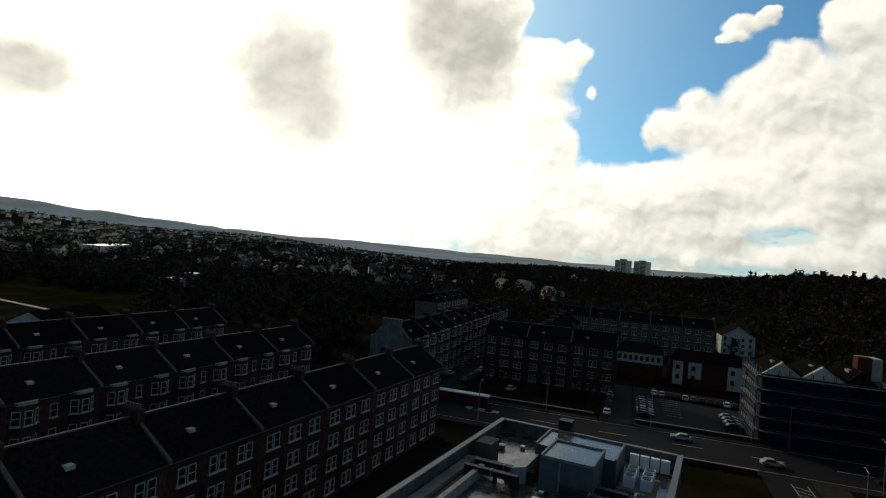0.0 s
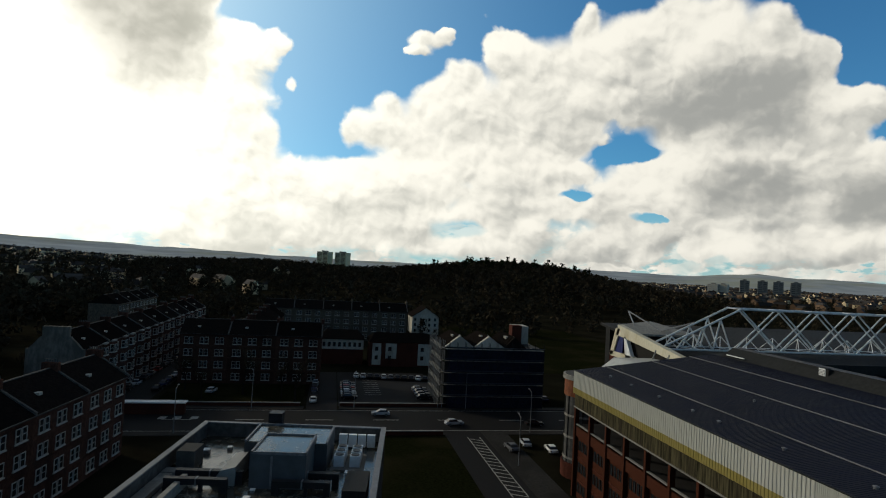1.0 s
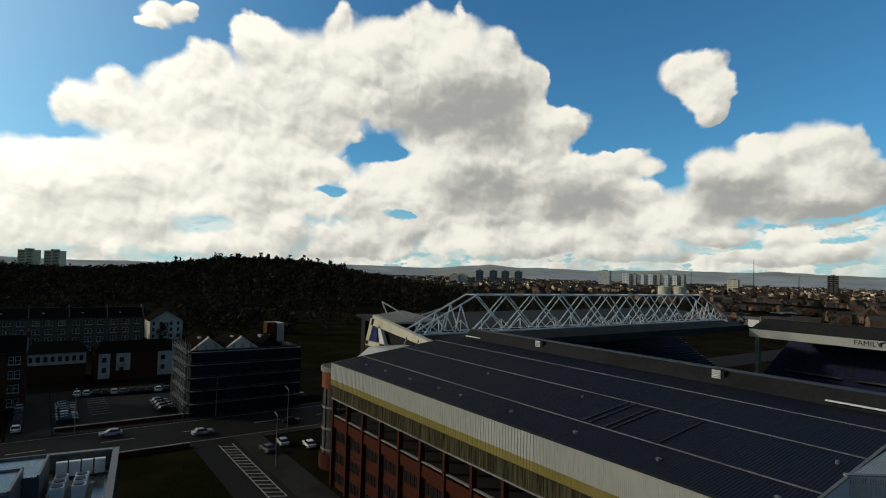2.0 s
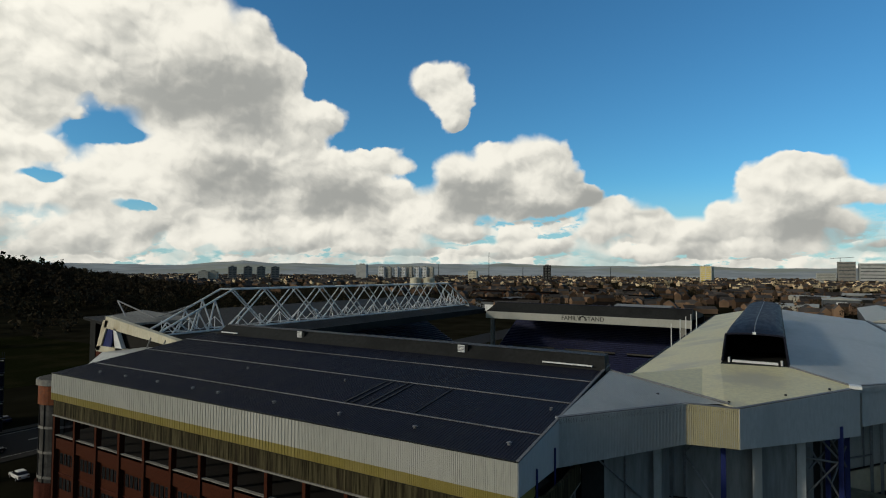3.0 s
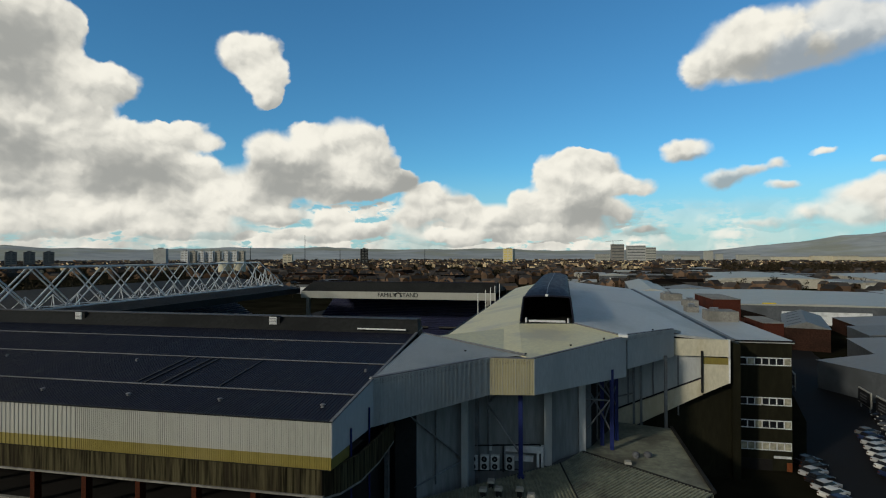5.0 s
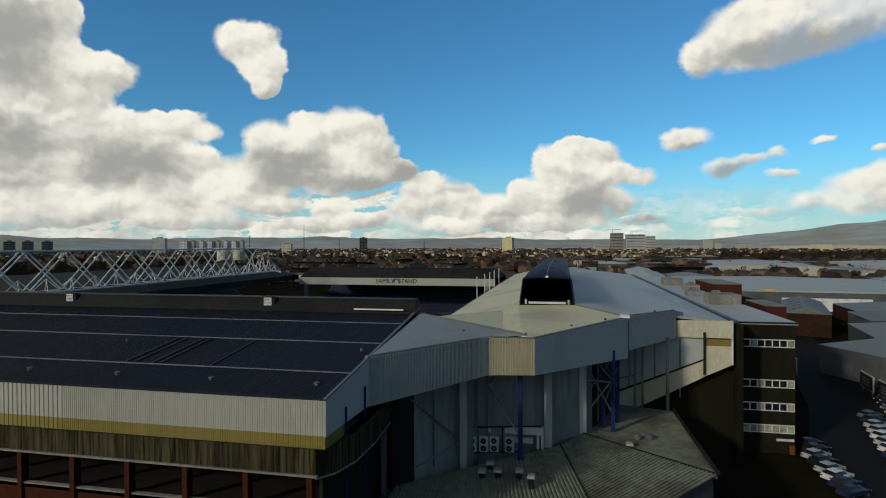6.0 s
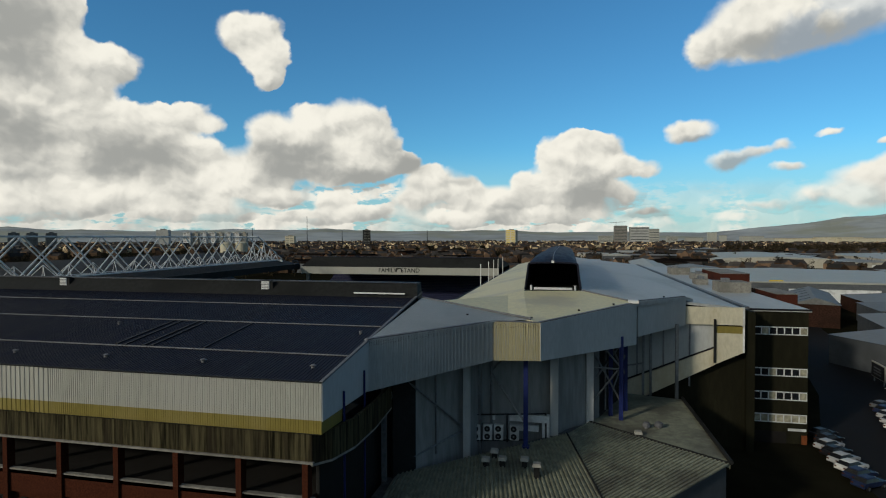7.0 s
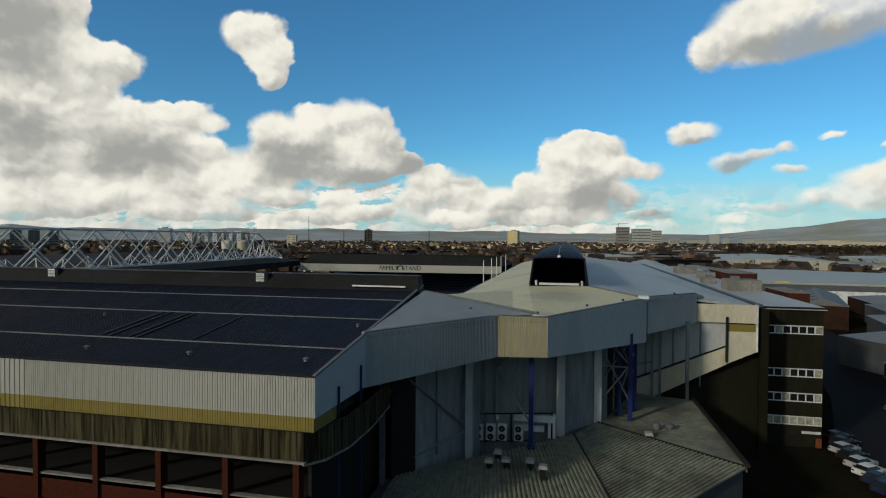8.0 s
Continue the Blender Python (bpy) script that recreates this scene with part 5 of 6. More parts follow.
def tenement(wall_mat, bays, label, width=12.8, depth=11.0, floors=4, roof_up=3.6):
    """One tenement house at the origin: its front faces +y, it spans x from 0 to its width."""
    top = floors * 3.3 + 0.4
    t = thing("tenement", label, "house", "tenement rows")
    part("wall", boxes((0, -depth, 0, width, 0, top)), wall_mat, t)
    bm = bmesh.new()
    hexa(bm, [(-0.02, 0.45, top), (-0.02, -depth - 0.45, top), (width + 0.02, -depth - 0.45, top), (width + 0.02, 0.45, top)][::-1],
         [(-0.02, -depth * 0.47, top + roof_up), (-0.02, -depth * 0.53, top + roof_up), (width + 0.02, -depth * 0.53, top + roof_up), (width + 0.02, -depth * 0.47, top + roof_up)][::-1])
    roof = part("roof", bm, "slate", t, "slate roof with backlit shade in its near-black colour")
    part("ridge", boxes((0, -depth * 0.5 - 0.15, top + roof_up, width, -depth * 0.5 + 0.15, top + roof_up + 0.14)), "dark_concrete", roof)
    part("gutter", boxes((0, 0.42, top - 0.1, width, 0.58, top + 0.06)), "black", t)
    part("cornice", boxes((0, 0.0, top - 0.5, width, 0.25, top - 0.12)), wall_mat, t)
    st = part("chimney", boxes((-0.4, -depth * 0.5 - 1.2, top + 1.6, 0.4, -depth * 0.5 + 1.2, top + roof_up + 0.9)), wall_mat, t, "stone chimney stack, darkened as backlit")
    for k in range(6):
        bm = bmesh.new()
        tube(bm, 0, -depth * 0.5 - 0.95 + k * 0.38, top + roof_up + 0.9, top + roof_up + 1.4, 0.13, 8, 0.1)
        part("chimney_pot", bm, "dark_concrete", st)
    bm = bmesh.new()
    hexa(bm, [(-0.18, 0.4, top), (0.18, 0.4, top), (0.18, -depth * 0.5, top + roof_up), (-0.18, -depth * 0.5, top + roof_up)],
         [(-0.18, 0.4, top + 0.4), (0.18, 0.4, top + 0.4), (0.18, -depth * 0.5, top + roof_up + 0.35), (-0.18, -depth * 0.5, top + roof_up + 0.35)])
    part("skew", bm, "dark_concrete", t)
    sk = part("skylight", boxes((width * 0.62, -2.6, top + 1.55, width * 0.62 + 0.8, -1.9, top + 1.95)), "white_frame", roof)
    spots = []
    for f in range(floors):
        z = 0.95 + f * 3.3
        if bays:
            for c in (2.7, width - 2.7):
                spots += [(c, 0.92, z, 0), (c - 1.22, 0.5, z, 40), (c + 1.22, 0.5, z, -40)]
            spots.append((width / 2, 0.02, z, 0))
        else:
            for c in (1.7, 2.95, 5.75, 7.0, 9.8, 11.05):
                spots.append((c, 0.02, z, 0))
    if bays:
        for c in (2.7, width - 2.7):
            bm = bmesh.new()
            ring = [(c - 1.75, 0), (c - 0.72, 0.88), (c + 0.72, 0.88), (c + 1.75, 0)]
            hexa(bm, [(x, y, 0) for x, y in ring[::-1]], [(x, y, top - 0.2) for x, y in ring[::-1]])
            b = part("bay", bm, wall_mat, t)
            bm = bmesh.new()
            hexa(bm, [(x + (0.1 if x > c else -0.1), y + 0.08, top - 0.2) for x, y in ring[::-1]], [(x, y, top + 0.15) for x, y in ring[::-1]])
            part("bay_cap", bm, "concrete", b)
    else:
        for f in range(1, floors):
            part("string_course", boxes((0, 0, f * 3.3 + 0.35, width, 0.1, f * 3.3 + 0.55)), wall_mat, t)
    for x, y, z, a in spots:
        w = part("window", SASH, None, t)
        w.location, w.rotation_euler = (x, y, z), (0, 0, radians(a))
        part("pane", PANE, None, w)
    return t


ten_red = tenement("sandstone_red", False, "red sandstone tenement house with slate roof, darkened as backlit")
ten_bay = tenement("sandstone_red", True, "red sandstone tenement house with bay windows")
ten_blond = tenement("sandstone_blond", False, "blond sandstone tenement house with slate roof, darkened as backlit")


def row(kind, x, y, heading, count, width=12.8, first=False):
    """Copies of a house side by side from (x, y); heading 0: fronts face +y and the row runs to +x."""
    m0 = pose(x, y, 0, 0, 0, heading)
    for i in range(count):
        m = m0 @ Matrix.Translation((i * width, 0, 0))
        if first and i == 0:
            kind.matrix_basis = m
        else:
            copy_thing(kind, m)


row(ten_red, -108.5, -35.4, -6, 7, first=True)          # the row nearest to the road corner
row(ten_bay, -112.5, -67.5, -3.5, 7, first=True)
row(ten_bay, -123.0, -100.0, -3, 6)
row(ten_bay, -251.0, -52.8, 0, 9)                   # far side of the side street
row(ten_red, -167.6, -3.0, -90, 3)                  # block facing the road
row(ten_bay, -180.5, -30.0, 180, 4)
row(ten_blond, -262.0, 34.0, -90, 5)
row(ten_blond, -300.0, -85.0, 0, 4)

end = thing("gable_end", "pale rendered tenement gable with shouldered chimney head", "building", at=(-135.3, -58, 0))
bm = bmesh.new()
hexa(bm, [(-135.7, -63.9, 0), (-134.9, -63.9, 0), (-134.9, -52.6, 0), (-135.7, -52.6, 0)], [(-135.7, -63.9, 13.8), (-134.9, -63.9, 13.8), (-134.9, -52.6, 13.8), (-135.7, -52.6, 13.8)])
part("wall", bm, "gable", end, "weathered pale render with its side's shade in the grey")
bm = bmesh.new()
hexa(bm, [(-135.7, -63.4, 13.8), (-134.9, -63.4, 13.8), (-134.9, -53.0, 13.8), (-135.7, -53.0, 13.8)], [(-135.7, -61.2, 16.4), (-134.9, -61.2, 16.4), (-134.9, -55.4, 16.4), (-135.7, -55.4, 16.4)])
part("gable", bm, "gable", end)
part("chimney_head", boxes((-135.75, -60.9, 16.4, -134.85, -55.7, 18.6)), "gable", end)

# ---- flat-roofed office with plant, just below the flight path ----
flat = thing("flat_roof_office", "tall office block with a wet cluttered flat roof", "building")
flat.matrix_basis = pose(-57.3, -11.9, 0, 0, 0, -7.6)
L, W, H = 27.0, 17.0, 18.8
part("wall", boxes((0, 0, 0, L, W, H - 0.2)), "dark_grey", flat)
deck = part("roof_deck", boxes((0.3, 0.3, H - 0.2, L - 0.3, W - 0.3, H)), "roof_felt", flat, "wet patchy bitumen roof")
for r in ((0, 0, H - 0.6, L, 0.35, 20.0), (0, W - 0.35, H - 0.6, L, W, 20.0), (0, 0.35, H - 0.6, 0.35, W - 0.35, 20.0)):
    p = part("parapet", boxes(r), "dark_concrete", flat, "dark roof parapet")
    x0, y0, z0, x1, y1, z1 = r
    part("coping", boxes((x0 - 0.06, y0 - 0.06, 20.0, x1 + 0.06, y1 + 0.06, 20.1)), "strip", p, "pale metal coping")
ph = part("plant_room", boxes((3.6, 6.0, H, 8.4, 12.6, 20.9)), "shed_wall", flat, "blue-grey plant room")
part("roof", boxes((3.7, 6.1, 20.9, 8.3, 12.5, 20.97)), "roof_felt", ph)
part("kerb", boxes((3.6, 6.0, 20.9, 3.75, 12.6, 21.12), (3.6, 6.0, 20.9, 8.4, 6.15, 21.12), (3.6, 12.45, 20.9, 8.4, 12.6, 21.12)), "strip", ph)
ph2 = part("plant_room", boxes((7.6, 7.5, H, 12.3, 11.6, 21.3)), "shed_wall", flat, "blue-grey plant room")
part("roof", boxes((7.7, 7.6, 21.3, 12.2, 11.5, 21.37)), "roof_felt", ph2)
part("kerb", boxes((7.6, 7.5, 21.3, 7.75, 11.6, 21.5), (7.6, 7.5, 21.3, 12.3, 7.65, 21.5), (7.6, 11.45, 21.3, 12.3, 11.6, 21.5), (12.15, 7.5, 21.3, 12.3, 11.6, 21.5)), "strip", ph2)
part("door", boxes((12.3, 9.0, H, 12.36, 9.15, 21.2)), "strip", ph2)
part("chimney", boxes((2.2, 6.6, H, 3.3, 7.8, 21.9)), "black", flat, "black flue box")
bm = bmesh.new()
hexa(bm, [(8.0, 4.6, H), (12.0, 4.6, H), (12.0, 6.4, H), (8.0, 6.4, H)], [(8.0, 5.3, 19.9), (12.0, 5.3, 19.9), (12.0, 6.4, 20.2), (8.0, 6.4, 20.2)])
part("skylight", bm, "shed_roof", flat, "sloping blue-grey skylight")
part("hatch", boxes((6.8, 4.9, H, 7.9, 6.2, 19.5)), "white_paint", flat)
part("step_box", boxes((7.2, 1.0, H, 9.2, 2.4, 20.3)), "dark_concrete", flat)
part("walkway", boxes((9.4, 0.4, H, 10.4, 5.0, 19.1)), "concrete", flat)
part("low_wall", boxes((12.0, 2.6, H, 26.0, 3.0, 19.6)), "concrete", flat)
part("light_well", boxes((10.8, 0.5, H - 0.05, 26.0, 1.4, H + 0.35)), "concrete", flat)
part("light_well", boxes((10.8, 1.5, H - 0.05, 26.0, 2.5, H + 0.06)), "black", flat)
for i in range(4):
    v = 12.9 + i * 0.85
    ac = thing("condenser_unit", "white condenser unit on a flat roof", "air conditioner", "condensers on the flat roof")
    ac.matrix_basis = flat.matrix_basis @ Matrix.Translation((2.4, v, H))
    part("casing", boxes((-0.2, 0, 0.15, 0.2, 0.72, 1.25)), "white_paint", ac)
    part("feet", boxes((-0.22, 0.05, 0, 0.22, 0.15, 0.15), (-0.22, 0.57, 0, 0.22, 0.67, 0.15)), "black", ac)
for i in range(6):
    ac = thing("condenser_unit", "pale condenser with top fan on a flat roof", "air conditioner", "condensers on the flat roof")
    ac.matrix_basis = flat.matrix_basis @ Matrix.Translation((4.6 + (i % 3) * 1.1, 13.1 + (i // 3) * 1.3, H))
    part("casing", boxes((0, 0, 0.1, 0.85, 0.85, 1.0)), "white_paint", ac)
    bm = bmesh.new()
    tube(bm, 0.42, 0.42, 1.0, 1.05, 0.34, 14)
    part("fan_grille", bm, "black", ac)
part("plinth", boxes((4.4, 12.9, H, 8.3, 15.6, H + 0.12)), "concrete", flat)
for u, v0, v1 in ((11.6, 2.0, 6.9), (13.2, 1.8, 6.2), (11.4, 9.2, 14.0), (13.2, 9.4, 13.6)):
    d = thing("roof_duct", "black bent duct raised over the flat roof", "duct", "ducts on the flat roof")
    d.matrix_basis = flat.matrix_basis @ Matrix.Translation((u, v0, H))
    n = v1 - v0
    part("run", boxes((-0.25, 0, 0.55, 0.25, n, 1.0)), "black", d)
    part("drop", boxes((-0.25, 0, 0, 0.25, 0.5, 0.55)), "black", d)
    part("drop", boxes((-0.25, n - 0.5, 0, 0.25, n, 0.55)), "black", d)
    part("strap", boxes((-0.28, n * 0.5, 0.5, 0.28, n * 0.5 + 0.1, 1.04)), "dull_steel", d)
    part("leg", boxes((-0.15, n * 0.55, 0, 0.15, n * 0.55 + 0.25, 0.55)), "black", d)
for u, v, s in ((14.6, 8.0, 0.4), (10.6, 12.6, 0.35), (14.2, 15.2, 0.5), (9.6, 14.6, 0.6), (13.0, 8.0, 0.3), (5.2, 2.0, 0.5), (4.0, 3.6, 0.35), (15.5, 12, 0.4)):
    d = thing("roof_fan", "small square roof fan on the wet felt", "ventilator", "small roof fans")
    d.matrix_basis = flat.matrix_basis @ Matrix.Translation((u, v, H))
    part("base", boxes((-s / 2, -s / 2, 0, s / 2, s / 2, s * 0.6)), "dull_steel", d)
    part("cap", boxes((-s * 0.6, -s * 0.6, s * 0.6, s * 0.6, s * 0.6, s * 0.8)), "white_paint", d)
part("tank", boxes((11.0, 14.6, H, 15.0, 16.3, 19.9)), "dark_grey", flat, "dark water tank")

# ---- pale low flats, gabled house, scaffolded block ----
pale = thing("modern_flats", "low modern flats with pale rendered panels and dark roof", "building", at=(-203, 24, 0))
part("wall", boxes((-209, 13.0, 0, -198, 36, 8.4)), "brick_red", pale)
bm = bmesh.new()
hexa(bm, [(-209.5, 12.5, 8.4), (-197.5, 12.5, 8.4), (-197.5, 36.5, 8.4), (-209.5, 36.5, 8.4)], [(-204, 15, 11.2), (-203, 15, 11.2), (-203, 34, 11.2), (-204, 34, 11.2)])
part("roof", bm, "slate", pale)
for y0, y1, z0 in ((14.0, 17.0, 0.6), (18.6, 22.4, 2.8), (30.0, 34.8, 0.6)):
    pn = part("render_panel", boxes((-198.0, y0, z0, -197.75, y1, 8.0)), "render_pale", pale, "pale rendered panel")
    for z in (5.4, 2.4):
        part("window", boxes((-197.78, y0 + 0.9, z, -197.7, y0 + 2.0, z + 1.4)), "glass", pn)
pale2 = thing("modern_flats", "low modern flats with pale rendered upper floor", "building", at=(-203, 4, 0))
part("wall", boxes((-212, -4, 0, -201, 11, 5.2)), "brick_red", pale2)
part("upper_wall", boxes((-212, -4, 5.2, -200.9, 11, 8.6)), "render_pale", pale2, "pale rendered upper floor")
bm = bmesh.new()
hexa(bm, [(-212.5, -4.5, 8.6), (-200.4, -4.5, 8.6), (-200.4, 11.5, 8.6), (-212.5, 11.5, 8.6)], [(-207, -2, 11.4), (-206, -2, 11.4), (-206, 9, 11.4), (-207, 9, 11.4)])
part("roof", bm, "slate", pale2)
for y in np.arange(-3, 10, 1.75):
    part("window", boxes((-200.92, y, 6.1, -200.8, y + 0.9, 7.6)), "glass", pale2)
gh = thing("gabled_house", "pale rendered house with steep dark roof", "house", at=(-300, 48, 0))
bm = bmesh.new()
hexa(bm, [(-310, 41, 0), (-293, 41, 0), (-293, 55, 0), (-310, 55, 0)], [(-310, 41, 9), (-293, 41, 9), (-293, 55, 9), (-310, 55, 9)])
hexa(bm, [(-310, 41, 9), (-293, 41, 9), (-293, 55, 9), (-310, 55, 9)], [(-310, 47.9, 13.5), (-293, 47.9, 13.5), (-293, 48.1, 13.5), (-310, 48.1, 13.5)])
part("wall", bm, "render_pale", gh)
for s in (-1, 1):
    bm = bmesh.new()
    slab(bm, [(-311, 48, 13.8), (-292.4, 48, 13.8), (-292.4, 48 + s * 7.6, 8.9), (-311, 48 + s * 7.6, 8.9)][::(-1 if s > 0 else 1)], 0.25)
    part("roof", bm, "slate", gh)
for y in (42.5, 45.5, 50, 53):
    for z in (1, 4, 6.8):
        part("window", boxes((-293.02, y - 0.5, z, -292.9, y + 0.5, z + 1.5)), "glass", gh)

scaf = thing("scaffolded_block", "new flats wrapped in scaffolding and dark netting", "building", at=(-150, 42, 0))
SX0, SX1, SY0, SY1 = -158.0, -142.2, 28.4, 54.0
part("wall", boxes((SX0, SY0, 0, SX1, SY1, 15.5)), "dark_grey", scaf)
for y0, y1, s in ((28.4, 36, 1), (36, 44, 1), (44, 50, 0)):
    bm = bmesh.new()
    m = (y0 + y1) / 2
    hexa(bm, [(SX0, y0, 15.5), (SX1, y0, 15.5), (SX1, y1, 15.5), (SX0, y1, 15.5)], [(SX0 + 3, m - 0.1, 18.2), (SX1 - 0.5, m - 0.1, 18.2), (SX1 - 0.5, m + 0.1, 18.2), (SX0 + 3, m + 0.1, 18.2)])
    rf = part("roof", bm, "render_pale" if s else "slate", scaf, "half-built pale gable roof" if s else "")
    bm = bmesh.new()
    slab(bm, [(SX0, y0 - 0.1, 15.6), (SX1 - 1, y0 - 0.1, 15.6), (SX1 - 2, m, 18.35), (SX0 + 2, m, 18.35)], 0.2)
    part("slate_cover", bm, "slate", rf)
    part("dormer", boxes((SX1 - 7, m - 1.2, 16.2, SX1 - 4.5, m + 1.2, 17.9)), "concrete", rf)
part("stair_core", boxes((SX0 + 2, 49.5, 15.5, SX0 + 7, 53.5, 20.4)), "render_pale", scaf, "pale stair core")
part("stair_cap", boxes((SX0 + 7.1, 47.8, 15.5, SX0 + 10, 50.5, 20.8)), "brick_red", scaf)
for k in range(5):
    z = 3.0 + k * 3.0
    lift = part("scaffold_deck", boxes((SX1 + 0.2, SY0 - 1.2, z, SX1 + 1.3, SY1 + 0.6, z + 0.12), (SX0, SY0 - 1.3, z, SX1 + 1.3, SY0 - 0.2, z + 0.12)), "concrete", scaf, "scaffold boards")
    if k < 5:
        part("netting", boxes((SX1 + 1.32, SY0 + 0.5, z - 2.7, SX1 + 1.38, SY1 + 0.6, z - 0.15)), "net", lift, "dark blue debris netting")
for y in np.arange(SY0 - 1.2, SY1 + 1, 2.1):
    bm = bmesh.new()
    for x in (SX1 + 0.3, SX1 + 1.42):
        strut(bm, (x, y, 0), (x, y, 16.8), 0.06, 4)
    part("standard", bm, "dark_grey", scaf)
for i, x in enumerate(np.arange(SX0, SX1 + 1, 2.0)):
    bm = bmesh.new()
    for y in (SY0 - 0.3, SY0 - 1.35):
        strut(bm, (x, y, 0), (x, y, 17.0), 0.07, 4)
    if i < 8:
        for k in range(5):
            strut(bm, (x, SY0 - 1.4, k * 3.2), (x + 2, SY0 - 1.4, k * 3.2 + 3.2), 0.06, 4)
    part("standard", bm, "dull_steel", scaf)
for k in range(16):
    bm = bmesh.new()
    z = 1.0 + k * 1.0
    strut(bm, (SX0, SY0 - 1.38, z), (SX1 + 1.3, SY0 - 1.38, z), 0.05, 4)
    if k % 3 == 2:
        strut(bm, (SX1 + 1.46, SY0 - 1.2, z + 0.6), (SX1 + 1.46, SY1 + 0.6, z + 0.6), 0.06, 4)
    part("ledger", bm, "shed_wall", scaf)

# ---- street lamps, cars ----


def street_lamp(x, y, reach, h=9.0):
    s = thing("street_lamp", "slim grey street lamp at the roadside", "street lamp", "street lamps", at=(x, y, 0))
    bm = bmesh.new()
    tube(bm, x, y, 0, h, 0.11, 8, 0.06)
    part("pole", bm, "dull_steel", s)
    bm = bmesh.new()
    strut(bm, (x, y, h - 0.05), (x + reach, y, h + 0.35), 0.05, 6)
    part("arm", bm, "dull_steel", s)
    part("head", boxes((x + reach - 0.3, y - 0.14, h + 0.28, x + reach + 0.3, y + 0.14, h + 0.44)), "strip", s)


for x, y, r in ((-140.6, -18, 1.6), (-140.6, 6, 1.6), (-140.6, 34, 1.6), (-120.4, 44, -1.6), (-140.6, 62, 1.6), (-120.4, -30, -1.6), (-140.5, -56, 1.6), (-188, -42.6, -1.2), (-100, 34.5, -1.2), (43, 130, -1.2), (43, 170, -1.2)):
    street_lamp(x, y, r)


def car(paint, label, tall=1.0):
    """A parked car at the origin, its length along y."""
    c = thing("car", label, "car", "parked cars")
    bm = bmesh.new()
    side = [(-2.1, 0.35), (2.1, 0.35), (2.12, 0.62), (1.95, 0.82), (0.95, 0.92), (-1.75, 0.98), (-2.08, 0.86), (-2.15, 0.6)]
    hexa(bm, [(-0.84, y, z) for y, z in side], [(0.84, y, z) for y, z in side])
    bmesh.ops.bevel(bm, geom=bm.edges[:], offset=0.06, segments=1, affect="EDGES")
    bmesh.ops.recalc_face_normals(bm, faces=bm.faces[:])
    part("body", bm, paint, c)
    bm = bmesh.new()
    hexa(bm, [(-0.78, -1.75, 0.94), (0.78, -1.75, 0.94), (0.78, 1.0, 0.9), (-0.78, 1.0, 0.9)], [(-0.62, -1.3, 1.38 * tall), (0.62, -1.3, 1.38 * tall), (0.62, 0.25, 1.38 * tall), (-0.62, 0.25, 1.38 * tall)])
    part("cabin_glass", bm, "glass", c, "dark car glazing")
    bm = bmesh.new()
    hexa(bm, [(-0.64, -1.32, 1.36 * tall), (0.64, -1.32, 1.36 * tall), (0.64, 0.28, 1.36 * tall), (-0.64, 0.28, 1.36 * tall)], [(-0.55, -1.15, 1.46 * tall), (0.55, -1.15, 1.46 * tall), (0.55, 0.1, 1.46 * tall), (-0.55, 0.1, 1.46 * tall)])
    part("roof", bm, paint, c)
    for x in (-0.8, 0.8):
        for y in (-1.3, 1.35):
            bm = bmesh.new()
            strut(bm, (x - 0.1, y, 0.32), (x + 0.1, y, 0.32), 0.32, 12)
            w = part("wheel", bm, "tyre", c)
            bm = bmesh.new()
            s = 0.11 if x > 0 else -0.11
            strut(bm, (x, y, 0.32), (x + s, y, 0.32), 0.19, 10)
            part("rim", bm, "dull_steel", w)
    for x in (-0.62, 0.62):
        part("headlight", boxes((x - 0.16, 2.02, 0.6, x + 0.16, 2.12, 0.76)), "white_paint", c)
        part("tail_light", boxes((x - 0.16, -2.15, 0.66, x + 0.16, -2.06, 0.82)), "brick_orange", c)
    return c


KINDS = [car(p, f"{n} parked beside the kerb") for p, n in zip(PAINTS, ("silver hatchback car", "white hatchback car", "black saloon car", "dark blue car", "red hatchback car", "grey family car"))]
rng = random.Random(4)
SPOTS = []
for i in range(8):                                       # rank beside the office block
    SPOTS.append((36.4 - 0.16 * i + (0.9 if i < 2 else 0), 97.0 - i * 2.55, -58, {4: 0, 5: 1, 6: 3}.get(i)))
for i in range(8):
    SPOTS.append((47.5 + i * 0.9, 94 + i * 3.0, -62, {3: 1}.get(i)))
for i in range(9):
    SPOTS.append((55.0 + i * 0.9, 102 + i * 3.2, 118, {1: 1, 4: 0}.get(i)))
for i in range(11):                                      # car park by the scaffolding
    SPOTS.append((-178 + 0.3 * i, 8 + i * 2.1, 85, None))
for i in range(7):
    SPOTS.append((-166.5 + i * 2.7, 5.0, 5, None))
for i in range(4):
    SPOTS.append((-160.5 + i * 3.2, 25.0, 8, None))
for i in range(5):
    SPOTS.append((-147 - i * 5.2, -4.0, 90, None))
for i in range(12):                                      # along the tenement street
    SPOTS.append((-152 - i * 6.2, -50.6, 90, None))
for i in range(10):
    SPOTS.append((-158 - i * 6.0, -43.7, 90, None))
SPOTS += [(-156, -30, 80, 0), (-126.5, 28, 10, 0), (-134.5, 12, 178, 0), (-126, 47, 3, 2), (-135, 66, 182, 5), (-126.5, 70, 4, 1), (-134, 84, 180, 3), (-112, 40, 85, 0), (-108, 44, 85, 1), (-109, 36, 95, 5)]
for i in range(8):
    SPOTS.append((-150 - i * 4.5, 58.5, 90, None))


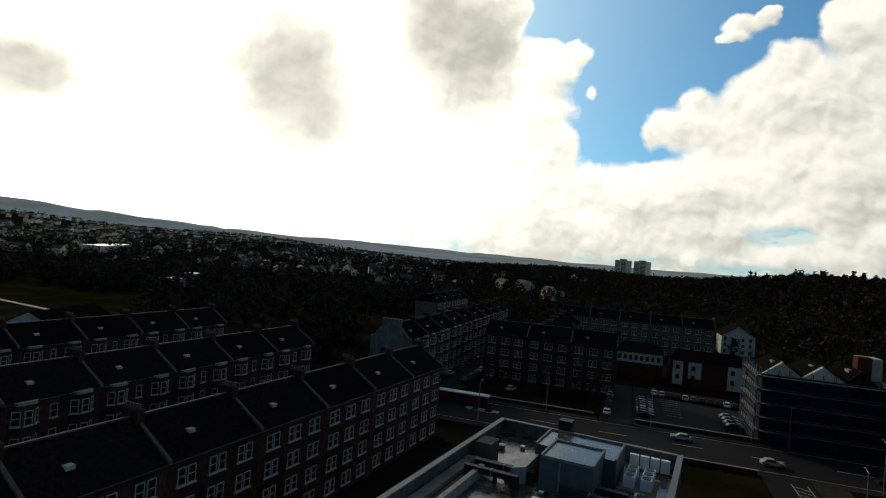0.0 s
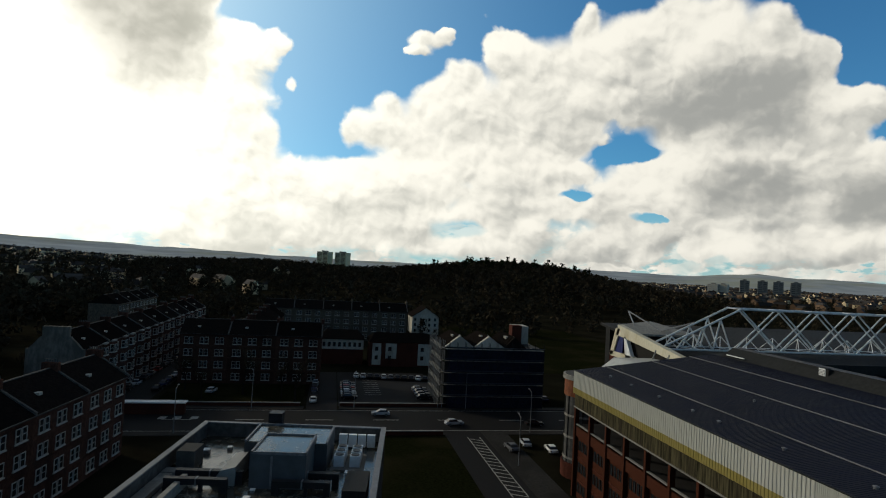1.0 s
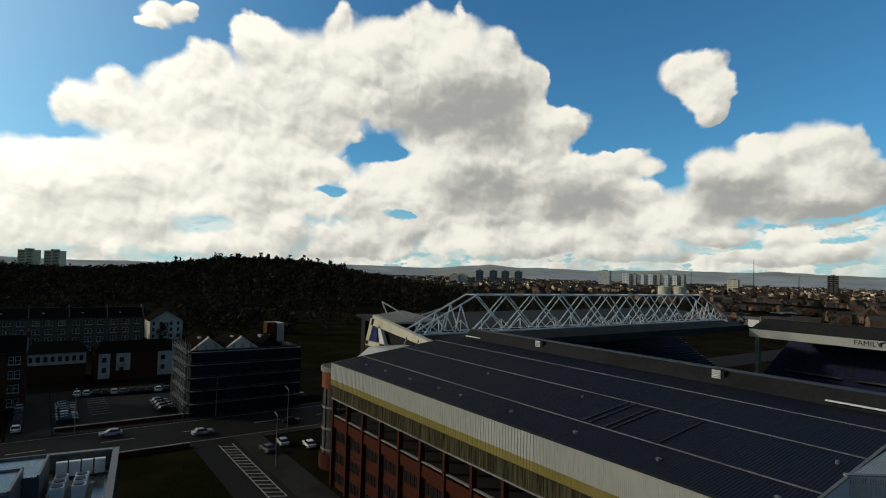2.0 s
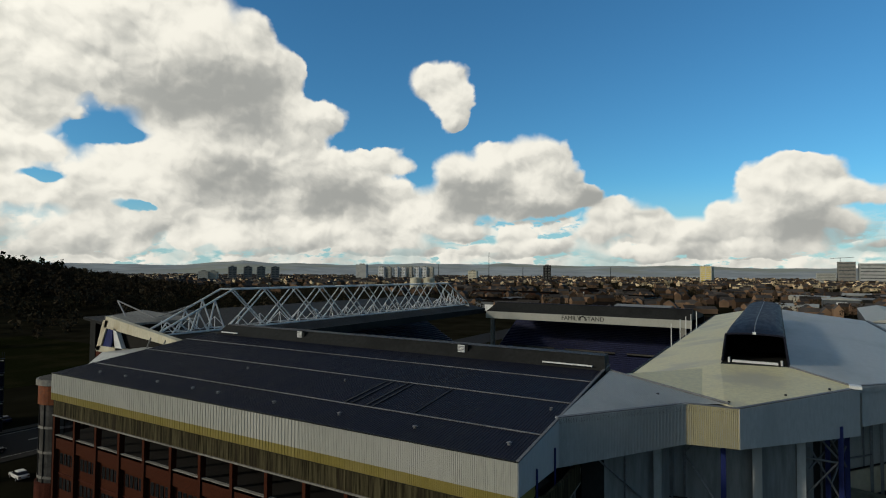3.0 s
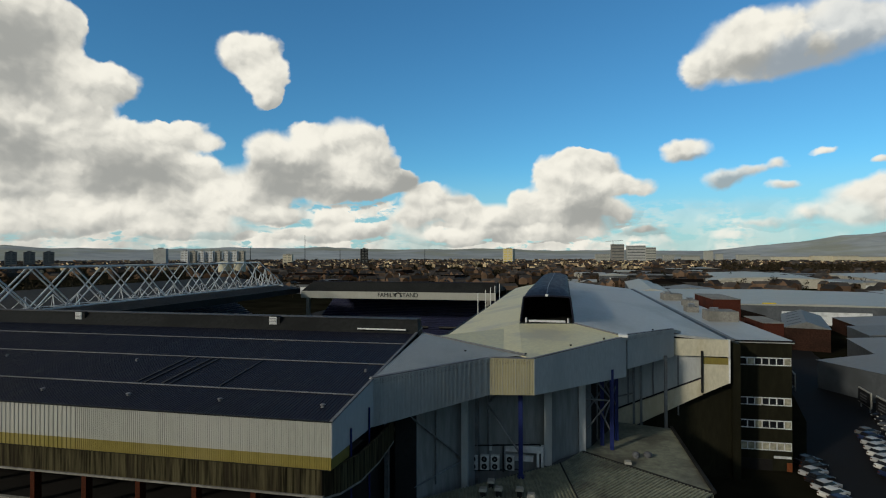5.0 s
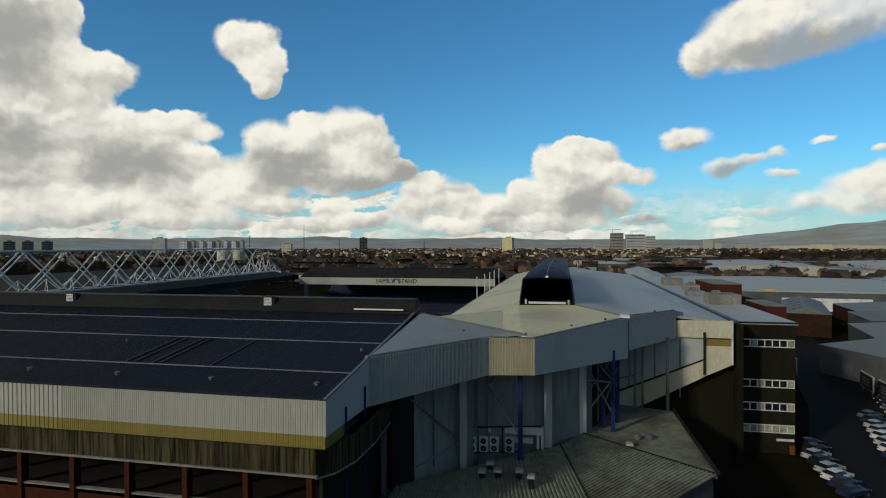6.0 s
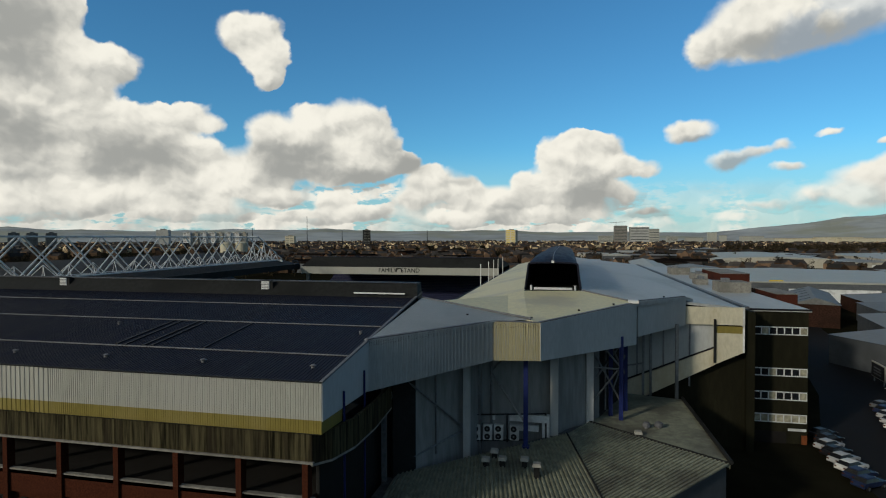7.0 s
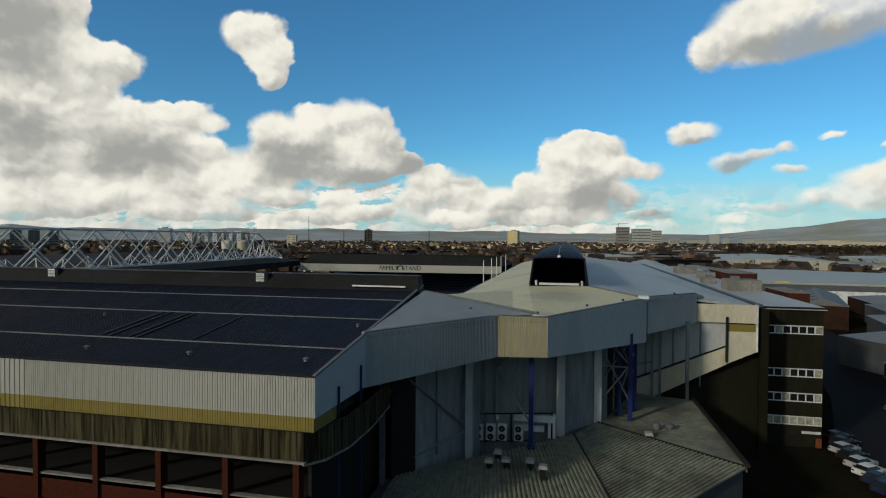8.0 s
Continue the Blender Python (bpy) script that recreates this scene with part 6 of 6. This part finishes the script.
def level(x, y):
    """The height of the surface on which a car stands."""
    if -186 < x < -142.5 and 2.2 < y < 30:
        return 0.05
    if -119 < x < -60 and 33 < y < 38.4:
        return 0.12
    if -166 < x < -142.3 and -41 < y < -6.5:
        return 0.08
    if -121.5 < x < -119 and y > 33:
        return 0.14
    return 0.03 if x > 0 or -139.5 < x < -121.5 or -51.5 < y < -42.5 or (x > -186 and -5.5 < y < 2) else 0.0


used = set()
for i, (x, y, a, k) in enumerate(SPOTS):
    k = rng.choice((0, 0, 1, 2, 2, 2, 3, 3, 5, 5, 5, 4 if x < 0 else 2)) if k is None else k
    m = pose(x, y, level(x, y), 0, 0, a)
    if k not in used:
        KINDS[k].matrix_basis = m
        used.add(k)
    else:
        copy_thing(KINDS[k], m)

# ---- trees and woods ----


def bare_tree(height, seed):
    """A leafless tree: forked limbs, and a haze of fine twigs as its crown."""
    r = random.Random(seed)
    t = thing("tree", "bare dark winter tree with spreading twigs", "tree", "bare trees")
    trunk, crown = bmesh.new(), bmesh.new()

    def grow(p, way, length, radius, level):
        q = p + way * length
        if level < 3:
            n = 6 if level < 2 else 4
            turn = way.to_track_quat("Z", "Y")
            ring = [turn @ Vector((math.cos(i * math.tau / n), math.sin(i * math.tau / n), 0)) for i in range(n)]
            hexa(trunk, [p + v * radius for v in ring], [q + v * radius * 0.62 for v in ring])
        else:
            for _ in range(5):
                a = p.lerp(q, r.random())
                b = a + (way + Vector((r.uniform(-1, 1), r.uniform(-1, 1), r.uniform(-0.3, 0.9)))).normalized() * length * r.uniform(0.5, 1.0)
                s = Vector((r.uniform(-1, 1), r.uniform(-1, 1), 0)) * 0.07
                crown.faces.new([crown.verts.new(v) for v in (a - s, a + s, b)])
            return
        for _ in range(4 if level else 5):
            turn = Vector((r.uniform(-1, 1), r.uniform(-1, 1), r.uniform(0.1, 0.9))).normalized()
            grow(p.lerp(q, r.uniform(0.55, 1.0)), (way * 0.55 + turn * 0.75).normalized(), length * r.uniform(0.55, 0.75), radius * 0.5, level + 1)
    grow(Vector((0, 0, 0)), Vector((0, 0, 1)), height * 0.4, height * 0.022, 0)
    part("trunk", trunk, "bark", t)
    part("crown", crown, "twigs", t)
    return t


forest = [bare_tree(11, 1), bare_tree(14, 2), bare_tree(9, 3)]
TREES = [(-150, -12), (-154, -22), (-149, -31), (-158, -37), (-147, -8.5), (-118, -60), (-104, -57), (-88, -61), (-73, -58), (-60, -60), (-126, -66), (-119, -84), (-134, -75),
         (-142, -64), (-190, -70), (-190, 40), (-195, 46), (-184, 52), (-130, -92), (-142, -98), (-108, -88), (-92, -90), (-124, -112), (-150, -82), (-160, -75), (-66, -90), (-210, -30), (-222, -20), (-216, 42), (-225, 52)]
placed = set()
for i, (x, y) in enumerate(TREES):
    k = i % 3
    m = pose(x, y, 0, 0, 0, rng.uniform(0, 360))
    if k not in placed:
        forest[k].matrix_basis = m
        placed.add(k)
    else:
        copy_thing(forest[k], m)


def hump(x, y, cx, cy, rx, ry, h):
    d = ((x - cx) / rx) ** 2 + ((y - cy) / ry) ** 2
    return h * math.exp(-d * 1.6)


def land(x, y):
    """How high the ground lies away from the stadium."""
    return (hump(x, y, -720, 235, 260, 210, 33) + hump(x, y, -900, -120, 420, 300, 16) + hump(x, y, -1300, -900, 900, 500, 22)
            + hump(x, y, -1500, -100, 500, 300, 20) + hump(x, y, -1000, -1750, 700, 450, 62) + hump(x, y, -1600, -1300, 500, 400, 32))


bm = bmesh.new()
STEP = 50
gx, gy = range(-2600, -330, STEP), range(-2000, 900, STEP)
grid = {(x, y): bm.verts.new((x, y, land(x, y) * min(1, (-330 - x) / 120) - 0.4 + 0.45 * (land(x, y) > 0.5))) for x in gx for y in gy}
for x in list(gx)[:-1]:
    for y in list(gy)[:-1]:
        bm.faces.new((grid[x, y], grid[x + STEP, y], grid[x + STEP, y + STEP], grid[x, y + STEP]))
structure("rising_ground", bm, "ground", "dark rising parkland beyond the streets", "hill")


def woods(name, count, area, size, mat, label, pointed=False, seed=1, per=46):
    """Many small trees as one object: each is a stem and a loose crown of little twig clumps."""
    r = np.random.RandomState(seed)
    verts, faces = [], []
    for _ in range(count):
        x, y = area(r)
        h = size * r.uniform(0.65, 1.3)
        z0 = land(x, y) * min(1, max(0, (-330 - x) / 120)) - 0.5
        n = len(verts)
        verts += [(x - 0.25, y, z0), (x + 0.25, y, z0), (x, y, z0 + h * 0.7)]
        faces.append((n, n + 1, n + 2))
        for _ in range(per):
            t = r.uniform(0.0, 1.0)
            w = (1 - t) * 0.26 + 0.02 if pointed else 0.36 * math.sin(math.pi * (0.12 + 0.85 * t)) ** 0.7
            a, q = r.uniform(0, math.tau), math.sqrt(r.uniform(0, 1)) * w * h
            c = np.array((x + math.cos(a) * q, y + math.sin(a) * q, z0 + h * (0.18 + 0.82 * t)))
            s = h * 0.15
            n = len(verts)
            verts += [tuple(c + r.uniform(-s, s, 3)) for _ in range(3)]
            faces.append((n, n + 1, n + 2))
    mesh = bpy.data.meshes.new(name)
    mesh.from_pydata(verts, [], faces)
    mesh.materials.append(M[mat])
    return tagged(new(name, mesh), label, "trees", kind="stuff")


def on_hill(r):
    while True:
        x, y = r.uniform(-950, -420), r.uniform(-250, 560)
        if land(x, y) > r.uniform(2, 26):
            return x, y


woods("hill_woods", 4800, on_hill, 11, "twigs", "dense bare woods covering a low hill", seed=3)
woods("hill_pines", 90, lambda r: (r.uniform(-760, -640), r.uniform(120, 330)), 15, "evergreen", "dark evergreens along the hill's top", True, seed=4)
woods("suburb_woods", 3600, lambda r: (r.uniform(-1300, -300), r.uniform(-900, -60)), 9.5, "twigs", "bare trees among the southern suburbs", seed=5)
def behind_rows(r):
    """Round the sports field and its halls, not on them."""
    while True:
        x, y = r.uniform(-460, -138), r.uniform(-420, -112)
        if not (x > -192 and y < -122) and not (-245 < x < -170 and -360 < y < -205):
            return x, y


woods("court_trees", 46, lambda r: (lambda f, e: (-155 - 46 * f - 4 * e, -92 - 17 * f + 4 * e))(r.uniform(0, 1), r.uniform(-1, 1)), 9, "twigs", "bare trees in the yard between tenements", seed=9, per=110)
woods("street_woods", 900, behind_rows, 11, "twigs", "bare trees behind the tenements", seed=6, per=48)
woods("field_trees", 120, lambda r: (r.uniform(-420, -275), r.uniform(-80, 120)), 11, "twigs", "bare trees behind the blond tenements", seed=7, per=70)
woods("park_trees", 160, lambda r: (r.uniform(-460, -200), r.uniform(130, 420)), 10, "twigs", "bare trees in the park", seed=8)

# ---- beyond: sheds, suburbs, towers and hills ----


def polar(az, dist):
    return -math.sin(radians(az)) * dist, math.cos(radians(az)) * dist


def shed(x, y, w, l, h, heading, wall="shed_wall", roof="shed_roof", rise=1.6, label="low industrial shed with pale sheet roof", lights=0):
    """A long shed with a shallow gable along its length; (x, y) is a corner, w to its right and l ahead."""
    s = thing("industrial_shed", label, "shed", "industrial sheds")
    s.matrix_basis = pose(x, y, 0, 0, 0, heading)
    part("wall", boxes((0, 0, 0, w, l, h)), wall, s)
    bm = bmesh.new()
    hexa(bm, [(-0.3, -0.3, h), (w + 0.3, -0.3, h), (w + 0.3, l + 0.3, h), (-0.3, l + 0.3, h)],
         [(w / 2 - 0.1, -0.3, h + rise), (w / 2 + 0.1, -0.3, h + rise), (w / 2 + 0.1, l + 0.3, h + rise), (w / 2 - 0.1, l + 0.3, h + rise)])
    r = part("roof", bm, roof, s)
    for k in range(lights):
        y0 = l * (k + 0.5) / lights
        bm = bmesh.new()
        slab(bm, [(w * 0.1, y0 - 0.6, h + rise * 0.2 + 0.1), (w * 0.4, y0 - 0.6, h + rise * 0.8 + 0.1), (w * 0.4, y0 + 0.6, h + rise * 0.8 + 0.1), (w * 0.1, y0 + 0.6, h + rise * 0.2 + 0.1)], 0.08)
        part("rooflight", bm, "dark_grey", r)
    if w > 14:
        part("door", boxes((w * 0.35, -0.08, 0, w * 0.65, 0, h * 0.7)), "white_paint", s, "pale roller door")
    return s


shed(68.5, 137.0, 46, 18.5, 6.8, 24, "shed_wall", "shed_roof", 1.0, "blue-grey shed with pale roof edge by the road", 0)
shed(80.0, 168.0, 30, 30, 6.6, -12, "shed_wall", "shed_roof", 1.2, "grey shed behind the parked cars", 0)
shed(97.0, 207.0, 40, 26, 6.4, -10, "shed_wall", "shed_roof", 1.4)
shed(74.0, 214.0, 13.5, 50, 7.6, -18, "works_brick", "shed_roof", 2.2, "workshop with rooflights in its pale roof", 5)
shed(108.0, 238.0, 46, 34, 5.6, -8, "works_brick", "shed_roof", 1.6)
shed(58.0, 296.0, 120, 120, 8.6, -6, "shed_wall", "white_sheet", 1.0, "very large warehouse with white flat roof", 0)
shed(184.0, 330.0, 130, 110, 8.6, -6, "works_brick", "white_sheet", 1.2, "very large warehouse with white flat roof", 0)
shed(44.0, 392.0, 25, 160, 7.6, -4, "shed_wall", "white_sheet", 2.6, "long arched pale workshop roof", 0)
shed(150.0, 610.0, 90, 200, 9, -10, "render_pale", "white_sheet", 1.6, "far white warehouse behind the sheds", 0)
shed(280.0, 560.0, 120, 220, 9, -8, "render_pale", "white_sheet", 1.6, "far white warehouse behind the sheds", 0)
shed(52.0, 236.0, 16, 40, 8.5, -4, "works_brick", "slate", 3.0, "red brick works with dark roof", 0)
shed(62.0, 262.0, 22, 24, 6.5, 3, "sandstone_blond", "slate", 2.6, "pale works with a row of windows", 0)
rs = random.Random(12)
for i in range(46):
    az, dist = rs.uniform(-34, -3), rs.uniform(300, 1150)
    x, y = polar(az, dist)
    if 50 < x < 200 and 290 < y < 430:
        continue
    shed(x, y, rs.uniform(16, 46), rs.uniform(24, 70), rs.uniform(5, 8.5), rs.choice((-8, -4, 80, 84)) + rs.uniform(-3, 3), rs.choice(("shed_wall", "works_brick", "render_pale", "dark_grey")),
         rs.choice(("shed_roof", "shed_roof", "white_sheet", "slate")), rs.uniform(0.8, 2.6))
for i in range(16):
    az, dist = rs.uniform(2, 30), rs.uniform(330, 900)
    x, y = polar(az, dist)
    shed(x, y, rs.uniform(14, 30), rs.uniform(20, 60), rs.uniform(5, 8), rs.choice((-6, 84)) + rs.uniform(-4, 4), rs.choice(("shed_wall", "works_brick", "dark_grey")), rs.choice(("shed_roof", "slate", "slate")), rs.uniform(1, 3))
for x, y, w, l, a, h0, up in ((-121.0, -180.0, 15.6, 30, 107, 5.0, 4.0), (-133.0, -166.0, 9.0, 22, 107, 3.4, 2.2)):
    hall = shed(x, y, w, l, h0, a, "render_pale", "slate", up, "white gabled sports hall beside the field", 0)
    bm = bmesh.new()
    hexa(bm, [(0, -0.36, h0 - 0.1), (w, -0.36, h0 - 0.1), (w / 2, -0.36, h0 + up - 0.2)], [(0, -0.31, h0 - 0.1), (w, -0.31, h0 - 0.1), (w / 2, -0.31, h0 + up - 0.2)])
    part("gable", bm, "render_pale", hall, "pale rendered gable")
shed(-352, -300, 14, 62, 6.0, -74, "render_pale", "white_sheet", 0.6, "low modernist school with white roof edges", 0)
shed(-330, -292, 10, 14, 9, -74, "render_pale", "white_sheet", 0.4, "school block with white roof edges", 0)
shed(-640, -700, 22, 150, 14, -55, "render_pale", "white_sheet", 0.6, "long pale school block", 0)

for x0, y0, x1, y1 in ((61.5, 123, 62.0, 129), (61.8, 130.5, 62.6, 137.5), (54.0, 148, 55.0, 153)):
    b = thing("hoarding", "dark roadside hoarding with pale frame", "billboard", "hoardings", at=(x0, y0, 0))
    bm = bmesh.new()
    panel(bm, (x0, y0), (x1, y1), 1.0, 4.2, 0.2)
    part("frame", bm, "white_frame", b)
    bm = bmesh.new()
    dx, dy = (x1 - x0) * 0.06, (y1 - y0) * 0.06
    panel(bm, (x0 + dx - 0.25, y0 + dy), (x1 - dx - 0.25, y1 - dy), 1.25, 3.95, 0.1)
    part("poster", bm, "black", b)
    for f in (0.15, 0.85):
        x, y = x0 + (x1 - x0) * f, y0 + (y1 - y0) * f
        part("leg", boxes((x - 0.1, y - 0.1, 0, x + 0.1, y + 0.1, 1.0)), "dull_steel", b)
    for k in range(3):
        bm = bmesh.new()
        panel(bm, (x0 + dx * 4 - 0.37, y0 + dy * 4), (x1 - dx * 4 - 0.37, y1 - dy * 4), 1.8 + k * 0.6, 2.05 + k * 0.6, 0.04)
        part("text_bar", bm, "strip", b)
ys = thing("sign_panel", "bright yellow sign panel on a warehouse", "sign", at=(100, 298, 0))
part("board", boxes((92, 293.0, 6.2, 98, 293.4, 9.8)), "yellow_sign", ys)
part("post", boxes((94.8, 293.1, 0, 95.2, 293.3, 6.2)), "dull_steel", ys)


def tower_block(az, dist, w, d, z1, mat, label, floors=16, bands="glass", heading=None, z0=0.0):
    """A slab of flats seen far away, with a strip of windows on every floor."""
    x, y = polar(az, dist)
    t = thing("tower_block", label, "tower block", "far tower blocks")
    t.matrix_basis = pose(x, y, 0, 0, 0, az if heading is None else heading)
    part("wall", boxes((-w / 2, -d / 2, 0, w / 2, d / 2, z1)), mat, t)
    for f in range(floors):
        z = z0 + (z1 - z0) * (f + 0.35) / floors
        hgt = (z1 - z0) / floors * 0.4
        part("window_strip", boxes((-w / 2 + w * 0.08, -d / 2 - 0.15, z, -w * 0.06, -d / 2, z + hgt), (w * 0.06, -d / 2 - 0.15, z, w / 2 - w * 0.08, -d / 2, z + hgt)), bands, t)
    part("roof_house", boxes((-w / 5, -d / 4, z1, w / 5, d / 4, z1 + 3)), "concrete", t)


for az in (90.95, 89.2):
    tower_block(az, 1500, 34, 22, 57, "cream_roof", "tall brown and cream tower block on the skyline", 14, "brick_red", az - 34, 12)
for i, az in enumerate((51.0, 49.6, 48.4, 47.1)):
    tower_block(az, 1800, 24, 18, 42, "concrete", "grey tower block with dark sides", 8, "shed_wall", az + 4)
for az in (53.5, 52.7):
    tower_block(az, 1700, 26, 16, 28, "white_sheet", "sunlit white block of flats", 5, "render_pale", az - 15)
tower_block(38.7, 2000, 38, 20, 54, "pale_roof", "pale grey-green tower block", 10, "pale_roof", 18)
for i in range(8):
    az = 36.7 - i * 0.71
    tower_block(az, 2200, 19 + 6 * (i % 3 == 0), 16, 47, "white_paint" if i % 3 != 1 else "render_pale", "sunlit white tower block in a row", 8, "concrete", az - 22)
tower_block(20.1, 2000, 24, 24, 55, "dark_grey", "dark tower block with pale base", 10, "concrete", 28)
tower_block(5.5, 2000, 36, 24, 54, "cream", "sunlit yellow tower block", 9, "yellow_sign", -12)
tower_block(27.5, 1900, 30, 16, 34, "cream", "sunlit cream block of flats", 6, "concrete", 8)
hx = thing("hospital", "large pale hospital with a crane above it", "hospital", at=(*polar(-6, 2500), 0))
for az, w, z1, m in ((-5.0, 52, 76, "concrete"), (-6.7, 76, 70, "pale_roof"), (-8.0, 40, 62, "white_sheet"), (-3.6, 60, 34, "white_sheet"), (-9.6, 40, 30, "white_sheet")):
    x, y = polar(az, 2500)
    bl = part("wing", boxes((x - w / 2, y - 20, 0, x + w / 2, y + 20, z1)), m, hx)
    for f in range(6):
        part("window_strip", boxes((x - w * 0.46, y - 20.4, z1 * (f + 0.4) / 6, x + w * 0.46, y - 20, z1 * (f + 0.65) / 6)), "shed_wall", bl)
x, y = polar(-4.6, 2480)
bm = bmesh.new()
strut(bm, (x, y, 0), (x, y, 92), 0.8, 4)
strut(bm, (x - 30, y, 88), (x + 40, y, 92), 0.7, 4)
part("crane", bm, "dull_steel", hx)
for az, h, d in ((25.9, 84, 1500), (22.5, 44, 1200), (14.0, 46, 1300), (31.0, 50, 1300)):
    x, y = polar(az, d)
    m = thing("mast", "thin dark mast on the skyline", "mast", "far masts", at=(x, y, 0))
    bm = bmesh.new()
    tube(bm, x, y, 0, h, 1.1, 6, 0.5)
    part("shaft", bm, "dark_grey", m)
for az in (33.3, 32.0):
    x, y = polar(az, 1000)
    t = thing("storage_tank", "squat beige storage tank", "tank", "storage tanks", at=(x, y, 0))
    bm = bmesh.new()
    tube(bm, x, y, 0, 21, 10.5, 24)
    part("shell", bm, "cream", t)
    bm = bmesh.new()
    tube(bm, x, y, 21, 23, 10.7, 24, 3.0)
    part("lid", bm, "cream", t)
for az, d, w, l, h in ((-13.0, 2600, 34, 20, 46), (-13.9, 2600, 26, 20, 34), (-16.2, 2900, 90, 40, 30), (-17.2, 2900, 110, 40, 22), (-20.5, 2700, 240, 40, 22), (-22.5, 2700, 150, 60, 26), (-24.5, 2700, 200, 60, 22), (-11.5, 2700, 70, 30, 24)):
    x, y = polar(az, d)
    b = thing("far_warehouse", "long sunlit pale building near the horizon", "warehouse", "sunlit buildings", at=(x, y, 0))
    # Beyond azimuth -18 cream carries the yellow sunlight on the walls.
    part("wall", boxes((x - w / 2, y - l / 2, 0, x + w / 2, y + l / 2, h)), "cream" if az < -18 else "white_sheet", b)
    part("roof", boxes((x - w / 2 - 1, y - l / 2 - 1, h, x + w / 2 + 1, y + l / 2 + 1, h + 1.2)), "shed_roof", b)


def houses(name, count, area, label, seed, scale=1.0, wall="far_wall"):
    """Many small gabled houses as one object."""
    r = np.random.RandomState(seed)
    verts, walls, roofs = [], [], []
    for _ in range(count):
        x, y = area(r)
        z0 = land(x, y) * min(1, max(0, (-330 - x) / 120)) - 0.5
        w, l, h = r.uniform(7, 11) * scale, r.uniform(9, 26) * scale, r.uniform(5, 8.5) * scale
        a = r.choice((0.1, 0.1, 1.67, 0.6, 2.2)) + r.uniform(-0.1, 0.1)
        c, s = math.cos(a), math.sin(a)
        n = len(verts)
        for px, py, pz in ((-w, -l, 0), (w, -l, 0), (w, l, 0), (-w, l, 0), (-w, -l, h), (w, -l, h), (w, l, h), (-w, l, h), (0, -l, h * 1.5), (0, l, h * 1.5)):
            verts.append((x + (px * c - py * s) / 2, y + (px * s + py * c) / 2, z0 + pz))
        walls += [(n, n + 1, n + 5, n + 8, n + 4), (n + 1, n + 2, n + 6, n + 5), (n + 2, n + 3, n + 7, n + 9, n + 6), (n + 3, n, n + 4, n + 7)]
        roofs += [(n + 4, n + 8, n + 9, n + 7), (n + 8, n + 5, n + 6, n + 9)]
    mesh = bpy.data.meshes.new(name)
    mesh.from_pydata(verts, [], walls + roofs)
    mesh.materials.append(M[wall])
    mesh.materials.append(M["far_roof"])
    for i, p in enumerate(mesh.polygons):
        p.material_index = int(i >= len(walls))
    return tagged(new(name, mesh), label, "houses", kind="stuff")


def sector(a0, a1, d0, d1):
    return lambda r: polar(r.uniform(a0, a1), d0 + (d1 - d0) * r.uniform(0, 1) ** 0.8)


houses("city_houses", 2200, sector(-34, 66, 1250, 3400), "pale houses of a far city, sunlight put into their walls", 21, 0.95)
houses("brick_houses", 1500, sector(-34, 66, 800, 3000), "brown brick houses of a far city", 28, 1.0, "far_brick")
houses("estate_houses", 420, sector(-30, 30, 450, 1000), "rows of small dark-roofed houses", 22, 0.85, "far_brick")
houses("suburb_houses", 1000, lambda r: (r.uniform(-1900, -420), r.uniform(-1700, -60)), "scattered houses among suburban trees", 23)
houses("hillside_houses", 260, sector(98, 140, 900, 2300), "pale houses on the southern hillside", 24)
woods("city_trees", 3000, sector(-34, 66, 480, 2800), 9, "twigs", "bare trees between the city's houses", seed=25, per=30)
woods("wood_belt", 700, sector(-36, -14, 950, 1500), 13, "twigs", "dark belt of trees before the far city", seed=26, per=40)
woods("south_trees", 1400, sector(84, 150, 700, 2300), 12, "twigs", "bare trees over the southern suburbs", seed=27, per=30)

# hills round the horizon: azimuth in degrees and height in metres
RIDGE = [(-60, 150), (-40, 165), (-25.6, 152), (-19.2, 106), (-12.6, 54), (0, 66), (23, 78), (33, 80), (43, 78), (50, 88), (55, 66), (61, 60), (71, 68), (80, 52), (90, 50), (97, 56), (104, 66), (130, 99), (147, 168), (170, 180), (200, 120), (260, 100), (300, 140)]
azs, hts = [a for a, _ in RIDGE], [h for _, h in RIDGE]
bm = bmesh.new()
rows_ = []
for i in range(360):
    az = -60 + i
    crest = float(np.interp(az, azs, hts))
    line = []
    for k, (dist, f) in enumerate(((3300, 0.0), (3600, 0.25), (3900, 0.55), (4200, 0.85), (4450, 1.0), (4600, 0.7))):
        x, y = polar(az, dist)
        wob = noise.fractal(Vector((x * 0.0016, y * 0.0016, 3.3)), 0.7, 2.0, 4)
        line.append(bm.verts.new((x, y, max(-1.0, crest * f * (1 + 0.22 * wob * (k > 0))) - (1.0 if k == 0 else 0))))
    rows_.append(line)
for i in range(360):
    a, b = rows_[i], rows_[(i + 1) % 360]
    for k in range(5):
        bm.faces.new((b[k], a[k], a[k + 1], b[k + 1]))
structure("far_hills", bm, "hill", "moorland hills along the horizon, haze put into their pale colour", "hill")
